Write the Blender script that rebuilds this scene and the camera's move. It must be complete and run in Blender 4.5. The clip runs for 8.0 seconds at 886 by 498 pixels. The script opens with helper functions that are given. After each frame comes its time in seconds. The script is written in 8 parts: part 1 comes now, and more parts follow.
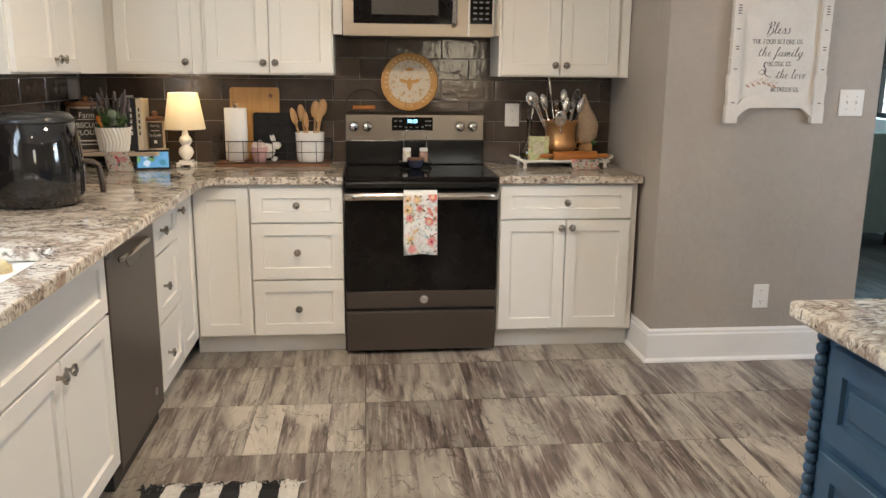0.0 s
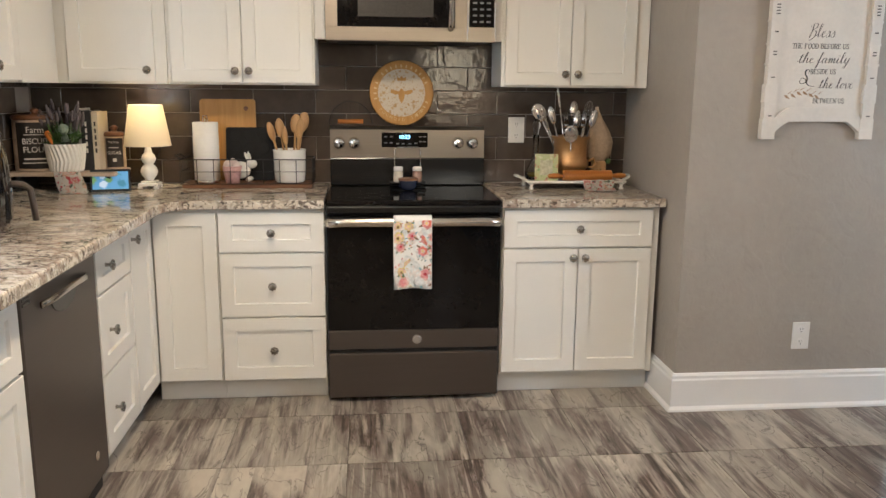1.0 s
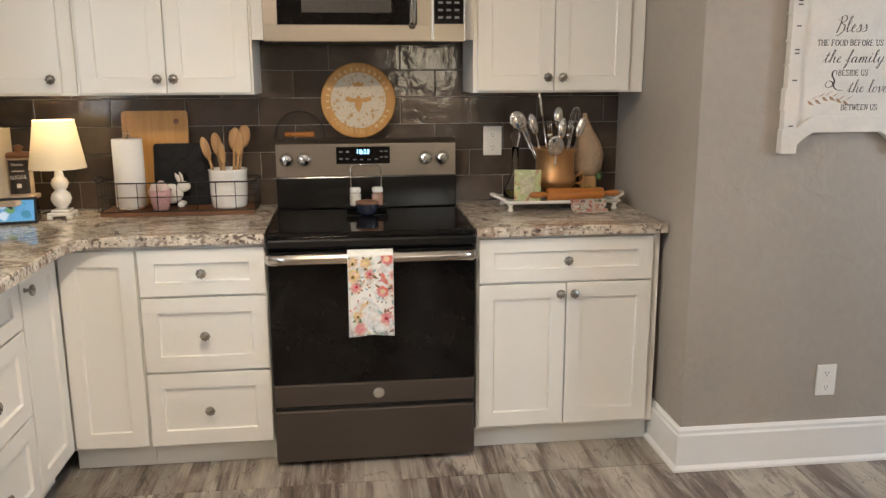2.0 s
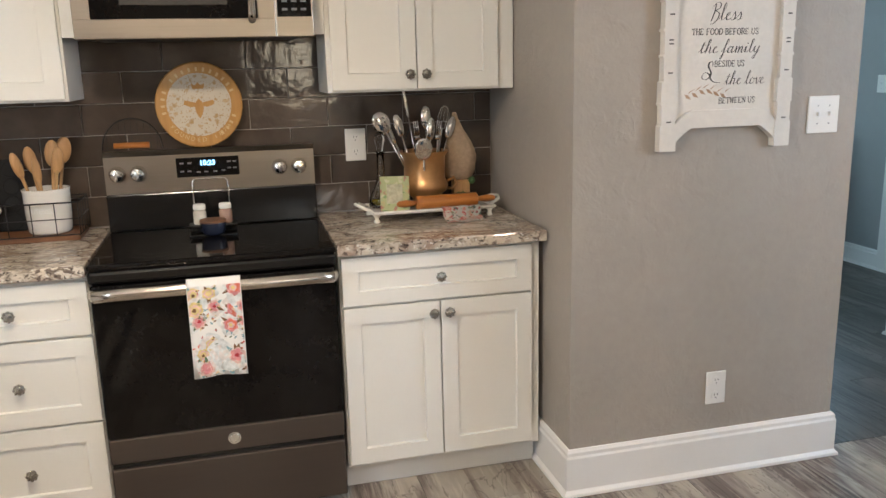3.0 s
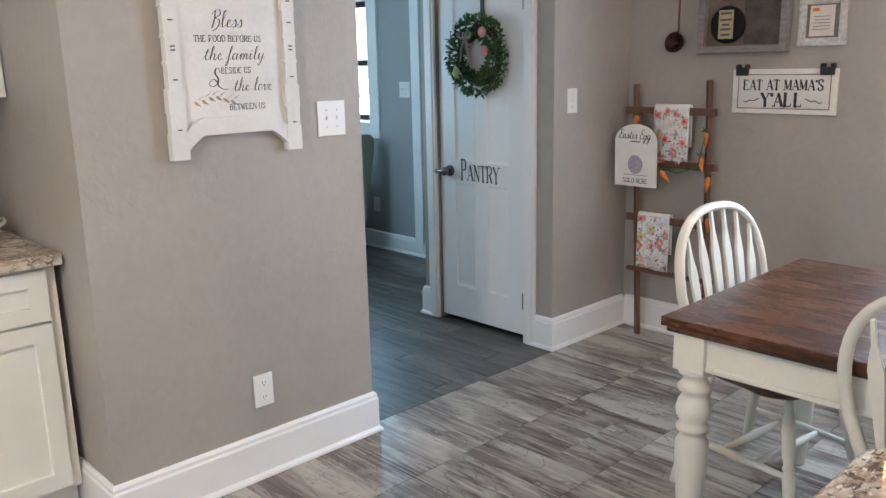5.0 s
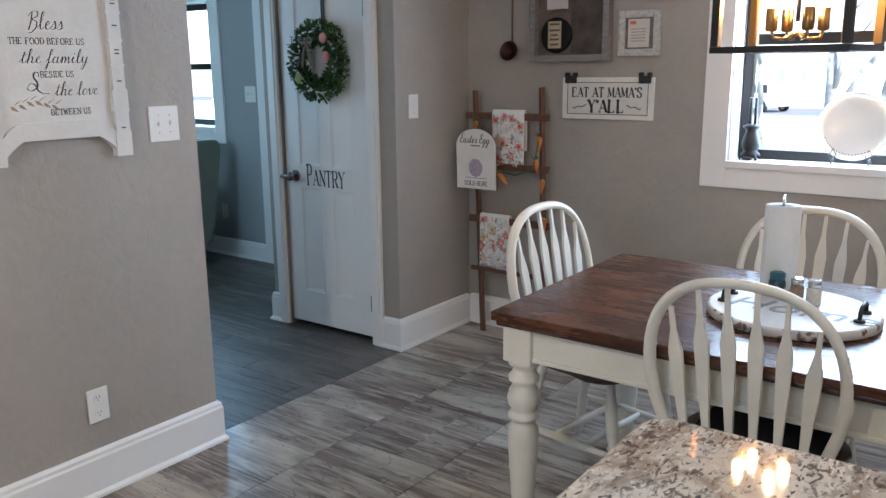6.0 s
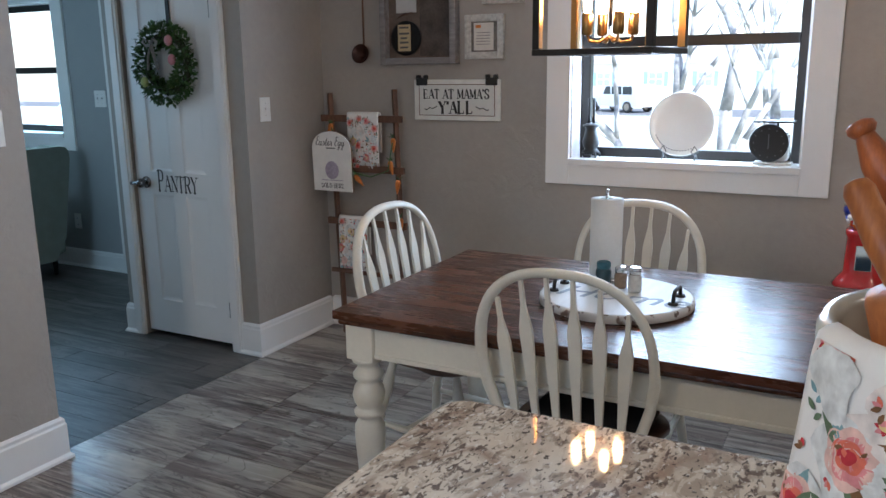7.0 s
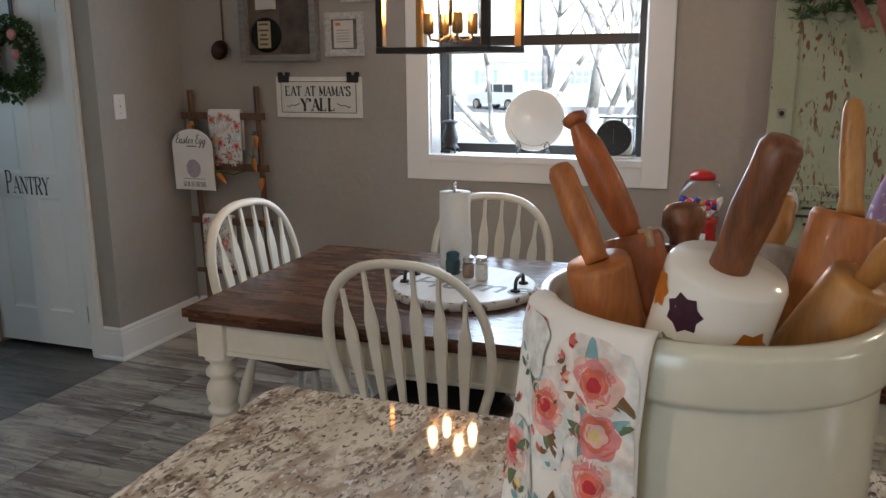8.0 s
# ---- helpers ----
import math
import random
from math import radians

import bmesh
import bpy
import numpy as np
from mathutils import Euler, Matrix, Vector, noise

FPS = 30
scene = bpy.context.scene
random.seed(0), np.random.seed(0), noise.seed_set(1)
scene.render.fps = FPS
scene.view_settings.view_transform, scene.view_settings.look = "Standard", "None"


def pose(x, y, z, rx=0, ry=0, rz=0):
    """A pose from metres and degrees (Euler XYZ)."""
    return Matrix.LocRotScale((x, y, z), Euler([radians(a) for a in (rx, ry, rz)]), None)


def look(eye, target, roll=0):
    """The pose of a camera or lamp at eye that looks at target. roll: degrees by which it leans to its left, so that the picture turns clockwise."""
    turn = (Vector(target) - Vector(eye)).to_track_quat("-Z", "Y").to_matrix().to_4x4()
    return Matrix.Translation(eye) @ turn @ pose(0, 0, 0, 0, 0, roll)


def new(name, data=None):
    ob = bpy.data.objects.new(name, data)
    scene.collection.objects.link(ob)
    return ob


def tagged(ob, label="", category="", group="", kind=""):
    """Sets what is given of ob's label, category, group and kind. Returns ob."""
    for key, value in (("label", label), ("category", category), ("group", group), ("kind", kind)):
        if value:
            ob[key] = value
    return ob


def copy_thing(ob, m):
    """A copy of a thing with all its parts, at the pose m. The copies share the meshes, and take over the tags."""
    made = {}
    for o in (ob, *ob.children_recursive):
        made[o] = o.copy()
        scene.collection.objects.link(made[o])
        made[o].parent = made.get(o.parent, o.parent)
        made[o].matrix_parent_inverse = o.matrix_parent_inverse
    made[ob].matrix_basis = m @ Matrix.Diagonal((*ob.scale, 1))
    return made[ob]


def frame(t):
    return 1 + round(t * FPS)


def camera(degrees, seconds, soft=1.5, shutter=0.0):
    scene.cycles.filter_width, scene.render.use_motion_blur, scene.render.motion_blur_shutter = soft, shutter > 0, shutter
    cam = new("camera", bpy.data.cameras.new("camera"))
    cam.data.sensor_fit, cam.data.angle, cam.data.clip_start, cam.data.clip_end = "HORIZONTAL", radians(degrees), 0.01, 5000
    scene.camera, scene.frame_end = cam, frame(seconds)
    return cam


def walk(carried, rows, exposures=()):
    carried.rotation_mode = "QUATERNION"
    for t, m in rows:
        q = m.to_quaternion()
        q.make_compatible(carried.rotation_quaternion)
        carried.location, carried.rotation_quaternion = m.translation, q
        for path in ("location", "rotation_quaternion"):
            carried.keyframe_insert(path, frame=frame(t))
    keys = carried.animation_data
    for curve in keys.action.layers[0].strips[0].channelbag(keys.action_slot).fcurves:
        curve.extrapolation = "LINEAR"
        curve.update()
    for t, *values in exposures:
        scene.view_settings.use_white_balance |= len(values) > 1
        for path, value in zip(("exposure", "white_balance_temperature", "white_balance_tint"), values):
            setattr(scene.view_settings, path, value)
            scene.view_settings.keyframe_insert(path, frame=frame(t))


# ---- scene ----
cam = camera(57.5, 8.0)
PATH = [
    (0, (-0.273, -0.134, 1.416), (-0.085, 1.811, 0.988), 0.5),
    (0.5, (-0.251, 0.069, 1.412), (-0.041, 2.017, 1.01), 0.4),
    (1, (-0.208, 0.356, 1.386), (-0.019, 2.308, 0.996), 0.5),
    (2.5, (-0.001, 1.105, 1.488), (0.292, 3.035, 1.051), -1.4),
    (3, (0.085, 1.211, 1.48), (0.566, 3.101, 1.039), -1.4),
    (3.5, (0.175, 1.232, 1.469), (0.938, 3.026, 1.024), -1.5),
    (4, (0.209, 1.223, 1.485), (1.209, 2.899, 1.043), -1.4),
    (4.5, (0.245, 1.197, 1.478), (1.439, 2.742, 1.044), -1.3),
    (5, (0.275, 1.152, 1.47), (1.618, 2.565, 1.026), -1.2),
    (5.2, (0.275, 1.142, 1.477), (1.674, 2.5, 1.032), -1.0),
    (6.5, (0.301, 0.978, 1.474), (1.951, 2.021, 1.039), -0.6),
    (7, (0.319, 0.912, 1.471), (2.041, 1.83, 1.037), -0.7),
    (7.5, (0.308, 0.845, 1.472), (2.093, 1.635, 1.037), -0.6),
    (8, (0.312, 0.773, 1.469), (2.144, 1.442, 1.027), -0.4),
]
EXPOSURES = [(0, 2.22, 6350, 10), (2.5, 2.26, 6350, 10), (3.5, 2.44, 5950, 10), (5.0, 2.54, 5800, 10), (6.5, 1.80, 5520, 10), (7.0, 1.68, 5530, 10), (8.0, 1.44, 6180, 10)]
walk(cam, [(t, look(eye, target, roll)) for t, eye, target, roll in PATH], EXPOSURES)

# ---- world and lights ----
world = bpy.data.worlds.new("sky")
scene.world = world
world.use_nodes = True
wn = world.node_tree.nodes
sky = wn.new("ShaderNodeTexSky")
sky.sky_type, sky.sun_disc = "NISHITA", False
sky.sun_elevation, sky.sun_rotation = radians(44.6), radians(219)
wn["Background"].inputs[1].default_value = 0.15
world.node_tree.links.new(sky.outputs[0], wn["Background"].inputs[0])


def lamp(name, kind, energy, colour, m, size=0.1, size_y=None, angle=0.0):
    data = bpy.data.lights.new(name, kind)
    data.energy, data.color = energy, colour
    if kind == "SUN":
        data.angle = radians(angle)
    elif kind == "AREA":
        data.shape, data.size, data.size_y = "RECTANGLE", size, size_y or size
    else:
        data.shadow_soft_size = size
    ob = new(name, data)
    ob.matrix_world = m
    return ob


lamp("sun", "SUN", 3.2, (1.0, 0.95, 0.88), look((0, 0, 0), (0.45, 0.55, -0.70)), angle=0.6)
DAY = (0.72, 0.86, 1.0)
WARM = (1.0, 0.80, 0.58)
KITCHEN = 6.9
lamp("rear_window_daylight", "AREA", 1.6, (1.0, 0.74, 0.46), look((0.98, -2.53, 1.62), (0.9, 2.0, 1.3)), 0.62, 0.78)
lamp("dining_window_daylight", "AREA", 12.5, DAY, look((4.21, 1.70, 1.56), (0, 1.7, 1.2)), 1.0, 1.0)
lamp("sink_window_daylight", "AREA", 4.5, DAY, look((-1.84, 1.75, 1.6), (0, 1.75, 1.1)), 0.85, 0.85)
# added fill from the hall's unseen side, brightens the pantry door
lamp("hall_side_fill", "AREA", 3.0, (0.60, 0.86, 1.0), look((2.215, 5.95, 1.52), (3.4, 5.95, 1.3)), 0.95, 1.0)
lamp("hall_window_daylight", "AREA", 4.5, (0.52, 0.82, 1.0), look((4.50, 6.75, 1.5), (3.0, 6.5, 1.2)), 0.8, 0.9)


# ---- materials ----
def mat(name, col, rough=0.5, metal=0.0, var=0.12, scale=6.0, bump=0.0, bscale=80.0, spec=0.5, coat=0.0, emit=0.0, stretch=(1, 1, 1), rand=0.0, col2=None):
    """A surface with colour variation at two scales, relief and wear in the gloss."""
    m = bpy.data.materials.new(name)
    m.use_nodes = True
    t = m.node_tree
    n, link = t.nodes, t.links.new
    b = n["Principled BSDF"]
    b.inputs["Metallic"].default_value, b.inputs["Specular IOR Level"].default_value, b.inputs["Coat Weight"].default_value = metal, spec, coat
    b.inputs["Coat Roughness"].default_value = 0.08
    co, mp = n.new("ShaderNodeTexCoord"), n.new("ShaderNodeMapping")
    mp.inputs["Scale"].default_value = stretch
    link(co.outputs["Object"], mp.inputs["Vector"])
    src = mp.outputs[0]
    if rand:
        info, add = n.new("ShaderNodeObjectInfo"), n.new("ShaderNodeVectorMath")
        mul = n.new("ShaderNodeMath")
        mul.operation, mul.inputs[1].default_value = "MULTIPLY", 37.0
        link(info.outputs["Random"], mul.inputs[0])
        link(src, add.inputs[0])
        link(mul.outputs[0], add.inputs[1])
        src = add.outputs[0]
    big, fine = n.new("ShaderNodeTexNoise"), n.new("ShaderNodeTexNoise")
    big.inputs["Scale"].default_value, big.inputs["Detail"].default_value = scale, 5
    fine.inputs["Scale"].default_value, fine.inputs["Detail"].default_value = bscale, 4
    link(src, big.inputs["Vector"])
    link(src, fine.inputs["Vector"])
    mixv = n.new("ShaderNodeMath")
    mixv.operation, mixv.inputs[1].default_value = "MULTIPLY_ADD", 0.7
    half = n.new("ShaderNodeMath")
    half.operation, half.inputs[1].default_value = "MULTIPLY", 0.3
    link(fine.outputs[0], half.inputs[0])
    link(big.outputs[0], mixv.inputs[0])
    link(half.outputs[0], mixv.inputs[2])
    ramp = n.new("ShaderNodeValToRGB")
    lo, hi = ramp.color_ramp.elements
    lo.position, hi.position = 0.3, 0.7
    lo.color = (*(col2 or [c * (1 - var) for c in col]), 1)
    hi.color = (*[min(1, c * (1 + var * 0.5)) for c in col], 1)
    link(mixv.outputs[0], ramp.inputs[0])
    out = ramp.outputs[0]
    if rand:
        hsv, mr = n.new("ShaderNodeHueSaturation"), n.new("ShaderNodeMapRange")
        mr.inputs[3].default_value, mr.inputs[4].default_value = 1 - rand, 1 + rand
        link(info.outputs["Random"], mr.inputs[0])
        link(mr.outputs[0], hsv.inputs["Value"])
        link(out, hsv.inputs["Color"])
        out = hsv.outputs[0]
    link(out, b.inputs["Base Color"])
    rr = n.new("ShaderNodeMapRange")
    rr.inputs[3].default_value, rr.inputs[4].default_value = max(0, rough - 0.06), min(1, rough + 0.06)
    link(mixv.outputs[0], rr.inputs[0])
    link(rr.outputs[0], b.inputs["Roughness"])
    if bump:
        bp = n.new("ShaderNodeBump")
        bp.inputs["Strength"].default_value, bp.inputs["Distance"].default_value = bump, 0.004
        link(mixv.outputs[0], bp.inputs["Height"])
        link(bp.outputs[0], b.inputs["Normal"])
    if emit:
        b.inputs["Emission Color"].default_value, b.inputs["Emission Strength"].default_value = (*col, 1), emit
    return m


def blotch(name, base, layers, rough=0.8, bump=0.15, soft=0.62, petals=None):
    """Cloth or print with scattered coloured blots: layers of (cells per metre, size, colours)."""
    m = mat(name, base, rough, var=0.06, scale=30, bump=bump, bscale=900)
    n, link = m.node_tree.nodes, m.node_tree.links.new
    b = n["Principled BSDF"]
    out = b.inputs["Base Color"].links[0].from_socket
    co = n["Texture Coordinate"]
    for k, (cells, size, colours) in enumerate(layers):
        warp, add = n.new("ShaderNodeTexNoise"), n.new("ShaderNodeVectorMath")
        warp.inputs["Scale"].default_value, warp.inputs["Detail"].default_value = cells * 1.7, 3
        add.operation = "MULTIPLY_ADD"
        add.inputs[1].default_value = (1.1 / cells,) * 3
        link(co.outputs["Object"], warp.inputs["Vector"])
        link(warp.outputs["Color"], add.inputs[0])
        link(co.outputs["Object"], add.inputs[2])
        vo = n.new("ShaderNodeTexVoronoi")
        vo.inputs["Scale"].default_value = cells
        link(add.outputs[0], vo.inputs["Vector"])
        sep = n.new("ShaderNodeSeparateColor")
        link(vo.outputs["Color"], sep.inputs[0])
        pal = n.new("ShaderNodeValToRGB")
        pal.color_ramp.interpolation = "CONSTANT"
        while len(pal.color_ramp.elements) < len(colours):
            pal.color_ramp.elements.new(1)
        for i, c in enumerate(colours):
            pal.color_ramp.elements[i].position = i / len(colours)
            pal.color_ramp.elements[i].color = (*c, 1)
        link(sep.outputs[0], pal.inputs[0])
        edge = n.new("ShaderNodeMapRange")
        edge.inputs[1].default_value, edge.inputs[2].default_value, edge.inputs[4].default_value = size, size * soft, 0.95
        link(vo.outputs["Distance"], edge.inputs[0])
        pick = n.new("ShaderNodeMath")
        pick.operation, pick.inputs[1].default_value = "LESS_THAN", 0.75
        link(sep.outputs[1], pick.inputs[0])
        both = n.new("ShaderNodeMath")
        both.operation = "MULTIPLY"
        link(edge.outputs[0], both.inputs[0])
        link(pick.outputs[0], both.inputs[1])
        mx = n.new("ShaderNodeMix")
        mx.data_type = "RGBA"
        link(both.outputs[0], mx.inputs["Factor"])
        link(out, mx.inputs["A"])
        tone = pal.outputs[0]
        if petals and k == 0:
            ph, sn, rg, pm = n.new("ShaderNodeMath"), n.new("ShaderNodeMath"), n.new("ShaderNodeMapRange"), n.new("ShaderNodeMix")
            ph.operation, ph.inputs[1].default_value = "MULTIPLY_ADD", 26.0
            link(vo.outputs["Distance"], ph.inputs[0])
            wv = n.new("ShaderNodeMath")
            wv.operation, wv.inputs[1].default_value = "MULTIPLY", 16.0
            link(warp.outputs[0], wv.inputs[0])
            link(wv.outputs[0], ph.inputs[2])
            sn.operation = "SINE"
            link(ph.outputs[0], sn.inputs[0])
            rg.inputs[1].default_value, rg.inputs[2].default_value = -0.6, 0.5
            link(sn.outputs[0], rg.inputs[0])
            pm.data_type = "RGBA"
            pm.inputs["A"].default_value = (*petals, 1)
            link(rg.outputs[0], pm.inputs["Factor"])
            link(tone, pm.inputs["B"])
            tone = pm.outputs["Result"]
        link(tone, mx.inputs["B"])
        out = mx.outputs["Result"]
    link(out, b.inputs["Base Color"])
    return m


def wood(name, light, dark, rough=0.4, grain=(1, 12, 12), coat=0.0, scale=5.0, rand=0.0):
    return mat(name, light, rough, col2=dark, scale=scale, bump=0.12, bscale=scale * 6, stretch=grain, coat=coat, rand=rand)


def blend(n, link, out, factor, colour):
    """Mixes a colour over a socket by a factor socket and gives the result."""
    mx = n.new("ShaderNodeMix")
    mx.data_type = "RGBA"
    mx.inputs["B"].default_value = (*colour, 1)
    link(factor, mx.inputs["Factor"])
    link(out, mx.inputs["A"])
    return mx.outputs["Result"]


def field(n, link, src, sc, lo, hi, dist=0.0, most=1.0, detail=6, rough=0.5, ridge=False):
    """A noise cut between lo and hi; a ridge is a thin vein where the noise crosses its middle."""
    tex, mr = n.new("ShaderNodeTexNoise"), n.new("ShaderNodeMapRange")
    tex.inputs["Scale"].default_value, tex.inputs["Detail"].default_value, tex.inputs["Distortion"].default_value, tex.inputs["Roughness"].default_value = sc, detail, dist, rough
    link(src, tex.inputs["Vector"])
    out = tex.outputs[0]
    if ridge:
        sub, ab = n.new("ShaderNodeMath"), n.new("ShaderNodeMath")
        sub.operation, sub.inputs[1].default_value = "SUBTRACT", 0.5
        ab.operation = "ABSOLUTE"
        link(out, sub.inputs[0])
        link(sub.outputs[0], ab.inputs[0])
        out = ab.outputs[0]
    mr.inputs[1].default_value, mr.inputs[2].default_value, mr.inputs[4].default_value = lo, hi, most
    link(out, mr.inputs[0])
    return mr.outputs[0]


def times(n, link, a, b):
    mu = n.new("ShaderNodeMath")
    mu.operation = "MULTIPLY"
    link(a, mu.inputs[0])
    link(b, mu.inputs[1])
    return mu.outputs[0]


def granite():
    """Polished cream granite with drifts of dark flecks and wandering brown veins."""
    m = mat("granite", (0.66, 0.59, 0.49), 0.05, col2=(0.48, 0.42, 0.345), scale=5, bscale=40)
    n, link = m.node_tree.nodes, m.node_tree.links.new
    b = n["Principled BSDF"]
    out = b.inputs["Base Color"].links[0].from_socket
    mp = n.new("ShaderNodeMapping")
    mp.inputs["Scale"].default_value, mp.inputs["Rotation"].default_value = (1.0, 1.9, 1.4), (0, 0, 0.6)
    link(n["Texture Coordinate"].outputs["Object"], mp.inputs["Vector"])
    v = mp.outputs[0]
    drift = field(n, link, v, 5.5, 0.44, 0.56, 1.2)
    out = blend(n, link, out, field(n, link, v, 3.0, 0.50, 0.62, 1.0, 0.8), (0.68, 0.64, 0.56))
    out = blend(n, link, out, field(n, link, v, 1.7, 0.045, 0.0, 1.6, 0.8, ridge=True), (0.25, 0.165, 0.12))
    out = blend(n, link, out, field(n, link, v, 16.0, 0.53, 0.60, 1.4, 0.7), (0.30, 0.245, 0.19))
    out = blend(n, link, out, times(n, link, field(n, link, v, 46.0, 0.51, 0.59, 0.8, 0.9), drift), (0.11, 0.080, 0.066))
    out = blend(n, link, out, field(n, link, v, 75.0, 0.60, 0.65, 0.4, 0.9), (0.045, 0.036, 0.034))
    out = blend(n, link, out, field(n, link, v, 60.0, 0.61, 0.66, 0.2, 0.8), (0.74, 0.72, 0.67))
    link(out, b.inputs["Base Color"])
    return m


def plaster(name, col):
    """Painted wall with trowel ridges and smoothed patches."""
    m = mat(name, col, 0.52, var=0.12, scale=2.2, bscale=30)
    n, link = m.node_tree.nodes, m.node_tree.links.new
    b = n["Principled BSDF"]
    co = n["Texture Coordinate"]
    normal = None
    for sc, lo, hi, dist, st, gap in ((3.5, 0.52, 0.62, 1.6, 0.26, 0.004), (9.0, 0.55, 0.70, 1.0, 0.24, 0.004), (24.0, 0.58, 0.70, 0.6, 0.18, 0.003), (90.0, 0.3, 0.7, 0.0, 0.16, 0.002)):
        tex, mr, bp = n.new("ShaderNodeTexNoise"), n.new("ShaderNodeMapRange"), n.new("ShaderNodeBump")
        tex.inputs["Scale"].default_value, tex.inputs["Detail"].default_value, tex.inputs["Distortion"].default_value = sc, 6, dist
        link(co.outputs["Object"], tex.inputs["Vector"])
        mr.inputs[1].default_value, mr.inputs[2].default_value = lo, hi
        link(tex.outputs[0], mr.inputs[0])
        bp.inputs["Strength"].default_value, bp.inputs["Distance"].default_value = st, gap
        link(mr.outputs[0], bp.inputs["Height"])
        if normal:
            link(normal, bp.inputs["Normal"])
        normal = bp.outputs[0]
    link(normal, b.inputs["Normal"])
    return m


def streaked(name, light, dark, vein, rough=0.35):
    """Stone-look porcelain: strips of differing tone with fine streaks along the length and thin cracks, unlike from piece to piece."""
    m = mat(name, light, rough, col2=tuple(0.72 * v for v in light), scale=1.6, bscale=16, stretch=(2.2, 0.8, 1), rand=0.30, bump=0.12)
    n, link = m.node_tree.nodes, m.node_tree.links.new
    b = n["Principled BSDF"]
    out = b.inputs["Base Color"].links[0].from_socket
    info = [x for x in n if x.bl_idname == "ShaderNodeObjectInfo"][0]
    shift, add = n.new("ShaderNodeMath"), n.new("ShaderNodeVectorMath")
    shift.operation, shift.inputs[1].default_value = "MULTIPLY", 61.0
    link(info.outputs["Random"], shift.inputs[0])
    link(n["Texture Coordinate"].outputs["Object"], add.inputs[0])
    link(shift.outputs[0], add.inputs[1])
    snap, white = n.new("ShaderNodeVectorMath"), n.new("ShaderNodeTexWhiteNoise")
    snap.operation, snap.inputs[1].default_value = "SNAP", (0.19, 9.0, 9.0)
    link(add.outputs[0], snap.inputs[0])
    link(snap.outputs[0], white.inputs["Vector"])
    jump, hop = n.new("ShaderNodeVectorMath"), n.new("ShaderNodeVectorMath")
    jump.operation, jump.inputs[3].default_value = "SCALE", 7.0
    link(white.outputs["Color"], jump.inputs[0])
    link(add.outputs[0], hop.inputs[0])
    link(jump.outputs[0], hop.inputs[1])
    views = []
    for st in ((2.6, 0.9, 1), (9.0, 0.8, 1), (26.0, 1.6, 1)):
        mp = n.new("ShaderNodeMapping")
        mp.inputs["Scale"].default_value, mp.inputs["Rotation"].default_value = st, (0, 0, 0.12)
        link(hop.outputs[0], mp.inputs["Vector"])
        views.append(mp.outputs[0])
    zone = field(n, link, views[0], 1.5, 0.40, 0.56, 1.0, detail=4)
    out = blend(n, link, out, times(n, link, field(n, link, views[1], 1.6, 0.36, 0.56, 0.6, 1.0, 9, 0.62), zone), dark)
    out = blend(n, link, out, times(n, link, field(n, link, views[2], 1.5, 0.48, 0.62, 0.3, 0.85, 8, 0.65), zone), vein)
    out = blend(n, link, out, field(n, link, views[2], 2.2, 0.54, 0.66, 0.3, 0.5, 8, 0.6), tuple(1.25 * v for v in light))
    out = blend(n, link, out, field(n, link, views[0], 2.6, 0.012, 0.0, 1.8, 0.7, 7, ridge=True), vein)
    link(out, b.inputs["Base Color"])
    return m


def chippy(name, paint, bare):
    """Old paint flaked off in upright strokes where the wear gathers."""
    m = mat(name, paint, 0.6, var=0.14, scale=5, bump=0.15, bscale=60)
    n, link = m.node_tree.nodes, m.node_tree.links.new
    b = n["Principled BSDF"]
    out = b.inputs["Base Color"].links[0].from_socket
    mp = n.new("ShaderNodeMapping")
    mp.inputs["Scale"].default_value = (1, 1.0, 0.34)
    co = n["Texture Coordinate"].outputs["Object"]
    link(co, mp.inputs["Vector"])
    worn = field(n, link, co, 3.2, 0.48, 0.56, 0.8)
    out = blend(n, link, out, times(n, link, field(n, link, mp.outputs[0], 64.0, 0.56, 0.58, 0.4), worn), bare)
    out = blend(n, link, out, field(n, link, mp.outputs[0], 70.0, 0.69, 0.70, 0.3), tuple(0.6 * v for v in bare))
    link(out, b.inputs["Base Color"])
    return m


def glass(name, col=(1, 1, 1), rough=0.0):
    m = bpy.data.materials.new(name)
    m.use_nodes = True
    b = m.node_tree.nodes["Principled BSDF"]
    b.inputs["Base Color"].default_value = (*col, 1)
    b.inputs["Transmission Weight"].default_value, b.inputs["Roughness"].default_value, b.inputs["IOR"].default_value = 1.0, rough, 1.45
    return m


WALL = plaster("taupe_wall_paint", (0.37, 0.335, 0.295))
HALLWALL = mat("hall_wall_paint", (0.33, 0.34, 0.34), 0.6, var=0.06, scale=2.5, bump=0.3, bscale=16)
CEIL = mat("ceiling_paint", (0.78, 0.77, 0.74), 0.8, var=0.04, bump=0.2)
TRIM = mat("white_trim_paint", (0.80, 0.79, 0.77), 0.35, var=0.03, bump=0.03)
CABINET = mat("white_cabinet_paint", (0.78, 0.765, 0.72), 0.32, var=0.03, scale=3, bump=0.02)
CREAM = mat("cream_chair_paint", (0.74, 0.70, 0.60), 0.35, var=0.08, scale=9, bump=0.05)
BLUE = mat("blue_island_paint", (0.035, 0.085, 0.15), 0.4, var=0.2, scale=8, bump=0.05)
GRANITE = granite()
TILE = streaked("streaked_stone_tile", (0.44, 0.40, 0.342), (0.140, 0.103, 0.090), (0.045, 0.030, 0.026), 0.30)
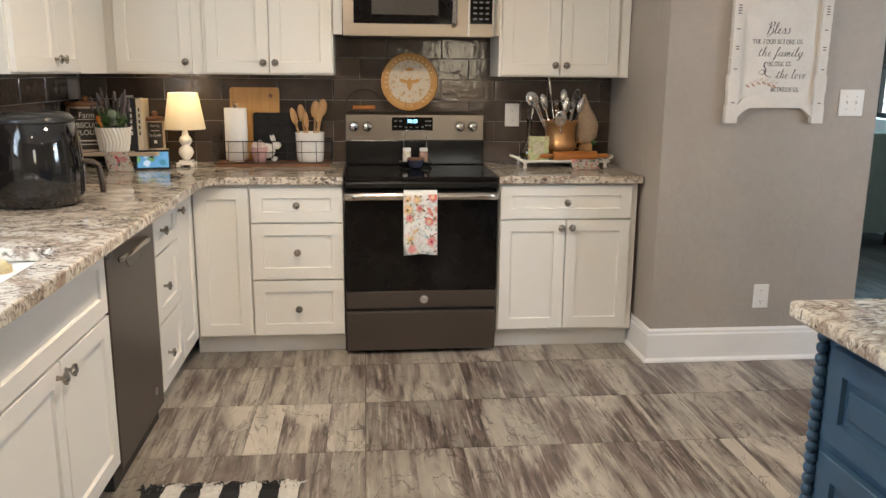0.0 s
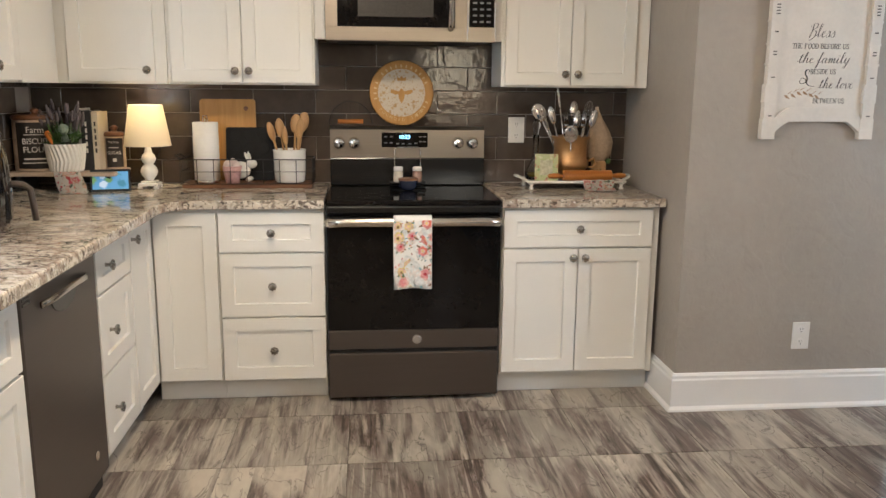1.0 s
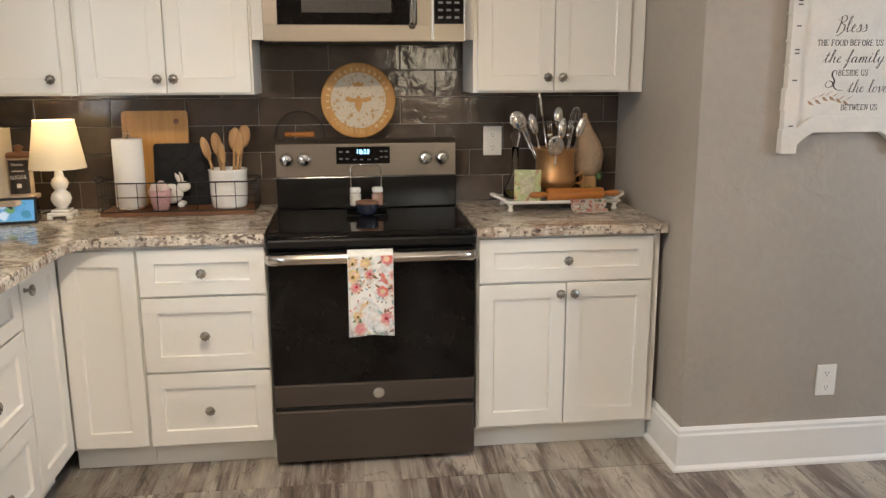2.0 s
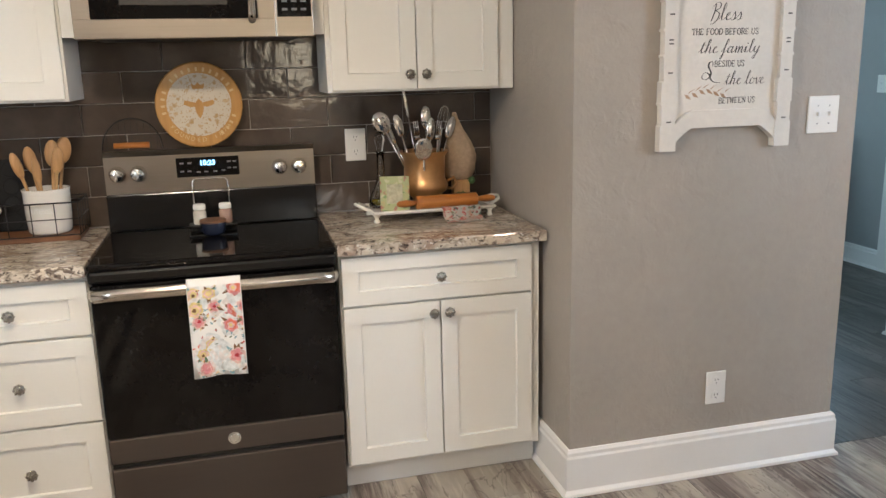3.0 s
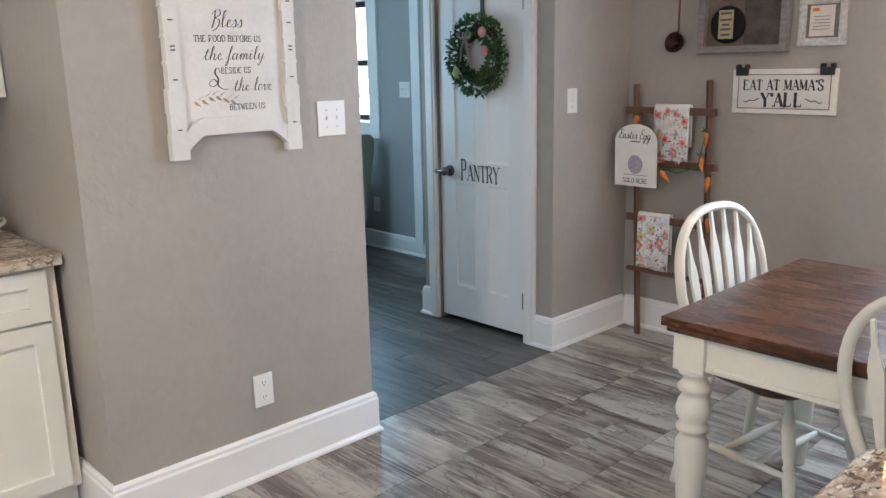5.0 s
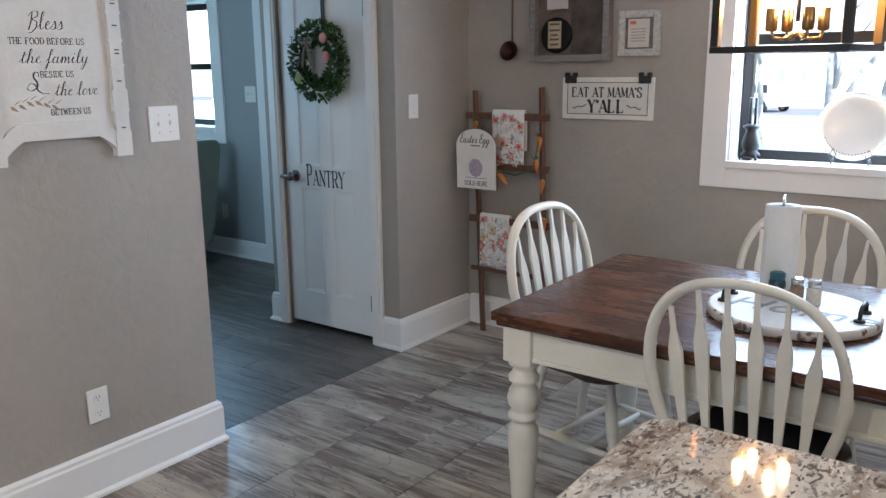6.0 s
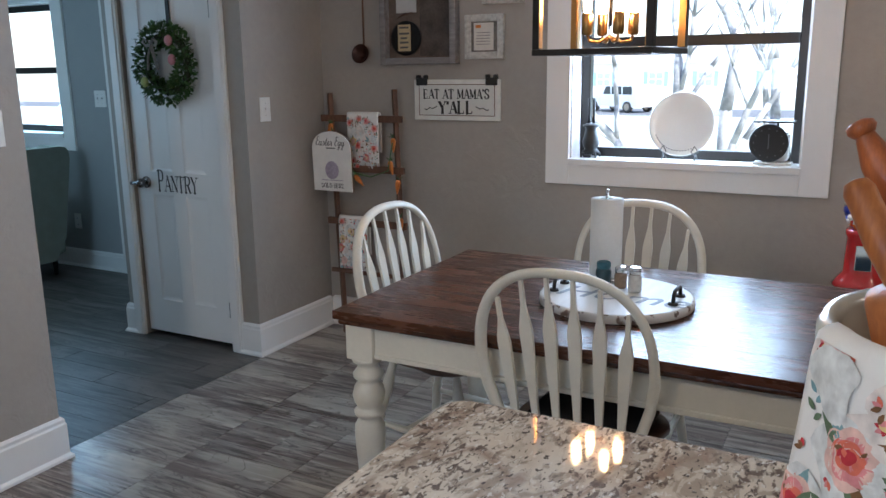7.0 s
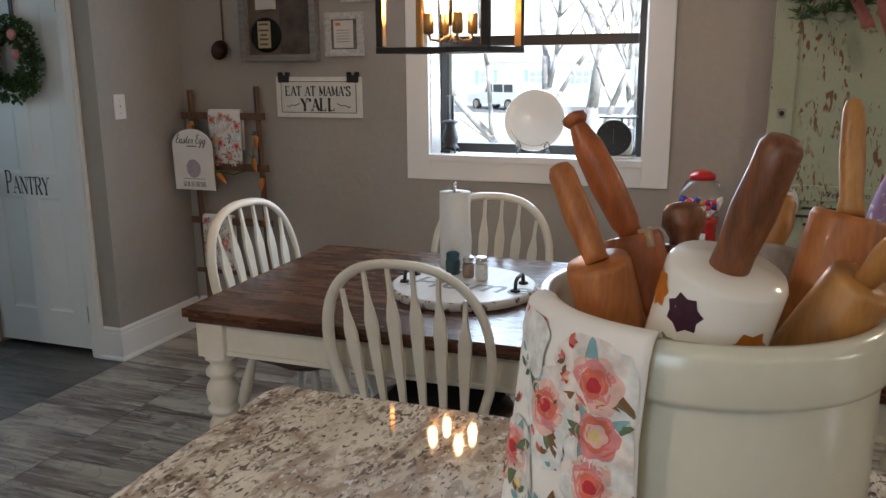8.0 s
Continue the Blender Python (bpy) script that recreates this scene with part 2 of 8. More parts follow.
PLANK = streaked("dark_wood_look_plank", (0.16, 0.145, 0.13), (0.07, 0.061, 0.055), (0.03, 0.026, 0.023), 0.42)
GROUT = mat("grout", (0.16, 0.145, 0.13), 0.8, var=0.15, bump=0.1)
SPLASH = mat("dark_glazed_tile", (0.092, 0.070, 0.056), 0.09, var=0.28, scale=9, bump=1.0, bscale=26, rand=0.22)
SPLASHGROUT = mat("taupe_grout", (0.36, 0.33, 0.30), 0.8, var=0.1)
STEEL = mat("brushed_steel", (0.36, 0.315, 0.27), 0.3, 1.0, var=0.06, scale=4, stretch=(1, 60, 60), bscale=40, bump=0.02)
HANDLE = mat("bright_brushed_steel", (0.58, 0.53, 0.47), 0.22, 1.0, var=0.06, scale=4, stretch=(1, 60, 60), bscale=40)
SLATE = mat("slate_steel", (0.085, 0.068, 0.057), 0.36, 0.45, var=0.06, scale=3, stretch=(1, 40, 40), bump=0.02)
BLACK = mat("black_enamel", (0.008, 0.0075, 0.0075), 0.2, var=0.2)
BLACKGLASS = mat("black_oven_glass", (0.007, 0.006, 0.0055), 0.05, var=0.1, spec=0.22)
MATBLACK = mat("matt_black_iron", (0.018, 0.017, 0.016), 0.5, var=0.3, bump=0.1)
KNOB = mat("antique_pewter", (0.42, 0.39, 0.35), 0.25, 1.0, var=0.3, scale=120, bump=0.4, bscale=260)
CHROME = mat("chrome", (0.75, 0.73, 0.70), 0.1, 1.0, var=0.05)
TABLETOP = mat("stained_table_top", (0.115, 0.040, 0.017), 0.27, col2=(0.012, 0.0045, 0.003), scale=4.5, bscale=26, stretch=(6, 1.0, 6), bump=0.5, rand=0.18)
DARKSEAT = wood("dark_stained_seat", (0.10, 0.045, 0.028), (0.035, 0.018, 0.012), 0.3, (12, 1, 12), 0.3)
WHITEPLASTIC = mat("white_plastic", (0.78, 0.77, 0.74), 0.35, var=0.02)
DARK = mat("dark_print", (0.02, 0.018, 0.018), 0.6, var=0.1)
BRONZE = mat("bronze_window_frame", (0.025, 0.022, 0.020), 0.4, 0.3, var=0.1)
PANE = glass("window_glass")


# ---- building helpers ----
def box(bm, x0, x1, y0, y1, z0, z1, bevel=0.0, seg=2):
    vs = [bm.verts.new(p) for p in ((x0, y0, z0), (x1, y0, z0), (x1, y1, z0), (x0, y1, z0), (x0, y0, z1), (x1, y0, z1), (x1, y1, z1), (x0, y1, z1))]
    fs = [bm.faces.new([vs[i] for i in f]) for f in ((3, 2, 1, 0), (4, 5, 6, 7), (0, 1, 5, 4), (1, 2, 6, 5), (2, 3, 7, 6), (3, 0, 4, 7))]
    if bevel:
        bmesh.ops.bevel(bm, geom=list({e for f in fs for e in f.edges}), offset=bevel, segments=seg, profile=0.5, affect="EDGES")
    return vs


def lathe(bm, prof, m=None, n=24, squash=(1, 1)):
    """A turned body about z: prof is (radius, height) from the bottom up."""
    m = m or Matrix()
    rings = []
    for r, z in prof:
        rings.append([bm.verts.new(m @ Vector((max(r, 1e-4) * math.cos(2 * math.pi * i / n) * squash[0], max(r, 1e-4) * math.sin(2 * math.pi * i / n) * squash[1], z))) for i in range(n)])
    for a, b in zip(rings, rings[1:]):
        for i in range(n):
            f = bm.faces.new((a[i], a[(i + 1) % n], b[(i + 1) % n], b[i]))
            f.smooth = True
    if prof[0][0] > 1e-3:
        bm.faces.new(rings[0][::-1])
    if prof[-1][0] > 1e-3:
        bm.faces.new(rings[-1])


def along(a, b):
    """A pose at a whose z runs towards b."""
    d = Vector(b) - Vector(a)
    return Matrix.Translation(a) @ d.to_track_quat("Z", "Y").to_matrix().to_4x4()


def upright(a, b):
    """A pose at a whose z runs towards b and whose x stays as near the world's x as it can."""
    z = (Vector(b) - Vector(a)).normalized()
    y = z.cross(Vector((1, 0, 0))).normalized()
    x = y.cross(z)
    return Matrix.Translation(a) @ Matrix((x, y, z)).transposed().to_4x4()


def rod(bm, a, b, r, r2=None, n=10):
    lathe(bm, [(r, 0), (r if r2 is None else r2, (Vector(b) - Vector(a)).length)], along(a, b), n)


def tube(bm, pts, r, n=8, closed=False, flat=None):
    """A bent bar through pts; flat gives (half width, half thickness) instead of a round bar."""
    pts = [Vector(p) for p in pts]
    rings, k = [], len(pts)
    up = Vector((0, 0, 1))
    prev = None
    for i, p in enumerate(pts):
        a = pts[(i - 1) % k] if closed or i else p
        b = pts[(i + 1) % k] if closed or i < k - 1 else p
        d = (b - a).normalized()
        side = d.cross(prev if prev is not None else (up if abs(d.z) < 0.95 else Vector((1, 0, 0))))
        side.normalize()
        nor = side.cross(d).normalized()
        prev = nor
        w, h = flat or (r, r)
        rings.append([bm.verts.new(p + side * w * math.cos(2 * math.pi * j / n + math.pi / n) + nor * h * math.sin(2 * math.pi * j / n + math.pi / n)) for j in range(n)])
    pairs = list(zip(rings, rings[1:])) + ([(rings[-1], rings[0])] if closed else [])
    for a, b in pairs:
        for j in range(n):
            f = bm.faces.new((a[j], a[(j + 1) % n], b[(j + 1) % n], b[j]))
            f.smooth = n > 4
    if not closed:
        bm.faces.new(rings[0][::-1])
        bm.faces.new(rings[-1])


def prism(bm, outline, m, depth):
    """A plate: outline in the pose's xy plane, thickened along its z."""
    a = [bm.verts.new(m @ Vector((x, y, 0))) for x, y in outline]
    b = [bm.verts.new(m @ Vector((x, y, depth))) for x, y in outline]
    bm.faces.new(a[::-1])
    bm.faces.new(b)
    for i in range(len(a)):
        j = (i + 1) % len(a)
        bm.faces.new((a[i], a[j], b[j], b[i]))


def ball(bm, c, r, squash=(1, 1, 1), seg=12, rings=8):
    bmesh.ops.create_uvsphere(bm, u_segments=seg, v_segments=rings, radius=1, matrix=Matrix.Translation(c) @ Matrix.Diagonal((r * squash[0], r * squash[1], r * squash[2], 1)))


def mesh_of(name, bm, material, smooth=False):
    bmesh.ops.recalc_face_normals(bm, faces=bm.faces)
    me = bpy.data.meshes.new(name)
    bm.to_mesh(me)
    bm.free()
    for p in me.polygons:
        p.use_smooth = p.use_smooth or smooth
    me.materials.append(material)
    return me


def part(name, bm, material, parent, label="", smooth=False):
    ob = new(name, mesh_of(name, bm, material, smooth))
    ob.parent = parent
    if parent is not None and parent.type == "MESH":
        ob.matrix_parent_inverse = parent.matrix_basis.inverted()
    return tagged(ob, label)


def solid(name, bm, material, label, category, group="", kind="", m=None, smooth=False):
    ob = new(name, mesh_of(name, bm, material, smooth))
    if m is not None:
        ob.matrix_basis = m
    return tagged(ob, label, category, group, kind)


def thing(name, label, category, m=None, group="", kind=""):
    ob = new(name)
    ob.empty_display_size = 0.05
    if m is not None:
        ob.matrix_basis = m
    return tagged(ob, label, category, group, kind)


def B():
    return bmesh.new()


def boxed(*args, **kw):
    bm = B()
    box(bm, *args, **kw)
    return bm


def lettering(text, size, m, material, parent, align="CENTER", shear=0.0, bold=0.0, name="lettering", width=1.0):
    cu = bpy.data.curves.new(name, "FONT")
    cu.body, cu.size, cu.align_x, cu.align_y, cu.shear, cu.offset, cu.extrude = text, size, align, "CENTER", shear, bold, 0.0006
    tmp = bpy.data.objects.new(name, cu)
    scene.collection.objects.link(tmp)
    dg = bpy.context.evaluated_depsgraph_get()
    me = bpy.data.meshes.new_from_object(tmp.evaluated_get(dg))
    bpy.data.objects.remove(tmp)
    me.transform(m @ Matrix.Diagonal((width, 1, 1, 1)))
    me.materials.clear()
    me.materials.append(material)
    ob = new(name, me)
    ob.parent = parent
    return ob


FACE_S = pose(0, 0, 0, 90, 0, 0)        # writing that faces -y
FACE_W = pose(0, 0, 0, 90, 0, -90)      # writing that faces -x


# Two small stroke alphabets: strokes are parted by "/", a leading "-" makes a hairline, a leading "+" a full stem, "_" a foot serif.
SERIF = {
    "P": ".15,0 .15,1/.15,1 .45,1 .62,.9 .66,.75 .62,.6 .45,.5 .15,.5/_.15,0/_.10,1", "A": "-.08,0 .4,1/+.4,1 .74,0/-.2,.35 .62,.35/_.08,0/_.74,0",
    "N": "-.15,0 .15,1/+.15,1 .72,0/-.72,0 .72,1/_.15,0/_.12,1/_.72,1", "T": ".4,0 .4,1/-.05,.97 .75,.97/-.06,1 .06,.78/-.74,1 .74,.78/_.4,0",
    "R": ".15,0 .15,1/.15,1 .45,1 .62,.9 .66,.75 .62,.6 .45,.5 .15,.5/+.4,.5 .68,0/_.15,0/_.10,1/_.70,0", "Y": "+.08,1 .4,.48/-.72,1 .4,.48/.4,.48 .4,0/_.08,1/_.72,1/_.4,0",
    "E": ".15,0 .15,1/-.08,.97 .62,.97/-.15,.5 .5,.5/-.08,.03 .64,.03/-.62,1 .62,.8/-.64,0 .64,.22", "F": ".15,0 .15,1/-.08,.97 .62,.97/-.15,.5 .5,.5/-.62,1 .62,.8/_.15,0",
    "M": "-.12,0 .12,1/+.12,1 .45,.1/-.45,.1 .8,1/+.8,1 .8,0/_.12,0/_.8,0", "L": ".15,0 .15,1/-.08,.03 .62,.03/-.62,0 .62,.24/_.15,1", "'": "+.12,1 .12,.74",
    "S": ".62,.8 .54,.95 .38,1 .2,.92 .15,.75 .24,.6 .52,.42 .62,.26 .55,.07 .36,0 .18,.06 .1,.22", "H": ".15,0 .15,1/.68,0 .68,1/-.15,.5 .68,.5/_.15,0/_.15,1/_.68,0/_.68,1",
    "O": ".42,1 .22,.92 .1,.7 .08,.5 .1,.3 .22,.08 .42,0 .62,.08 .74,.3 .76,.5 .74,.7 .62,.92 .42,1", "D": ".15,0 .15,1/.15,.98 .45,.96 .66,.8 .74,.5 .66,.2 .45,.04 .15,.02",
    "B": ".15,0 .15,1/.15,.98 .45,.96 .6,.86 .6,.66 .45,.54 .15,.52/.45,.54 .64,.42 .68,.25 .6,.08 .42,.02 .15,.02", "U": "+.14,1 .14,.3 .22,.08 .4,0 .58,.08 .66,.3/-.66,.3 .66,1/_.14,1/_.66,1",
    "I": ".2,0 .2,1/_.2,0/_.2,1", "W": "+.06,1 .26,0/-.26,0 .46,.95/+.46,.95 .66,0/-.66,0 .86,1/_.06,1/_.86,1"}
SCRIPT_LETTERS = {
    "l": "0,.1 .35,.9 .55,1.9 .42,2.2 .3,1.7 .3,.4 .45,0 .75,.25", "e": "0,.25 .35,.55 .55,.85 .4,1 .2,.7 .2,.3 .4,0 .8,.25", "s": "0,.15 .3,.7 .4,1.05 .58,.55 .5,.1 .25,0 .1,.12/.5,.1 .8,.25",
    "t": "0,.15 .35,1 .45,1.7 .32,.5 .45,0 .75,.25/-.1,1.2 .75,1.3", "h": "0,.1 .35,1 .55,1.9 .42,2.2 .3,1.6 .25,0/.25,0 .4,.75 .65,1 .75,.7 .72,.2 .85,0 1.1,.25",
    "f": "0,.2 .4,1.1 .62,1.9 .5,2.2 .38,1.6 .3,0 .22,-.8 .08,-1 .05,-.7 .35,0 .75,.3", "a": ".65,.85 .4,1 .15,.7 .15,.2 .35,0 .6,.4 .7,.95 .65,.3 .78,0 1.05,.25",
    "m": "0,.2 .2,1 .22,0/.22,0 .4,.8 .55,1 .62,.7 .6,0/.6,0 .78,.8 .95,1 1.02,.7 1,.2 1.12,0 1.35,.25", "i": "0,.2 .25,1 .22,.25 .35,0 .6,.25/+.3,1.4 .34,1.55", "y": "0,.2 .2,1 .2,.3 .4,0 .65,.5 .75,1 .6,-.3 .4,-1 .2,-.8 .5,-.2 1,.3",
    "o": ".4,1 .15,.75 .15,.2 .4,0 .65,.3 .6,.8 .4,1 .6,.85 .95,.9", "v": "0,.6 .15,1 .3,.1 .42,0 .65,.6 .62,1 .85,.85", "r": "0,.2 .25,1.05 .3,.85 .55,.9 .45,.3 .55,0 .8,.25", "g": ".65,.85 .4,1 .15,.7 .15,.2 .35,0 .6,.4 .7,.95 .6,-.4 .4,-1 .2,-.8 .5,-.2 1,.3",
    "B": ".35,2.1 .38,1 .25,-.1/0,1.6 .4,2.2 .9,2.15 .95,1.6 .5,1.2 1,.9 1,.2 .6,-.4 .2,-.5", "E": ".9,1.9 .6,2.2 .3,1.9 .45,1.3 .7,1.2 .3,1 .15,.5 .4,0 .9,.3", "&": ".7,1.6 .55,2.1 .3,2 .35,1.5 .7,.9 .75,.35 .4,0 .05,.3 .2,.85 .6,.65 .9,.05 1.3,-.3 1.8,-.35"}
ADVANCE = {"h": 1.05, "a": 1.0, "m": 1.3, "i": 0.55, "y": 0.9, "o": 0.85, "B": 1.15, "E": 0.95, "g": 0.95}


def smooth(pts, n=5):
    """A soft curve through the points."""
    out = []
    for i in range(len(pts) - 1):
        p0, p1, p2, p3 = pts[max(i - 1, 0)], pts[i], pts[i + 1], pts[min(i + 2, len(pts) - 1)]
        for k in range(n):
            t = k / n
            out.append(tuple(0.5 * (2 * b + (c - a) * t + (2 * a - 5 * b + 4 * c - d) * t * t + (3 * b - a - 3 * c + d) * t ** 3) for a, b, c, d in zip(p0, p1, p2, p3)))
    return out + [pts[-1]]


def strokes(bm, code, thick, thin, fit, soft, level):
    """Draws one letter's strokes as thin plates; fit takes the letter's own plane to the writing's plane."""
    for stroke in code.split("/"):
        kind = stroke[0] if stroke[0] in "-+_" else ""
        pts = [tuple(float(v) for v in p.split(",")) for p in stroke[len(kind):].split()]
        if kind == "_":
            pts = [(pts[0][0] - 0.15, min(max(pts[0][1], 0.03), 0.97)), (pts[0][0] + 0.15, min(max(pts[0][1], 0.03), 0.97))]
        elif soft and len(pts) > 2:
            pts = smooth(pts)
        elif len(pts) > 4:
            pts = smooth(pts, 3)
        for (xa, ya), (xb, yb) in zip(pts, pts[1:]):
            l = math.hypot(xb - xa, yb - ya) or 1e-6
            down = abs(yb - ya) / l
            if soft:
                down = max(0.0, (ya - yb) / l)
            w = (thin if kind in ("-", "_") else thick if kind == "+" else thin + (thick - thin) * down ** 1.5) / 2
            ux, uy = (xb - xa) / l, (yb - ya) / l
            e = w * 0.5 if not kind else 0
            level[0] += 1
            q = (level[0] % 7) * 0.00004
            vs = [bm.verts.new((*fit(x, y), q)) for x, y in ((xa - ux * e + uy * w, ya - uy * e - ux * w), (xb + ux * e + uy * w, yb + uy * e - ux * w), (xb + ux * e - uy * w, yb + uy * e + ux * w), (xa - ux * e - uy * w, ya - uy * e + ux * w))]
            f = bm.faces.new(vs)
            if f.normal.z < 0:
                f.normal_flip()


def written(bm, m, material, parent):
    ob = new("lettering", bpy.data.meshes.new("lettering"))
    bm.normal_update()
    for f in bm.faces:
        if f.normal.z < 0:
            f.normal_flip()
    bm.to_mesh(ob.data)
    bm.free()
    ob.data.transform(m)
    ob.data.materials.append(material)
    ob.parent = parent
    return ob


def serif_text(text, height, width, m, material, parent, first=1.0, thick=0.17, thin=0.055):
    """Roman capitals centred on the pose, of a given height and total width."""
    adv = {"I": 0.42, "'": 0.26, " ": 0.45, "M": 0.98, "W": 0.98, "O": 0.88}
    total = sum(adv.get(c, 0.82) for c in text)
    k, x, bm, level = width / total, -width / 2, B(), [0]
    for i, c in enumerate(text):
        if c in SERIF:
            big = first if i == 0 else 1.0
            strokes(bm, SERIF[c], thick, thin, lambda u, v: (x + u * k, (v * big - 0.5) * height), False, level)
        x += adv.get(c, 0.82) * k
    return written(bm, m, material, parent)


def script_text(text, size, width, m, material, parent, thick=0.145, thin=0.055):
    """Slanted joined handwriting centred on the pose: size is the height of a small letter."""
    total = sum(ADVANCE.get(c, 0.72) if c != " " else 0.6 for c in text)
    k, x, bm, level = width / total, -width / 2, B(), [0]
    for c in text:
        if c in SCRIPT_LETTERS:
            strokes(bm, SCRIPT_LETTERS[c], thick, thin, lambda u, v: (x + (u + 0.22 * v) * k, (v - 0.6) * size), True, level)
        x += (ADVANCE.get(c, 0.72) if c != " " else 0.6) * k
    return written(bm, m, material, parent)


# ---- structure ----
def slab(name, material, label, category, *boxes):
    bm = B()
    for b in boxes:
        box(bm, *b)
    return solid(name, bm, material, label, category, kind="structure")


H = 2.44
wall_north = slab("wall_north", SPLASHGROUT, "kitchen wall behind the range, dark grout between tiles", "wall", (-1.93, 1.13, 4.46, 4.58, 0, H))
wall_west = slab("wall_west", WALL, "taupe painted kitchen wall beside the sink", "wall",
                 (-1.93, -1.81, -2.5, 1.30, 0, H), (-1.93, -1.81, 2.20, 4.46, 0, H), (-1.93, -1.81, 1.30, 2.20, 0, 1.15), (-1.93, -1.81, 1.30, 2.20, 2.05, H))
slab("wall_partition", WALL, "taupe textured plaster wall block with rounded patches", "wall", (1.13, 2.19, 3.606, 4.58, 0, H))
# the opening in this hall wall is added to let the fill lamp through
slab("wall_hall_west", HALLWALL, "grey painted wall of the hall with an added window opening", "wall", (2.07, 2.19, 4.58, 5.40, 0, H), (2.07, 2.19, 6.50, 8.0, 0, H), (2.07, 2.19, 5.40, 6.50, 0, 0.95), (2.07, 2.19, 5.40, 6.50, 2.10, H))
slab("wall_hall_north", HALLWALL, "grey painted wall closing the hall", "wall", (2.07, 4.55, 8.0, 8.12, 0, H))
slab("wall_hall_east", HALLWALL, "grey painted hall wall with a window", "wall",
     (4.43, 4.63, 4.60, 6.33, 0, H), (4.43, 4.63, 7.25, 8.0, 0, H), (4.43, 4.63, 6.33, 7.25, 0, 1.02), (4.43, 4.63, 6.33, 7.25, 2.0, H))
slab("wall_pantry", WALL, "taupe wall with the pantry doorway", "wall",
     (3.45, 3.57, 3.68, 3.86, 0, H), (3.45, 3.57, 4.52, 4.645, 0, H), (3.45, 3.57, 3.86, 4.52, 2.04, H))
slab("wall_pantry_south", WALL, "taupe textured plaster wall beside the pantry", "wall", (3.57, 4.10, 3.68, 3.80, 0, H))
slab("wall_pantry_north", HALLWALL, "grey wall behind the pantry", "wall", (3.57, 4.43, 4.55, 4.645, 0, H))
slab("wall_east", WALL, "taupe textured dining wall with a window", "wall",
     (4.10, 4.28, -2.5, 1.177, 0, H), (4.10, 4.28, 2.223, 4.60, 0, H), (4.10, 4.28, 1.177, 2.223, 0, 1.03), (4.10, 4.28, 1.177, 2.223, 2.09, H))
slab("wall_south", WALL, "taupe wall closing the room", "wall", (-1.93, 0.66, -2.62, -2.5, 0, H), (1.30, 4.28, -2.62, -2.5, 0, H), (0.66, 1.30, -2.62, -2.5, 0, 1.22), (0.66, 1.30, -2.62, -2.5, 2.02, H))
# unseen slab, added so its overhang keeps the sun off the kitchen floor
slab("roof", mat("grey_sun_blocker", (0.20, 0.19, 0.18), 0.9, var=0.2, bump=0.3), "plain grey unseen slab added to keep sun out of the windows", "roof", (-2.83, 4.95, -3.5, 8.3, H + 0.104, H + 0.2))
slab("ceiling", CEIL, "white painted ceiling", "ceiling", (-1.93, 4.63, -2.62, 8.12, H, H + 0.1))
floor = slab("floor", GROUT, "streaked stone-look tile floor with grey grout", "floor", (-1.93, 4.28, -2.62, 3.66, -0.12, -0.004), (-1.93, 1.13, 3.66, 4.46, -0.12, -0.004))
hall_floor = slab("hall_floor", GROUT, "dark wood-look plank floor of the hall", "floor", (1.13, 4.63, 3.66, 8.12, -0.12, -0.004))


def skirting(name, a, b, side, h=0.172, material=TRIM):
    """A baseboard from a to b with a stepped top and a shoe, standing out to its side."""
    a, b = Vector((*a, 0)), Vector((*b, 0))
    d = (b - a).normalized()
    o = Vector((d.y, -d.x, 0)) * side
    prof = [(0, 0.002), (0.030, 0.002), (0.028, 0.012), (0.018, 0.024), (0.018, h - 0.03), (0.014, h - 0.022), (0.014, h - 0.010), (0.006, h), (0, h)]
    bm = B()
    ra = [bm.verts.new(a + o * x + Vector((0, 0, z)) - d * x * 1.0) for x, z in prof]
    rb = [bm.verts.new(b + o * x + Vector((0, 0, z)) + d * x * 1.0) for x, z in prof]
    bm.faces.new(ra)
    bm.faces.new(rb)
    for i in range(len(prof)):
        j = (i + 1) % len(prof)
        bm.faces.new((ra[i], ra[j], rb[j], rb[i]))
    return solid(name, bm, material, "white painted baseboard with a stepped top", "baseboard", kind="structure")


skirting("baseboard", (1.13, 3.606), (2.19, 3.606), 1)
skirting("baseboard", (1.13, 3.895), (1.13, 3.606), 1)
skirting("baseboard", (2.19, 3.606), (2.19, 4.58), 1)
skirting("baseboard", (3.45, 3.68), (4.07, 3.68), 1)
skirting("baseboard", (3.45, 3.785), (3.45, 3.68), 1)
skirting("baseboard", (3.45, 4.645), (3.45, 4.595), 1)
skirting("baseboard", (4.10, 3.65), (4.10, -2.5), 1)
skirting("baseboard", (4.43, 8.0), (4.43, 4.75), 1, 0.14)
skirting("baseboard", (1.13, -2.5), (4.07, -2.5), -1)

# pantry door: four panels, slightly proud casing
pantry = thing("door_1", "white four-panel pantry door, closed, with a wreath", "door", kind="structure")


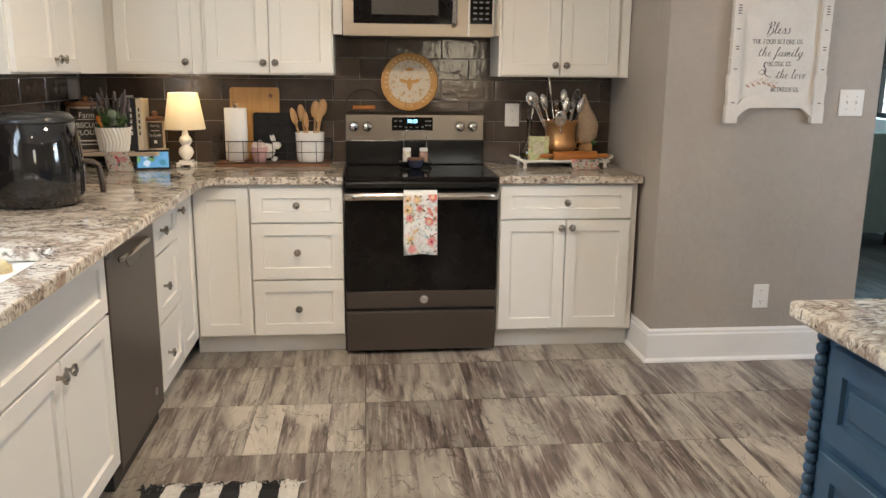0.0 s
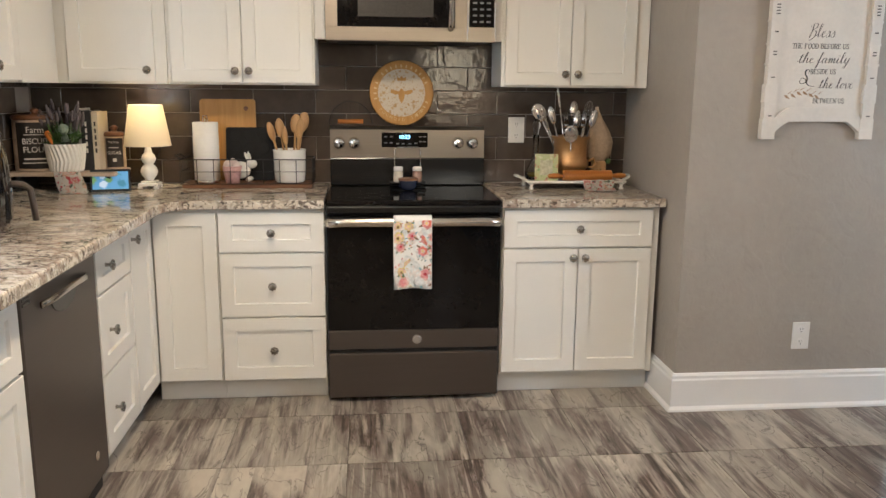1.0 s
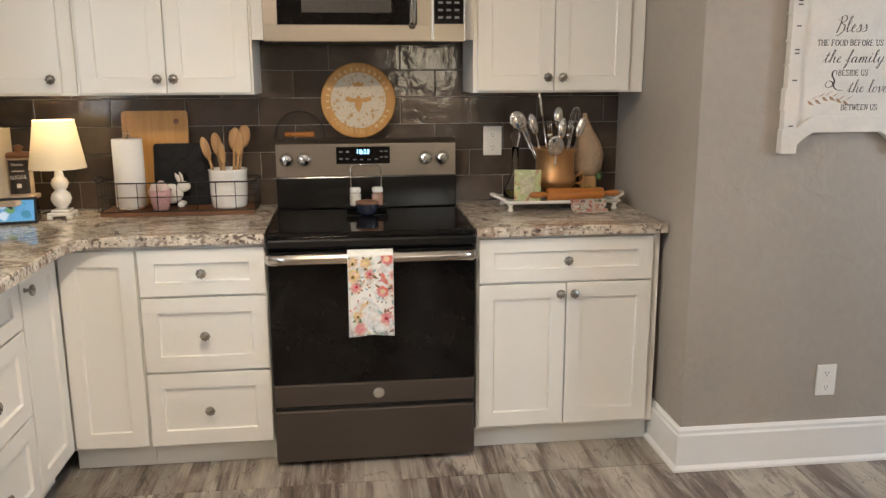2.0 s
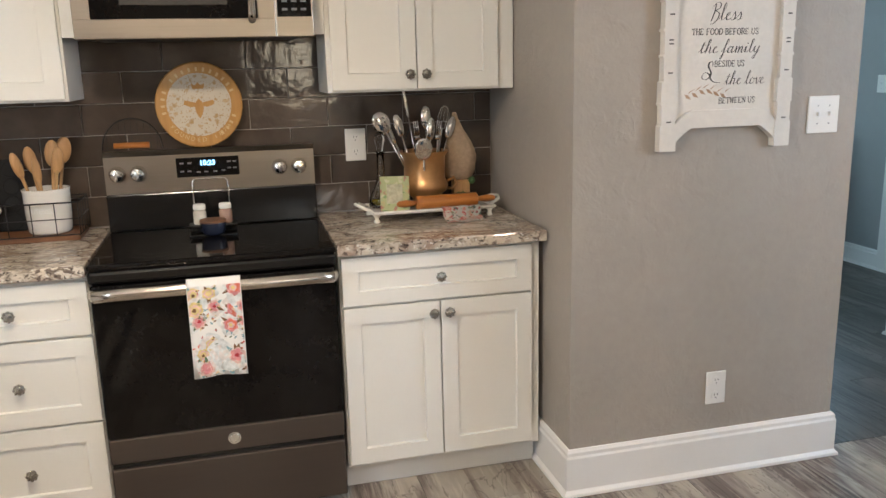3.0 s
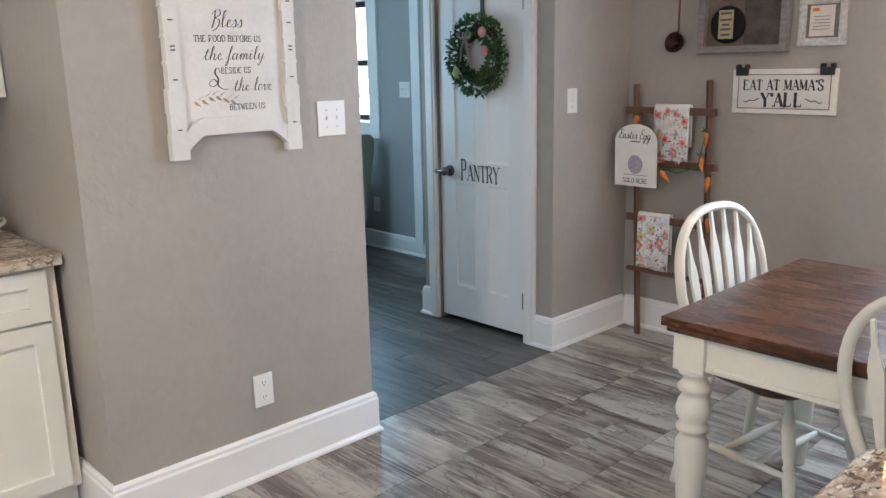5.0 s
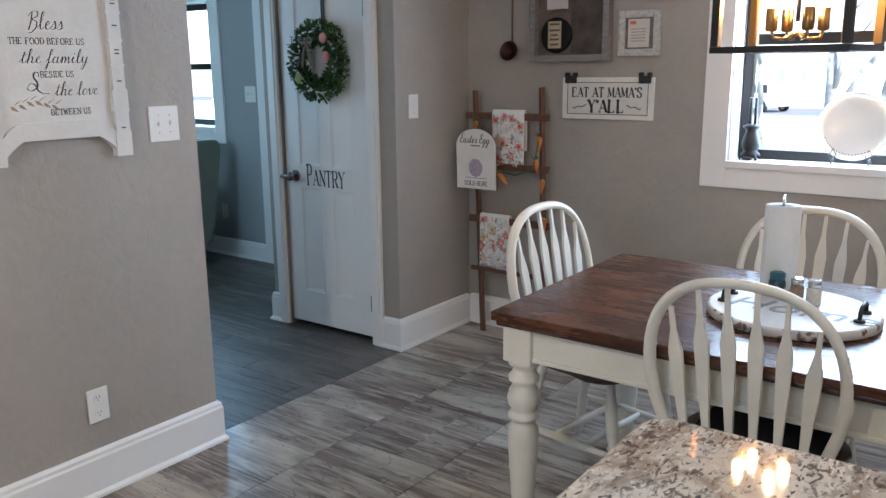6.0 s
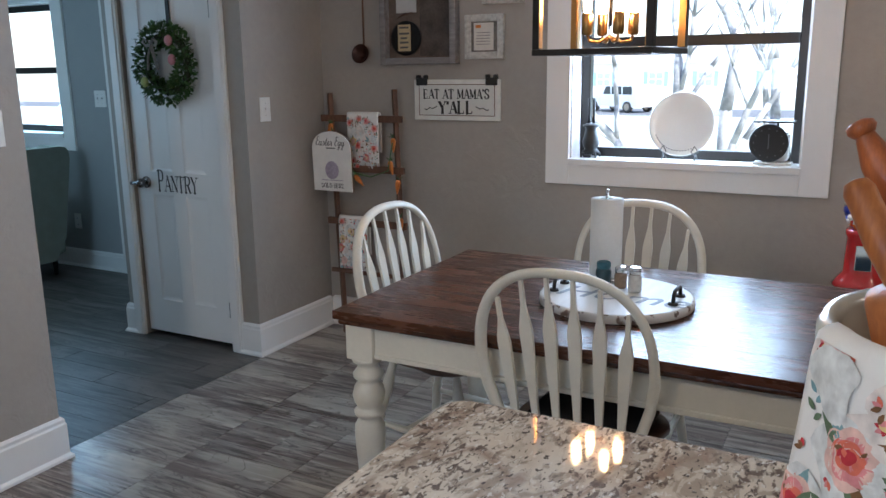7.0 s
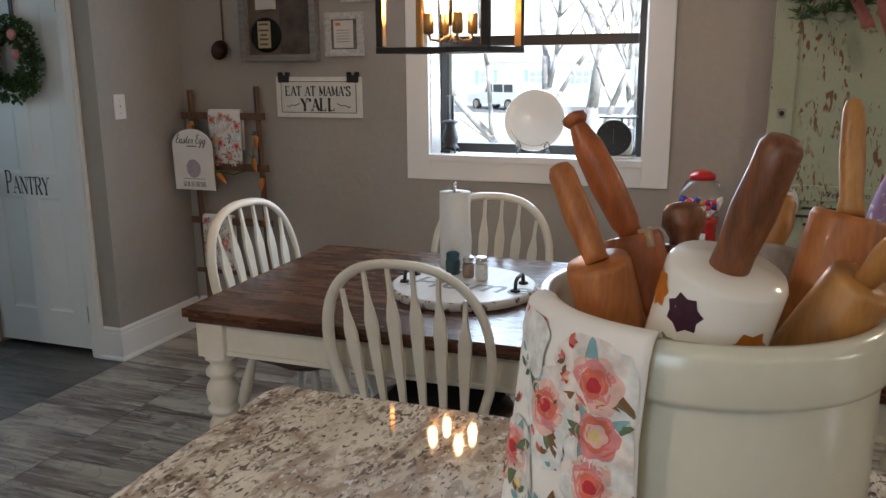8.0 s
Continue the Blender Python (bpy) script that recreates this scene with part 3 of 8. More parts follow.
def panel_door(y0, y1, z0, z1, x, parent):
    """Stiles and rails round four panels that are sunk a little behind soft sloping edges."""
    bm = B()
    st, mid = 0.118, (y0 + y1) / 2
    rows = ((z0 + 0.19, 0.822), (0.945, z1 - 0.13))
    cols = ((y0 + st, mid - 0.045), (mid + 0.045, y1 - st))
    box(bm, x + 0.010, x + 0.036, y0 + 0.001, y1 - 0.001, z0 + 0.001, z1 - 0.001)
    for a, b in ((y0, cols[0][0]), (cols[0][1], cols[1][0]), (cols[1][1], y1)):
        box(bm, x, x + 0.009, a, b, z0, z1)
    for a, b in ((z0, rows[0][0]), (rows[0][1], rows[1][0]), (rows[1][1], z1)):
        for c, d in cols:
            box(bm, x, x + 0.009, c, d, a, b)
    for a, b in rows:
        for c, d in cols:
            rings = [[bm.verts.new((x + q, yy, zz)) for yy, zz in ((c + e, a + e), (d - e, a + e), (d - e, b - e), (c + e, b - e))] for q, e in ((0.0, 0.0), (0.004, 0.004), (0.007, 0.016), (0.0075, 0.022))]
            for r0, r1 in zip(rings, rings[1:]):
                for k in range(4):
                    bm.faces.new((r0[k], r0[(k + 1) % 4], r1[(k + 1) % 4], r1[k]))
            bm.faces.new(rings[-1])
    return part("door_leaf", bm, TRIM, parent, "white painted four-panel door leaf")


leaf = panel_door(3.872, 4.508, 0.03, 2.03, 3.462, pantry)
bm = B()
for y0, y1 in ((3.785, 3.862), (4.518, 4.595)):
    box(bm, 3.430, 3.449, y0, y1, 0, 2.12, 0.004)
    box(bm, 3.424, 3.432, y0 + 0.015, y1 - 0.015, 0, 2.12, 0.003)
box(bm, 3.430, 3.449, 3.785, 4.595, 2.045, 2.125, 0.004)
part("casing", bm, TRIM, pantry)
bm = B()
rod(bm, (3.462, 4.43, 0.885), (3.455, 4.43, 0.885), 0.032, n=20)
rod(bm, (3.456, 4.43, 0.885), (3.425, 4.43, 0.885), 0.011)
tube(bm, [(3.42, 4.43, 0.885), (3.415, 4.45, 0.886), (3.415, 4.485, 0.883), (3.42, 4.505, 0.88)], 0.011, 8)
ball(bm, (3.418, 4.43, 0.885), 0.026)
part("door_handle", bm, mat("dark_chrome", (0.22, 0.22, 0.23), 0.22, 0.95), leaf, "brushed metal door handle", True)
for z in (0.22, 1.78):
    bm = B()
    rod(bm, (3.455, 3.868, z - 0.045), (3.455, 3.868, z + 0.045), 0.007)
    box(bm, 3.459, 3.463, 3.872, 3.892, z - 0.045, z + 0.045)
    part("hinge", bm, CHROME, leaf)
serif_text("PANTRY", 0.088, 0.292, pose(3.4612, 4.20, 0.884) @ FACE_W, DARK, leaf, first=1.3)


# windows
def window(name, x, y0, y1, z0, z1, rail, label, face=-1, depth=0.15):
    """A sash window in a wall that runs along y; the room lies on the face side."""
    w = thing(name, label, "window", kind="structure")
    g = x - face * depth
    bm = B()
    c, pr = 0.115, 0.02
    lo, hi = sorted((x + face * pr, x))
    for a, b, p, q in ((y0 - c, y0 + 0.004, z0 - c, z1 + c), (y1 - 0.004, y1 + c, z0 - c, z1 + c)):
        box(bm, lo, hi, a, b, p, q, 0.003)
    for p, q in ((z0 - c, z0 + 0.004), (z1 - 0.004, z1 + c)):
        box(bm, lo + 0.0005, hi, y0 + 0.004, y1 - 0.004, p, q, 0.003)
    part("casing", bm, TRIM, w, "white painted flat casing")
    bm = B()
    lo2, hi2 = sorted((x + face * (pr + 0.012), g))
    box(bm, lo2, hi2, y0 + 0.001, y1 - 0.001, z0 - 0.022, z0 + 0.012, 0.004)
    part("window_sill", bm, TRIM, w)
    bm = B()
    lo2, hi2 = sorted((x - face * 0.002, g))
    box(bm, lo2, hi2, y0 + 0.0005, y0 + 0.012, z0 + 0.012, z1)
    box(bm, lo2, hi2, y1 - 0.012, y1 - 0.0005, z0 + 0.012, z1)
    box(bm, lo2, hi2, y0 + 0.012, y1 - 0.012, z1 - 0.012, z1 - 0.0005)
    part("jamb", bm, TRIM, w)
    bm = B()
    t = 0.045
    lo3, hi3 = sorted((g - face * -0.02, g - face * 0.03))
    a, b, p, q = y0 + 0.012, y1 - 0.012, z0 + 0.012, z1 - 0.012
    box(bm, lo3, hi3, a, a + t, p, q, 0.004)
    box(bm, lo3, hi3, b - t, b, p, q, 0.004)
    box(bm, lo3 + 0.001, hi3 - 0.001, a + t, b - t, p, p + t, 0.004)
    box(bm, lo3 + 0.001, hi3 - 0.001, a + t, b - t, q - t, q, 0.004)
    box(bm, lo3 - 0.006, hi3 - 0.001, a + t, b - t, rail - 0.024, rail + 0.024, 0.004)
    part("window_frame", bm, BRONZE, w, "dark bronze metal sash frame")
    for p2, q2 in ((p + t, rail - 0.024), (rail + 0.024, q - t)):
        ob = part("pane", boxed((lo3 + hi3) / 2 - 0.002, (lo3 + hi3) / 2 + 0.002, a + t - 0.003, b - t + 0.003, p2 - 0.003, q2 + 0.003), PANE, w)
        ob.visible_shadow = False
    return w


window("window_1", 4.10, 1.177, 2.223, 1.03, 2.09, 1.588, "dining window with white casing and dark metal sashes")
window("window_2", 4.43, 6.33, 7.25, 1.02, 2.0, 1.50, "hall window with white casing and dark metal sashes")
# unseen window, added round the hall fill lamp
window("added_hall_window", 2.19, 5.40, 6.50, 0.95, 2.10, 1.52, "unseen hall side window added for the fill light", face=1, depth=0.05)
window("window_3", -1.81, 1.30, 2.20, 1.15, 2.05, 1.6, "kitchen window over the sink with white casing", face=1, depth=0.05)
solid("casing_trim", boxed(4.408, 4.428, 5.72, 5.815, 0, 2.1, bevel=0.004), TRIM, "white door casing on the hall wall", "casing", kind="structure")


# ---- kitchen cabinets ----
def shaker(bm, w, h, d=0.02, frame_w=0.057):
    """A shaker front in the xz plane, its face at y = 0 and its back at y = d, standing on z = 0."""
    f = min(frame_w, h * 0.3)
    box(bm, 0, w, 0, d, 0, h)
    outer = bm.edges[:]
    face = [q for q in bm.faces if all(abs(v.co.y) < 1e-6 for v in q.verts)]
    for k, (mx, mz, y) in enumerate(((frame_w, f, 0.0), (frame_w + 0.003, f + 0.003, 0.010))):
        bmesh.ops.inset_region(bm, faces=face, thickness=0.02, use_even_offset=True)
        for v in face[0].verts:
            v.co = (mx if v.co.x < w / 2 else w - mx, y, mz if v.co.z < h / 2 else h - mz)
    bmesh.ops.bevel(bm, geom=outer, offset=0.0015, segments=1, profile=0.5, affect="EDGES")


def knob_mesh():
    bm = B()
    m = pose(0, 0, 0, 90, 0, 0)
    lathe(bm, [(0.008, 0.0), (0.006, 0.006), (0.006, 0.016), (0.015, 0.019), (0.017, 0.024), (0.013, 0.029), (0.004, 0.031)], m, 14)
    for i in range(8):
        a = 2 * math.pi * i / 8
        ball(bm, (0.0145 * math.cos(a), -0.0255, 0.0145 * math.sin(a)), 0.0052, seg=6, rings=4)
    ball(bm, (0, -0.031, 0), 0.005, seg=8, rings=5)
    return mesh_of("knob", bm, KNOB, True)


KNOB_MESH = knob_mesh()


def front(name, unit, x, z, w, h, y, knob=None):
    """One door or drawer front on a unit, with its knob."""
    bm = B()
    shaker(bm, w, h)
    bmesh.ops.translate(bm, verts=bm.verts, vec=(x, y, z))
    ob = part(name, bm, CABINET, unit)
    if knob:
        k = new("knob", KNOB_MESH)
        k.parent = ob
        k.matrix_basis = Matrix.Translation((x + knob[0], y, z + knob[1]))
        tagged(k, "ornate pewter knob")
    return ob


def base_unit(label, x0, x1, fronts, m=None, depth=0.60, toe=True):
    """A base cabinet whose fronts lie in y = 0 (the face frame at 0.02); x0..x1 wide. fronts: (name, x, z, w, h, knob)."""
    u = thing("base_cabinet", label, "cabinet", m, "white base cabinets")
    bm = B()
    box(bm, x0, x1, 0.02, depth, 0.10, 0.874)
    if toe:
        box(bm, x0, x1, 0.075, depth, 0.001, 0.0995)
    part("body", bm, CABINET, u)
    for f in fronts:
        front(f[0], u, f[1], f[2], f[3], f[4], 0.0, f[5] if len(f) > 5 else None)
    return u


KY = 3.82
north = pose(0, KY, 0)
base_unit("white shaker base cabinet with a corner door", -1.13, -0.842, [("door", -1.108, 0.112, 0.262, 0.748)], north)
base_unit("white shaker base cabinet with three drawers", -0.840, -0.388, [
    ("drawer", -0.836, 0.688, 0.446, 0.172, (0.223, 0.086)),
    ("drawer", -0.836, 0.400, 0.446, 0.280, (0.223, 0.14)),
    ("drawer", -0.836, 0.110, 0.446, 0.282, (0.223, 0.14))], north)
base_unit("white shaker base cabinet with a drawer over two doors", 0.390, 1.105, [
    ("drawer", 0.398, 0.696, 0.675, 0.168, (0.337, 0.084)),
    ("door", 0.398, 0.116, 0.335, 0.572, (0.310, 0.535)),
    ("door", 0.738, 0.116, 0.335, 0.572, (0.025, 0.535))], north)
WX = -1.112
west = pose(WX, 0, 0, 0, 0, 90)      # local x runs along +y, fronts face +x
base_unit("white shaker corner base cabinet with a folding door", 3.495, 3.80, [("door", 3.500, 0.112, 0.312, 0.748, (0.028, 0.69))], west, depth=0.67)
base_unit("narrow white shaker base cabinet with three drawers", 3.095, 3.493, [
    ("drawer", 3.100, 0.688, 0.386, 0.172, (0.10, 0.086)),
    ("drawer", 3.100, 0.400, 0.386, 0.280, (0.10, 0.14)),
    ("drawer", 3.100, 0.110, 0.386, 0.282, (0.10, 0.14))], west, depth=0.67)
base_unit("white shaker sink cabinet with two doors under a false front", 1.56, 2.482, [
    ("drawer", 1.565, 0.645, 0.912, 0.216),
    ("door", 1.565, 0.112, 0.478, 0.523, (0.45, 0.485)),
    ("door", 2.049, 0.112, 0.428, 0.523, (0.03, 0.485))], west, depth=0.67)
base_unit("white shaker base cabinet with a door", 0.60, 1.555, [
    ("drawer", 0.605, 0.645, 0.945, 0.216, (0.47, 0.108)),
    ("door", 0.605, 0.112, 0.470, 0.523, (0.445, 0.485)),
    ("door", 1.080, 0.112, 0.470, 0.523, (0.03, 0.485))], west, depth=0.67)

# dishwasher
dish = thing("dishwasher", "slate metal dishwasher built in under the granite counter", "dishwasher", pose(WX, 0, 0, 0, 0, 90))
part("body", boxed(2.486, 3.091, 0.03, 0.60, 0.001, 0.872), MATBLACK, dish)
bm = B()
box(bm, 2.490, 3.087, 0.0, 0.03, 0.075, 0.868, 0.006)
panel = part("door", bm, SLATE, dish)
bm = B()
lathe(bm, [(0.075, -0.002), (0.075, 0.003)], pose(2.80, 0.0, 0.785, 90, 0, 0), 24)
bmesh.ops.bisect_plane(bm, geom=bm.verts[:] + bm.edges[:] + bm.faces[:], plane_co=(0, 0, 0.785), plane_no=(0, 0, 1), clear_outer=True)
bmesh.ops.scale(bm, verts=bm.verts, vec=(1.4, 1, 0.8), space=Matrix.Translation((-2.80, 0, -0.785)))
part("handle_pocket", bm, BLACK, panel)
bm = B()
tube(bm, [(2.62, -0.004, 0.785), (2.66, -0.020, 0.792), (2.80, -0.024, 0.797), (2.94, -0.020, 0.792), (2.98, -0.004, 0.785)], 0, 10, flat=(0.006, 0.011))
part("handle", bm, HANDLE, panel, "brushed curved handle", True)
for i in range(3):
    part("vent_slot", boxed(2.505, 2.555, -0.002, 0.004, 0.838 - i * 0.014, 0.845 - i * 0.014), BLACK, panel)
bm = B()
lathe(bm, [(0.016, 0), (0.016, 0.003)], pose(2.97, 0, 0.17, 90, 0, 0), 18)
part("badge", bm, CHROME, panel)


# countertops
def counter(name, outline, z0, z1, label, bevel=0.006):
    bm = B()
    prism(bm, outline, pose(0, 0, z0), z1 - z0)
    bmesh.ops.recalc_face_normals(bm, faces=bm.faces)
    edges = [e for e in bm.edges if len(e.link_faces) == 2 and abs(e.verts[0].co.z - e.verts[1].co.z) < 1e-5 and not (e.link_faces[0].normal.z > 0.5 and e.link_faces[1].normal.z > 0.5)]
    bmesh.ops.bevel(bm, geom=edges, offset=bevel, segments=3, profile=0.5, affect="EDGES")
    return solid(name, bm, GRANITE, label, "countertop")


def corner_arc(cx, cy, r, a0, a1, n=6):
    return [(cx + r * math.cos(radians(a0 + (a1 - a0) * i / n)), cy + r * math.sin(radians(a0 + (a1 - a0) * i / n))) for i in range(n + 1)]


CT = 0.915
FX, FY = -1.04, 3.795
counter("countertop", [(0.386, FY), (1.118, FY), (1.118, 4.44), (0.386, 4.44)], 0.876, CT, "speckled beige granite countertop beside the range")
# the long top: the stretch that holds the sink is cut round the basin
SX0, SX1, SY0, SY1 = -1.60, -1.150, 1.50, 2.215
counter("countertop", [(-0.386, FY), (-0.386, 4.44), (-1.80, 4.44), (-1.80, SY1), (SX1 - 0.06, SY1)] + corner_arc(SX1 - 0.05, SY1 - 0.05, 0.05, 90, 0)
        + [(SX1, SY0), (FX, SY0 - 0.8), (FX, FY - 0.12)] + [(FX + 0.015, FY - 0.06), (FX + 0.06, FY - 0.015), (FX + 0.12, FY)], 0.876, CT, "speckled beige granite corner countertop around the sink")
counter("countertop", [(SX1 - 0.002, SY0), (SX0, SY0), (SX0, SY1 - 0.002), (-1.80, SY1 - 0.002), (-1.80, 0.6), (FX, 0.6), (FX - 0.001, SY0 - 0.81)], 0.876, CT, "speckled beige granite countertop behind the sink")
sink = thing("sink", "stainless undermount sink basin in the granite counter", "sink")
bm = B()
box(bm, SX0 - 0.006, SX1 + 0.006, SY0 - 0.006, SY1 + 0.006, 0.70, 0.874)
bmesh.ops.delete(bm, geom=[f for f in bm.faces if all(v.co.z > 0.8 for v in f.verts)], context="FACES_ONLY")
bmesh.ops.bevel(bm, geom=[e for e in bm.edges if len(e.link_faces) == 2], offset=0.03, segments=4, profile=0.5, affect="EDGES")
bmesh.ops.solidify(bm, geom=bm.faces[:], thickness=-0.002)
part("basin", bm, mat("satin_sink_steel", (0.22, 0.21, 0.20), 0.4, 1.0, var=0.1), sink)


# upper cabinets
def upper_unit(label, x0, x1, doors, m, depth=0.30, z0=1.395, z1=2.38, frame_right=0.0):
    u = thing("wall_cabinet", label, "cabinet", m, "white wall cabinets")
    bm = B()
    box(bm, x0, x1, 0.02, 0.02 + depth, z0, z1, 0.001)
    part("body", bm, CABINET, u)
    for x, w, k in doors:
        front("door", u, x, z0 + 0.008, w, z1 - z0 - 0.012, 0.0, (k, 0.052))
    return u


UY = 4.14
un = pose(0, UY, 0)
upper_unit("white shaker wall cabinet with two doors", -1.085, -0.432, [(-1.068, 0.312, 0.284), (-0.752, 0.312, 0.028)], un)
upper_unit("white shaker wall cabinet with one door", -1.569, -1.087, [(-1.508, 0.370, 0.342)], un)
upper_unit("white shaker wall cabinet with two doors", 0.425, 1.125, [(0.440, 0.308, 0.280), (0.752, 0.308, 0.028)], un)
uw = pose(-1.55, 0, 0, 0, 0, 90)
upper_unit("white shaker wall cabinet with two doors by the window", 3.03, 4.138, [(3.045, 0.428, 0.400), (3.477, 0.268, 0.028)], uw, depth=0.238)
solid("filler_strip", boxed(-1.569, -1.552, 3.752, 4.135, 1.395, 2.38, bevel=0.001), CABINET, "white painted filler at the corner of the wall cabinets", "filler", kind="structure")
upper_unit("white wall cabinet above the microwave", -0.428, 0.421, [(-0.40, 0.395, 0.36), (0.003, 0.395, 0.03)], un, z0=2.02)
for x0, x1 in ((-0.430, -0.384), (0.380, 0.4235)):
    solid("filler_strip", boxed(x0, x1, 4.155, 4.17, 1.60, 2.015, bevel=0.001), CABINET, "white painted filler beside the microwave", "filler", kind="structure")

# ---- range ----
rg = thing("range", "slate electric range with black glass cooktop and towel", "range")
RY = 3.80
part("body", boxed(-0.380, 0.380, RY + 0.045, 4.40, 0.02, 0.893), MATBLACK, rg)
bm = B()
box(bm, -0.379, 0.379, RY, RY + 0.04, 0.022, 0.228, 0.006)
part("drawer", bm, SLATE, rg, "slate storage drawer")
part("drawer_gap", boxed(-0.376, 0.376, RY + 0.012, RY + 0.043, 0.229, 0.247), BLACK, rg)
bm = B()
box(bm, -0.379, 0.379, RY - 0.004, RY + 0.036, 0.248, 0.335, 0.006)
odoor = part("oven_door", bm, SLATE, rg, "slate lower band of the oven door")
bm = B()
box(bm, -0.379, 0.379, RY - 0.004, RY + 0.036, 0.3355, 0.845, 0.006)
part("oven_window", bm, BLACKGLASS, odoor, "black oven door glass")
bm = B()
tube(bm, [(-0.372, RY - 0.004, 0.818), (-0.36, RY - 0.04, 0.822), (-0.30, RY - 0.046, 0.824), (0.30, RY - 0.046, 0.824), (0.36, RY - 0.04, 0.822), (0.372, RY - 0.004, 0.818)], 0.016, 12, flat=(0.015, 0.020))
part("handle", bm, HANDLE, odoor, "brushed steel bar handle", True)
bm = B()
lathe(bm, [(0.021, 0), (0.021, 0.003)], pose(0.012, RY - 0.004, 0.292, 90, 0, 0), 24)
lathe(bm, [(0.016, 0.003), (0.014, 0.004)], pose(0.012, RY - 0.004, 0.292, 90, 0, 0), 24)
part("badge", bm, CHROME, odoor, "round metal badge")
bm = B()
box(bm, -0.381, 0.381, RY - 0.012, RY + 0.05, 0.852, 0.892, 0.01)
part("front_rail", bm, BLACK, rg)
bm = B()
box(bm, -0.381, 0.381, RY - 0.01, 4.33, 0.8925, 0.914, 0.008)
top = part("cooktop", bm, BLACKGLASS, rg, "black glass cooktop")
RING = mat("cooktop_ring_print", (0.06, 0.06, 0.06), 0.2, var=0.1)
for x, y, r in ((-0.19, 3.96, 0.115), (0.19, 3.96, 0.09), (-0.19, 4.19, 0.08), (0.19, 4.19, 0.10)):
    bm = B()
    n = 40
    for rr in (r, r * 0.6):
        a = [bm.verts.new((x + rr * math.cos(2 * math.pi * i / n), y + rr * math.sin(2 * math.pi * i / n), 0.9146)) for i in range(n)]
        b = [bm.verts.new((x + (rr - 0.003) * math.cos(2 * math.pi * i / n), y + (rr - 0.003) * math.sin(2 * math.pi * i / n), 0.9146)) for i in range(n)]
        for i in range(n):
            bm.faces.new((a[i], a[(i + 1) % n], b[(i + 1) % n], b[i]))
    part("burner_ring", bm, RING, top)
bm = B()
box(bm, -0.379, 0.379, 4.33, 4.40, 0.914, 1.05, 0.006)
part("back_guard", bm, BLACK, rg, "black lower back guard")
bm = B()
prism(bm, [(0, 0), (0.05, 0), (0.05, 0.156), (0.014, 0.156), (0.0, 0.14)], pose(-0.379, 4.352, 1.045, 90, 0, 90), 0.758)
cp = part("control_panel", bm, STEEL, rg, "brushed steel control panel")
part("display", boxed(-0.128, 0.098, 4.347, 4.354, 1.10, 1.172, bevel=0.002), BLACKGLASS, cp)
LED = mat("blue_display_digits", (0.25, 0.65, 1.0), 0.5, var=0.0, emit=0.9)
PRINT = mat("grey_button_print", (0.16, 0.16, 0.165), 0.5, var=0.05)
lettering("10:23", 0.026, pose(-0.016, 4.3462, 1.15) @ FACE_S, LED, cp, bold=0.0006)
for i, (x, z) in enumerate(((-0.108, 1.152), (-0.08, 1.152), (-0.108, 1.122), (-0.082, 1.122), (-0.05, 1.118), (-0.022, 1.118), (0.01, 1.118), (0.04, 1.120), (0.062, 1.128), (0.082, 1.128), (0.062, 1.152), (0.082, 1.152))):
    part("button_mark", boxed(x - 0.007, x + 0.007, 4.3455, 4.3468, z - 0.003, z + 0.003), PRINT, cp)
for x in (-0.335, -0.262, 0.248, 0.320):
    bm = B()
    m = pose(x, 4.356, 1.122, 90, 0, 0)
    lathe(bm, [(0.030, 0), (0.029, 0.012), (0.024, 0.016), (0.023, 0.034), (0.020, 0.038)], m, 24)
    box(bm, x - 0.005, x + 0.005, 4.308, 4.322, 1.10, 1.144, 0.002)
    part("knob", bm, CHROME, cp, "round metal burner knob", True)

# ---- microwave ----
mw = thing("microwave", "stainless over-the-range microwave with dark glass door", "microwave")
MY = 4.065
part("body", boxed(-0.378, 0.378, MY + 0.03, 4.44, 1.598, 2.015), SLATE, mw)
bm = B()
for b in ((-0.379, 0.252, 1.590, 1.652), (-0.379, 0.252, 1.965, 2.015)):
    box(bm, b[0], b[1], MY, MY + 0.03, b[2], b[3], 0.003)
for b in ((-0.379, -0.325), (0.195, 0.252)):
    box(bm, b[0], b[1], MY + 0.0002, MY + 0.03, 1.650, 1.967, 0.002)
mdoor = part("door_frame", bm, STEEL, mw, "brushed steel door frame")
part("door_glass", boxed(-0.327, 0.197, MY + 0.003, MY + 0.028, 1.648, 1.969, bevel=0.002), BLACKGLASS, mdoor, "dark glass door")
INNER = mat("dark_oven_mesh", (0.035, 0.03, 0.027), 0.25, var=0.2, scale=200)
part("door_window", boxed(-0.235, 0.10, MY + 0.0015, MY + 0.0032, 1.695, 1.94, bevel=0.0005), INNER, mdoor)
bm = B()
tube(bm, [(0.176, MY, 1.645), (0.176, MY - 0.035, 1.665), (0.176, MY - 0.035, 1.95), (0.176, MY, 1.985)], 0.013, 10)
part("handle", bm, CHROME, mdoor, "vertical chrome bar handle", True)
bm = B()
box(bm, 0.253, 0.379, MY, MY + 0.03, 1.590, 2.015, 0.003)
ctl = part("control_frame", bm, STEEL, mw)
part("keypad", boxed(0.26, 0.373, MY - 0.002, MY + 0.004, 1.655, 1.99, bevel=0.001), BLACKGLASS, ctl)
for r in range(6):
    for c in range(3):
        part("button_mark", boxed(0.276 + c * 0.031, 0.294 + c * 0.031, MY - 0.0032, MY - 0.0018, 1.675 + r * 0.027, 1.683 + r * 0.027), PRINT, ctl)
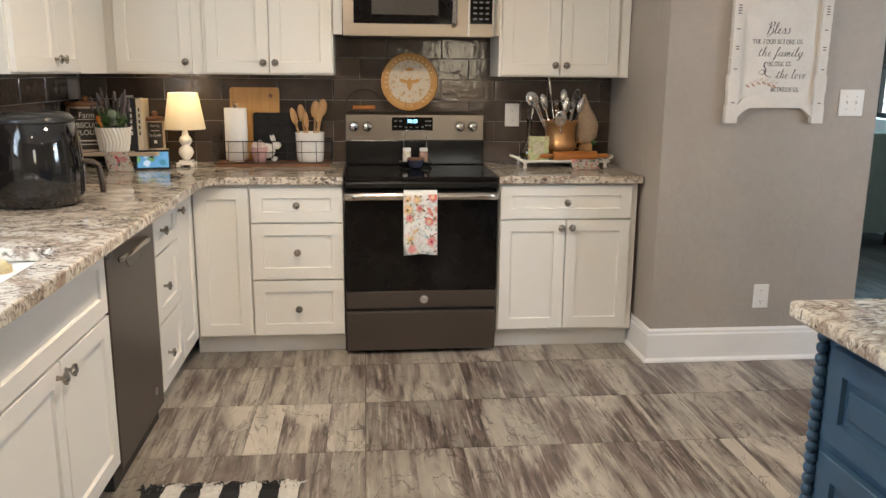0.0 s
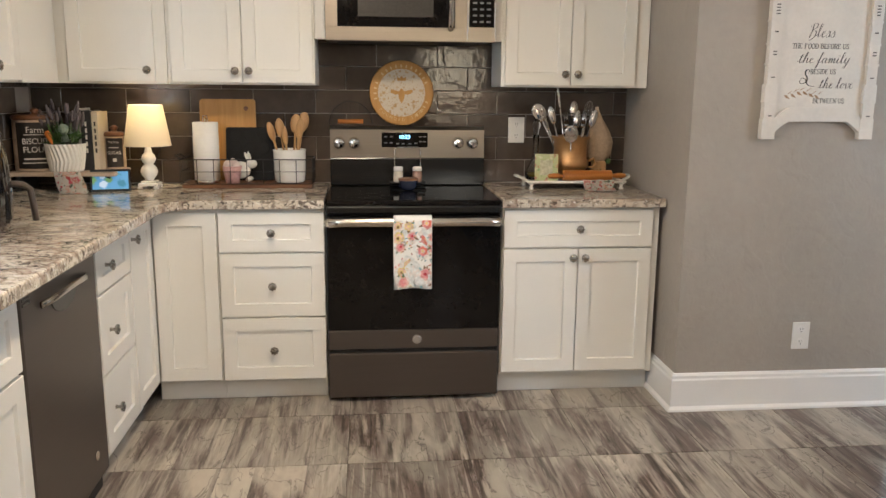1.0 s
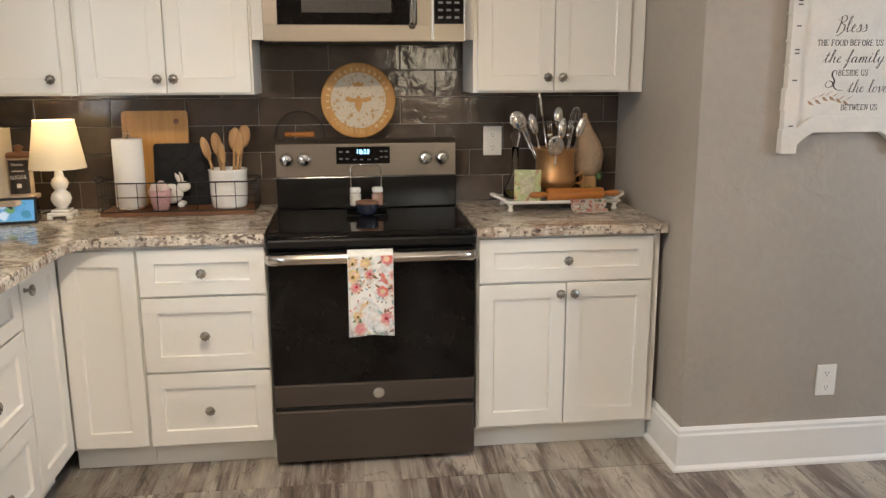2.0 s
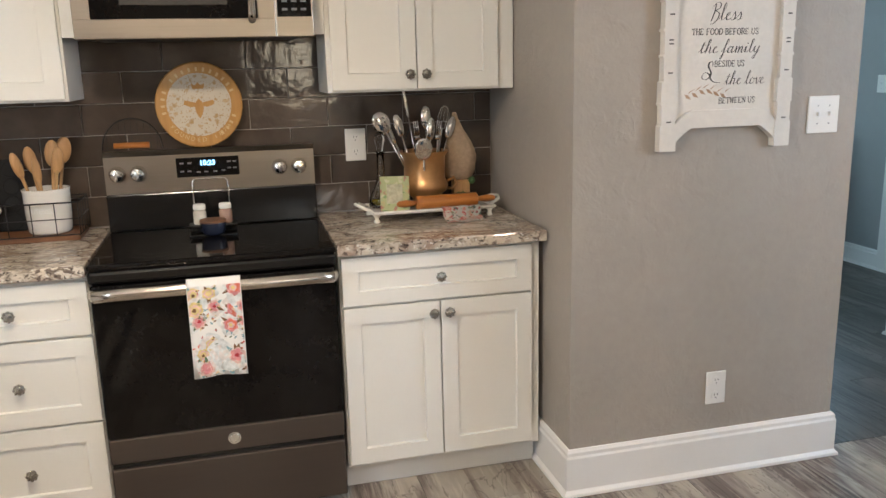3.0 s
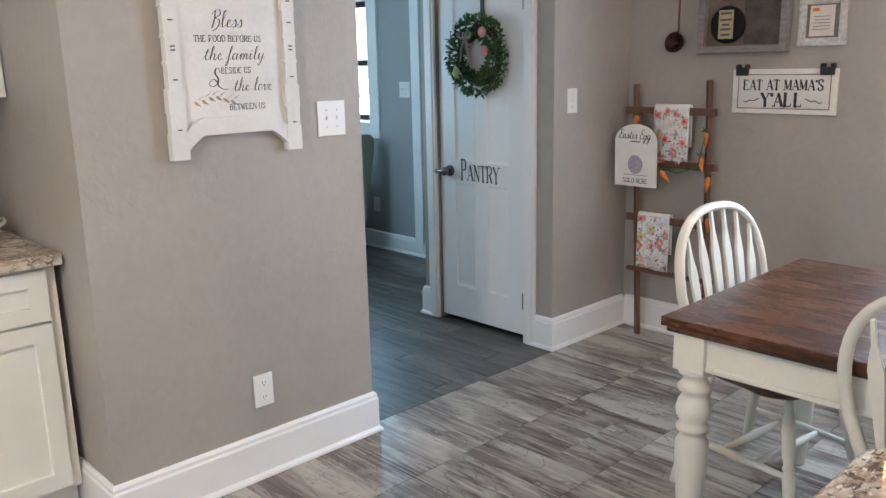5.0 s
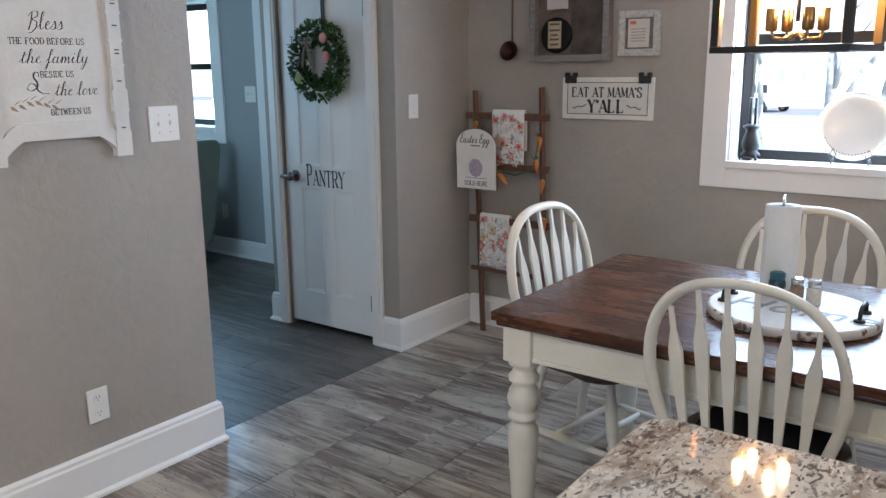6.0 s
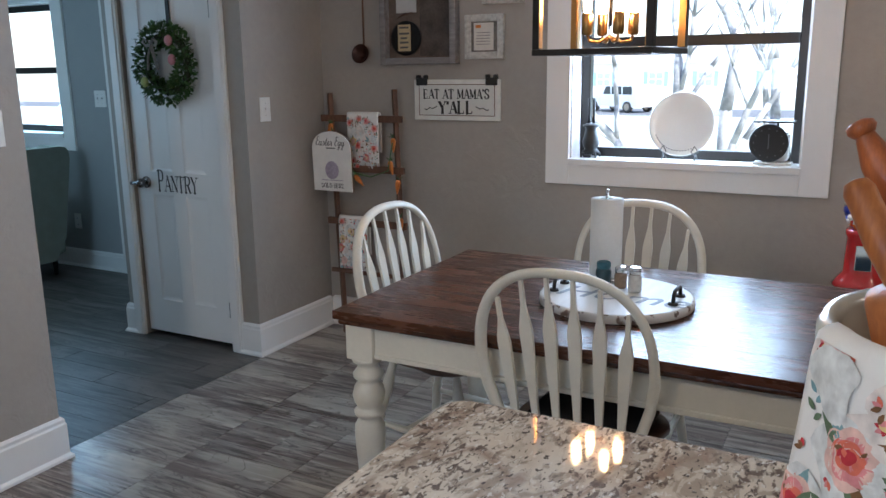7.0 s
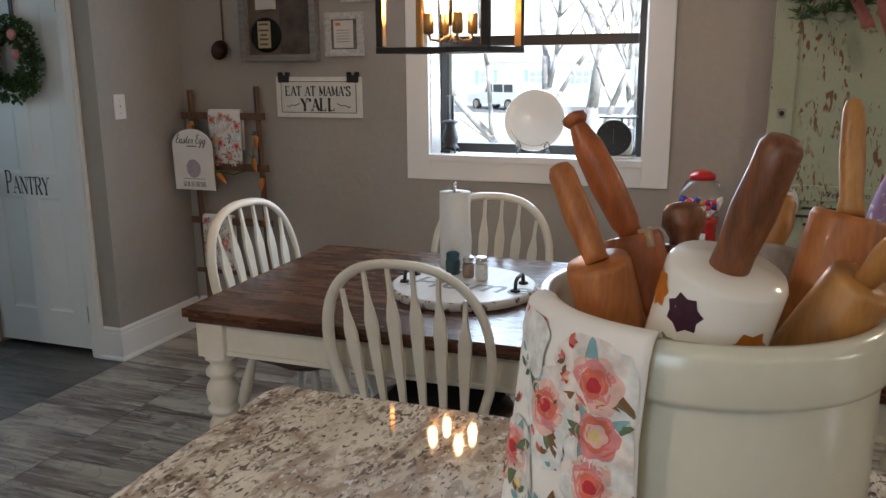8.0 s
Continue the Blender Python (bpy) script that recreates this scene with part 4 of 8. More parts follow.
part("vent_grille", boxed(-0.33, 0.33, MY + 0.05, MY + 0.30, 1.590, 1.5975), MATBLACK, mw)

# ---- island ----
isl = thing("kitchen_island", "blue painted kitchen island cabinet with beaded corners", "island")
IX0, IX1, IY0, IY1 = 0.69, 1.25, -0.75, 1.455
part("body", boxed(IX0 + 0.02, IX1, IY0, IY1, 0.09, 0.898, bevel=0.003), BLUE, isl)
part("plinth", boxed(IX0 + 0.05, IX1 - 0.04, IY0 + 0.03, IY1 - 0.04, 0.001, 0.09), BLUE, isl)
for k in range(3):
    a = IY1 - 0.07 - k * 0.70
    for z0, z1, nm in ((0.66, 0.865, "drawer"), (0.12, 0.63, "door")):
        bm = B()
        w = 0.64
        shaker(bm, w, z1 - z0, 0.02, 0.05)
        bmesh.ops.transform(bm, verts=bm.verts, matrix=pose(IX0, a, z0, 0, 0, -90))
        fr_ = part(nm, bm, BLUE, isl)
        bm = B()
        box(bm, 0.072, w - 0.072, 0.003, 0.0105, 0.072, z1 - z0 - 0.072, 0.004)
        bmesh.ops.transform(bm, verts=bm.verts, matrix=pose(IX0, a, z0, 0, 0, -90))
        part("raised_panel", bm, BLUE, fr_)
bm = B()
for i in range(30):
    ball(bm, (IX0 + 0.012, IY1 - 0.022, 0.13 + i * 0.0255), 0.015, seg=8, rings=6)
part("beaded_trim", bm, BLUE, isl, "carved beaded corner trim", True)
counter("countertop", [(0.645, -0.80), (1.455, -0.80)] + corner_arc(1.405, 1.455, 0.05, 0, 90) + corner_arc(0.675, 1.475, 0.03, 90, 180), 0.899, 0.932, "speckled beige granite island top", 0.008)


# ---- dining table and chairs ----
table = thing("dining_table", "farmhouse dining table, brown stained top on cream turned legs", "table")
TX0, TX1, TY0, TY1 = 2.245, 3.19, 0.28, 2.325
for i in range(6):
    bm = B()
    a = TX0 + (TX1 - TX0) * i / 6
    b = TX0 + (TX1 - TX0) * (i + 1) / 6
    box(bm, a + (0.0001 if i else 0), b - (0.0001 if i < 5 else 0), TY0, TY1, 0.731, 0.757, 0.0008, 1)
    part("plank", bm, TABLETOP, table, "dark brown stained tabletop plank")
bm = B()
e = 0.010
box(bm, TX0 + e, TX1 - e, TY0 + e, TY1 - e, 0.712, 0.7305, 0.007, 3)
part("top_moulding", bm, TABLETOP, table)
for x0, x1, y0, y1 in ((TX0 + 0.045, TX0 + 0.065, TY0 + 0.11, TY1 - 0.11), (TX1 - 0.065, TX1 - 0.045, TY0 + 0.11, TY1 - 0.11), (TX0 + 0.11, TX1 - 0.11, TY0 + 0.045, TY0 + 0.065), (TX0 + 0.11, TX1 - 0.11, TY1 - 0.065, TY1 - 0.045)):
    bm = B()
    box(bm, x0, x1, y0, y1, 0.612, 0.711, 0.002)
    dx, dy = (0.006, 0) if x1 - x0 < 0.1 else (0, 0.006)
    box(bm, x0 - dx, x1 + dx, y0 - dy, y1 + dy, 0.606, 0.622, 0.004)
    part("apron", bm, CREAM, table)
LEG = [(0.026, 0.001), (0.028, 0.02), (0.034, 0.10), (0.044, 0.26), (0.049, 0.33), (0.048, 0.37), (0.036, 0.392), (0.030, 0.398), (0.047, 0.408), (0.049, 0.42), (0.040, 0.43), (0.038, 0.436), (0.048, 0.452), (0.052, 0.475), (0.046, 0.50), (0.036, 0.515), (0.034, 0.522),
       (0.047, 0.532), (0.049, 0.545), (0.040, 0.556), (0.034, 0.565), (0.032, 0.575), (0.048, 0.585), (0.049, 0.593), (0.044, 0.60)]
for x in (TX0 + 0.075, TX1 - 0.075):
    for y in (TY0 + 0.075, TY1 - 0.075):
        bm = B()
        lathe(bm, LEG, Matrix.Translation((x, y, 0)), 20)
        box(bm, x - 0.048, x + 0.048, y - 0.048, y + 0.048, 0.5985, 0.7115, 0.003)
        part("leg", bm, CREAM, table)


def windsor(label, width=0.46):
    """An arrow-back Windsor chair that faces +y, with its seat's middle over the origin."""
    c = thing("dining_chair", label, "chair", group="chairs round the table")
    n = 28
    rings = []
    bm = B()
    for z, s in ((0.425, 0.90), (0.436, 0.985), (0.448, 1.0), (0.456, 0.985), (0.452, 0.80)):
        ring = []
        for i in range(n):
            a = 2 * math.pi * i / n
            x, y = math.cos(a), math.sin(a)
            w = 0.225 if y > 0 else 0.205
            p = 0.62
            px = math.copysign(abs(x) ** p, x) * w * s
            py = math.copysign(abs(y) ** p, y) * 0.205 * s
            dip = 0.012 * max(0, 1 - abs(x) * 1.6) if y > 0.75 else 0
            ring.append(bm.verts.new((px, py, z + dip)))
        rings.append(ring)
    for a, b in zip(rings, rings[1:]):
        for i in range(n):
            f = bm.faces.new((a[i], a[(i + 1) % n], b[(i + 1) % n], b[i]))
            f.smooth = True
    bm.faces.new(rings[0][::-1])
    bm.faces.new(rings[-1])
    part("seat", bm, DARKSEAT, c, "dark stained saddled seat")
    turn = [(0.013, 0), (0.015, 0.03), (0.019, 0.14), (0.021, 0.19), (0.015, 0.205), (0.021, 0.215), (0.015, 0.225), (0.021, 0.26), (0.022, 0.33), (0.016, 0.40), (0.013, 0.44)]
    feet = {}
    for sx in (-1, 1):
        for sy in (-1, 1):
            foot, top_ = Vector((sx * 0.215, sy * 0.215 - (0.02 if sy < 0 else 0), 0.0)), Vector((sx * 0.15, sy * 0.14, 0.43))
            feet[sx, sy] = (foot, top_)
            bm = B()
            lathe(bm, turn, along(foot, top_), 12)
            part("leg", bm, CREAM, c)

    def on(k, t):
        return feet[k][0].lerp(feet[k][1], t)
    bars = []
    for sx in (-1, 1):
        bars.append((on((sx, -1), 0.42), on((sx, 1), 0.42)))
    bars.append((bars[0][0].lerp(bars[0][1], 0.35), bars[1][0].lerp(bars[1][1], 0.35)))
    bars.append((bars[0][0].lerp(bars[0][1], 0.68), bars[1][0].lerp(bars[1][1], 0.68)))
    for a, b in bars:
        bm = B()
        l = (b - a).length
        lathe(bm, [(0.009, 0), (0.013, l * 0.3), (0.016, l * 0.5), (0.013, l * 0.7), (0.009, l)], along(a, b), 10)
        part("stretcher", bm, CREAM, c)
    # the bent bow leans back from the seat
    hw, z0, z1 = width / 2, 0.445, 0.970

    def lean(z):
        return -0.165 - 0.105 * (z - z0) / (z1 - z0)
    pts = []
    for i in range(27):
        a = math.pi * i / 26
        x = -hw * math.copysign(abs(math.cos(a)) ** 0.80, math.cos(a))
        k = max(0.0, math.sin(a)) ** 0.78
        z = 0.70 + (z1 - 0.70) * k
        pts.append((x, lean(z), z))
    foot_l = [(-hw * 0.74, lean(0.45), 0.45), (-hw * 0.83, lean(0.53), 0.53), (-hw * 0.95, lean(0.62), 0.62)]
    path = foot_l + pts + [(-x, y, z) for x, y, z in foot_l[::-1]]
    bm = B()
    tube(bm, path, 0, 10, flat=(0.012, 0.017))
    part("bow", bm, CREAM, c, "bent bow back")
    for i in range(6):
        u = (i - 2.5) / 2.5
        xb, xt = u * hw * 0.60, u * hw * 0.74
        zt = 0.70 + (z1 - 0.70) * (max(0.0, 1 - (abs(xt) / hw) ** 2.5)) ** 0.5 - 0.012
        bm = B()
        prof = [(0.007, 0.0), (0.008, 0.12), (0.011, 0.30), (0.016, 0.55), (0.018, 0.70), (0.016, 0.74), (0.006, 0.86), (0.005, 1.0)]
        a, b = Vector((xb, lean(0.45), 0.45)), Vector((xt, lean(zt), zt))
        rings = []
        for w, t in prof:
            p = a.lerp(b, t)
            th = 0.006
            rings.append([bm.verts.new(p + Vector((sx * w, sy * th, 0))) for sx, sy in ((-1, -1), (1, -1), (1, 1), (-1, 1))])
        for r0, r1 in zip(rings, rings[1:]):
            for j in range(4):
                bm.faces.new((r0[j], r0[(j + 1) % 4], r1[(j + 1) % 4], r1[j]))
        bm.faces.new(rings[0][::-1])
        bm.faces.new(rings[-1])
        part("arrow_spindle", bm, CREAM, c)
    return c


chair = windsor("cream arrow-back chair with dark seat drawn up to the table", 0.475)
chair.matrix_basis = pose(2.445, 1.575, 0, 0, 0, -90)
copy_thing(chair, pose(2.854, 2.244, 0, 0, 0, 172))
copy_thing(chair, pose(3.06, 1.66, 0, 0, 0, 90))


# ---- things on the kitchen counters ----
FLORAL = blotch("floral_tea_towel", (0.76, 0.73, 0.67), [(22, 0.50, [(0.72, 0.16, 0.13), (0.74, 0.34, 0.26), (0.70, 0.10, 0.16), (0.74, 0.45, 0.30)]), (44, 0.36, [(0.10, 0.17, 0.12), (0.62, 0.05, 0.06), (0.30, 0.34, 0.22), (0.70, 0.30, 0.24)]), (80, 0.34, [(0.50, 0.05, 0.07), (0.12, 0.16, 0.12), (0.70, 0.36, 0.28)])], soft=0.85, petals=(0.76, 0.62, 0.54))
WHITECER = mat("white_glazed_ceramic", (0.78, 0.76, 0.71), 0.15, var=0.04, coat=0.4)
PAPER = mat("paper_towel", (0.80, 0.79, 0.76), 0.9, var=0.04, scale=90, bump=0.4, bscale=200)
PALEWOOD = wood("pale_wood", (0.50, 0.30, 0.13), (0.34, 0.18, 0.07), 0.45, (14, 14, 1), 0, 4)
HONEY = wood("honey_bamboo", (0.50, 0.27, 0.07), (0.40, 0.19, 0.04), 0.4, (16, 8, 1), 0.1, 4)
BROWNWOOD = wood("brown_wood", (0.22, 0.10, 0.045), (0.11, 0.045, 0.02), 0.45, (1, 14, 14))
ORANGEWOOD = wood("orange_varnished_wood", (0.48, 0.19, 0.04), (0.34, 0.11, 0.02), 0.3, (1, 12, 12), 0.3)
WIRE = mat("black_wire", (0.02, 0.019, 0.018), 0.45, 0.4, var=0.2)
LEAFGREEN = mat("leaf_green", (0.06, 0.13, 0.035), 0.5, var=0.45, scale=18, bump=0.1)
PALELEAF = mat("sage_leaf", (0.20, 0.26, 0.20), 0.6, var=0.35, scale=18)
LAVENDER = mat("dried_lavender", (0.14, 0.12, 0.13), 0.8, var=0.4, scale=40)
CARROT = mat("carrot_orange", (0.62, 0.19, 0.03), 0.5, var=0.2, scale=30)
PINK = mat("pale_pink", (0.66, 0.34, 0.33), 0.5, var=0.1)
LABELDARK = mat("charcoal_label", (0.05, 0.042, 0.038), 0.6, var=0.25, scale=20)
LABELWHITE = mat("label_print", (0.68, 0.64, 0.58), 0.6, var=0.05)
OFFWOOD = wood("whitewashed_wood", (0.55, 0.45, 0.35), (0.36, 0.27, 0.20), 0.6, (1, 1, 10))
COPPER = mat("copper", (0.60, 0.34, 0.15), 0.36, 0.8, var=0.2, scale=12, bump=0.05)
CLEARGLASS = glass("clear_glass", (0.95, 0.97, 0.95))
OIL = mat("olive_oil", (0.22, 0.17, 0.02), 0.1, var=0.1)

# small lamp with a lit shade
lampt = thing("table_lamp", "small lit table lamp with cream shade and white base", "lamp", pose(-1.216, 4.25, CT))
bm = B()
box(bm, -0.045, 0.045, -0.045, 0.045, 0.012, 0.026, 0.004)
box(bm, -0.034, 0.034, -0.034, 0.034, 0.026, 0.036, 0.003)
for sx in (-1, 1):
    for sy in (-1, 1):
        box(bm, sx * 0.036 - 0.01, sx * 0.036 + 0.01, sy * 0.036 - 0.01, sy * 0.036 + 0.01, 0.0005, 0.013, 0.002)
lathe(bm, [(0.018, 0.036), (0.020, 0.042), (0.034, 0.060), (0.040, 0.078), (0.034, 0.098), (0.020, 0.112), (0.028, 0.122), (0.034, 0.138), (0.028, 0.155), (0.017, 0.166), (0.018, 0.172), (0.013, 0.19), (0.012, 0.215), (0.012, 0.235)], None, 20)
part("base", bm, WHITECER, lampt, "white turned ceramic base")
SHADE = bpy.data.materials.new("cream_lamp_shade")
SHADE.use_nodes = True
_n, _l = SHADE.node_tree.nodes, SHADE.node_tree.links.new
_tr, _mx = _n.new("ShaderNodeBsdfTranslucent"), _n.new("ShaderNodeMixShader")
_tr.inputs[0].default_value = (0.82, 0.70, 0.42, 1)
_n["Principled BSDF"].inputs["Base Color"].default_value = (0.74, 0.67, 0.53, 1)
_n["Principled BSDF"].inputs["Roughness"].default_value = 0.9
_mx.inputs[0].default_value = 0.13
_l(_n["Principled BSDF"].outputs[0], _mx.inputs[1])
_l(_tr.outputs[0], _mx.inputs[2])
_l(_mx.outputs[0], _n["Material Output"].inputs[0])
bm = B()
n = 32
for (r0, z0), (r1, z1) in (((0.106, 0.198), (0.075, 0.386)),):
    a = [bm.verts.new((r0 * math.cos(2 * math.pi * i / n), r0 * math.sin(2 * math.pi * i / n), z0)) for i in range(n)]
    b = [bm.verts.new((r1 * math.cos(2 * math.pi * i / n), r1 * math.sin(2 * math.pi * i / n), z1)) for i in range(n)]
    for i in range(n):
        f = bm.faces.new((a[i], a[(i + 1) % n], b[(i + 1) % n], b[i]))
        f.smooth = True
part("shade", bm, SHADE, lampt, "cream fabric shade, glowing")
BULB = mat("lit_bulb", (1.0, 0.72, 0.38), 0.5, var=0.0, emit=2.0)
bm = B()
ball(bm, (0, 0, 0.31), 0.022)
part("bulb", bm, BULB, lampt)
lamp("table_lamp_light", "POINT", 0.42, (1.0, 0.80, 0.54), Matrix.Translation((-1.216, 4.25, CT + 0.345)), 0.02)
bm = B()
tube(bm, [(-1.17, 4.40, 1.20), (-1.20, 4.41, 1.08), (-1.24, 4.40, 0.98), (-1.28, 4.37, 0.925), (-1.33, 4.36, 0.919)], 0.003, 6)
solid("power_cord", bm, WIRE, "black power cord beside the lamp", "cord")

# riser shelf with canisters, plant and books
riser = thing("riser_shelf", "whitewashed wooden riser shelf on dark legs", "shelf")
part("board", boxed(-1.795, -1.33, 4.10, 4.36, 0.985, 1.003, bevel=0.003), OFFWOOD, riser)
for x in (-1.76, -1.37):
    part("leg", boxed(x - 0.012, x + 0.012, 4.13, 4.33, CT + 0.0005, 0.9845, bevel=0.002), MATBLACK, riser)


def canister(label, x, y, z, r, h, words, yaw=0):
    c = thing("canister", label, "canister", pose(x, y, z, 0, 0, yaw))
    bm = B()
    lathe(bm, [(r * 0.96, 0.0005), (r, 0.008), (r, h * 0.3), (r * 1.015, h * 0.31), (r, h * 0.33), (r, h * 0.62), (r * 1.015, h * 0.63), (r, h * 0.65), (r, h * 0.9), (r * 0.97, h)], None, 28)
    part("body", bm, OFFWOOD, c, "whitewashed banded body")
    bm = B()
    lathe(bm, [(r * 1.03, h), (r * 1.03, h + 0.014), (r * 0.9, h + 0.02), (0.015, h + 0.022), (0.012, h + 0.03), (0.02, h + 0.04), (0.008, h + 0.05)], None, 24)
    part("lid", bm, BROWNWOOD, c, "dark brown wooden lid")
    bm = B()
    k = 12
    rows = []
    for i in range(k + 1):
        a = radians(-140 + 100 * i / k)
        rows.append([bm.verts.new((1.012 * r * math.cos(a) * 1.006, 1.012 * r * math.sin(a) * 1.006, zz)) for zz in (h * 0.06, h * 0.95)])
    for p, q in zip(rows, rows[1:]):
        bm.faces.new((p[0], q[0], q[1], p[1]))
    bmesh.ops.solidify(bm, geom=bm.faces[:], thickness=-0.0015)
    lab = part("label_plate", bm, LABELDARK, c, "charcoal label with white lettering")
    for text, size, zz, w in words:
        if text is None:
            part("print_bar", boxed(-w, w, -r * 1.035 - 0.002, -r * 1.035 - 0.0008, zz - size / 2, zz + size / 2), LABELWHITE, lab)
        else:
            lettering(text, size, pose(0, -r * 1.035 - 0.001, zz) @ FACE_S, LABELWHITE, lab, width=w)
    return c


canister("large whitewashed canister with a dark flour label and wooden lid", -1.700, 4.225, 1.0035, 0.098, 0.23, [("BISCUIT", 0.036, 0.135, 0.85), ("FLOUR", 0.036, 0.098, 0.95), ("Farm", 0.04, 0.185, 0.9), (None, 0.003, 0.165, 0.045), (None, 0.006, 0.058, 0.05), (None, 0.004, 0.04, 0.055)], 18)
canister("small whitewashed canister with a dark sugar label", -1.378, 4.30, 1.0035, 0.046, 0.15, [("SUGAR", 0.022, 0.075, 0.85), ("Plantation", 0.016, 0.125, 0.7), (None, 0.004, 0.10, 0.022), (None, 0.016, 0.042, 0.008)], 10)

potp = thing("potted_plant", "ribbed white pot with lavender, greenery and a carrot", "plant", pose(-1.555, 4.165, 1.0035))
bm = B()
n = 56
prof = [(0.066, 0.0), (0.070, 0.006), (0.078, 0.05), (0.084, 0.10), (0.086, 0.125)]
rings = []
for r, z in prof:
    rings.append([bm.verts.new(((r + 0.0022 * (1 if (i // 1) % 2 else -1)) * math.cos(2 * math.pi * (i + 6 * math.sin(z * 30) * 0.25) / n), (r + 0.0022 * (1 if i % 2 else -1)) * math.sin(2 * math.pi * (i + 6 * math.sin(z * 30) * 0.25) / n), z)) for i in range(n)])
for a, b in zip(rings, rings[1:]):
    for i in range(n):
        bm.faces.new((a[i], a[(i + 1) % n], b[(i + 1) % n], b[i]))
bm.faces.new(rings[0][::-1])
bm.faces.new(rings[-1])
part("pot", bm, WHITECER, potp, "white pot with wavy ribs")


def leaf_cluster(bm, c, count, spread, length, width, rng, up=0.6, curl=0.2):
    """Many small bent leaves fanning out of c."""
    for _ in range(count):
        a, e = rng.uniform(0, 2 * math.pi), rng.uniform(0.1, 1.0) ** up
        d = Vector((math.cos(a) * (1 - e * 0.75), math.sin(a) * (1 - e * 0.75), e)).normalized()
        o = Vector(c) + Vector((rng.uniform(-1, 1) * spread, rng.uniform(-1, 1) * spread, rng.uniform(0, spread * 0.8)))
        l, w = length * rng.uniform(0.6, 1.2), width * rng.uniform(0.7, 1.2)
        s = d.cross(Vector((0.3, 0.2, 1))).normalized()
        nn = s.cross(d)
        p0, p1, p2, p3 = o, o + d * l * 0.45 + s * w + nn * curl * l * 0.1, o + d * l - nn * curl * l, o + d * l * 0.45 - s * w + nn * curl * l * 0.1
        vs = [bm.verts.new(p) for p in (p0, p1, p2, p3)]
        bm.faces.new((vs[0], vs[1], vs[2]))
        bm.faces.new((vs[0], vs[2], vs[3]))


rng = random.Random(7)
bm = B()
leaf_cluster(bm, (0, 0, 0.12), 150, 0.05, 0.075, 0.008, rng)
part("greenery", bm, LEAFGREEN, potp).data.materials[0] = LEAFGREEN
bm = B()
leaf_cluster(bm, (0.02, -0.03, 0.13), 26, 0.025, 0.06, 0.014, rng)
ball(bm, (0.012, -0.045, 0.19), 0.024, (1, 0.8, 1))
part("succulent", bm, PALELEAF, potp, "pale sage succulent leaves")
bm = B()
for _ in range(26):
    x, y = rng.uniform(-0.06, 0.06), rng.uniform(-0.03, 0.05)
    h = rng.uniform(0.22, 0.31)
    t = Vector((x * 1.5, y * 1.3, h))
    rod(bm, (x * 0.6, y * 0.6, 0.12), t, 0.0012, n=5)
    lathe(bm, [(0.002, 0), (0.008, 0.012), (0.007, 0.035), (0.003, 0.055)], along(t - Vector((0, 0, 0.04)), t + Vector((x * 0.3, y * 0.3, 0.02))), 7)
part("lavender", bm, LAVENDER, potp, "dusky dried lavender spikes")
bm = B()
lathe(bm, [(0.003, 0), (0.012, 0.03), (0.014, 0.05), (0.006, 0.062)], along((-0.035, -0.055, 0.125), (-0.055, -0.06, 0.185)), 10)
part("carrot", bm, CARROT, potp, "small orange carrot")

BOOKS = ((-1.500, 0.012, 0.30, (0.30, 0.29, 0.28), "grey"), (-1.472, 0.045, 0.29, (0.02, 0.02, 0.022), "black"), (-1.432, 0.026, 0.285, (0.60, 0.52, 0.40), "cream"))
for x, w, h, c, nm in BOOKS:
    bk = thing("book", nm + " cookbook standing on the riser shelf", "book", pose(x, 4.20, 1.0035), "books on the riser")
    cov = mat(nm + "_book_cover", c, 0.5, var=0.1)
    bm = B()
    box(bm, -w / 2, -w / 2 + 0.003, 0, 0.15, 0.0005, h - 0.02)
    box(bm, w / 2 - 0.003, w / 2, 0, 0.15, 0.0005, h - 0.02)
    box(bm, -w / 2 + 0.003, w / 2 - 0.003, 0, 0.003, 0.0005, h - 0.02)
    part("cover", bm, cov, bk)
    part("pages", boxed(-w / 2 + 0.0032, w / 2 - 0.0032, 0.0035, 0.146, 0.003, h - 0.023), PAPER, bk)
    if w > 0.02:
        for k in range(5):
            part("print_bar", boxed(-0.004, 0.004, -0.001, -0.0002, 0.08 + k * 0.03, 0.10 + k * 0.03), LABELWHITE if nm == "black" else LABELDARK, bk)

screen = thing("smart_display", "black smart display lit on the granite counter", "display", pose(-1.365, 4.16, CT, 0, 0, 12))
bm = B()
prism(bm, [(-0.05, 0.0006), (0.07, 0.0006), (0.02, 0.085), (-0.012, 0.098)], pose(-0.085, 0, 0, 90, 0, 90), 0.17)
part("body", bm, BLACK, screen)
SCREEN = blotch("lit_landscape_screen", (0.10, 0.30, 0.55), [(30, 0.6, [(0.15, 0.30, 0.10), (0.5, 0.6, 0.7), (0.05, 0.2, 0.3)])], 0.2, 0)
_b = SCREEN.node_tree.nodes["Principled BSDF"]
SCREEN.node_tree.links.new(_b.inputs["Base Color"].links[0].from_socket, _b.inputs["Emission Color"])
_b.inputs["Emission Strength"].default_value = 0.12
bm = B()
d = Vector((0, 0.038, 0.0974)).normalized()
m = Matrix.Translation((0, -0.0505, 0)) @ pose(0, 0, 0, 68.7, 0, 0)
box(bm, -0.076, 0.076, 0.012, 0.094, 0.0004, 0.0012)
bmesh.ops.transform(bm, verts=bm.verts, matrix=m)
part("screen", bm, SCREEN, screen, "glowing landscape picture")


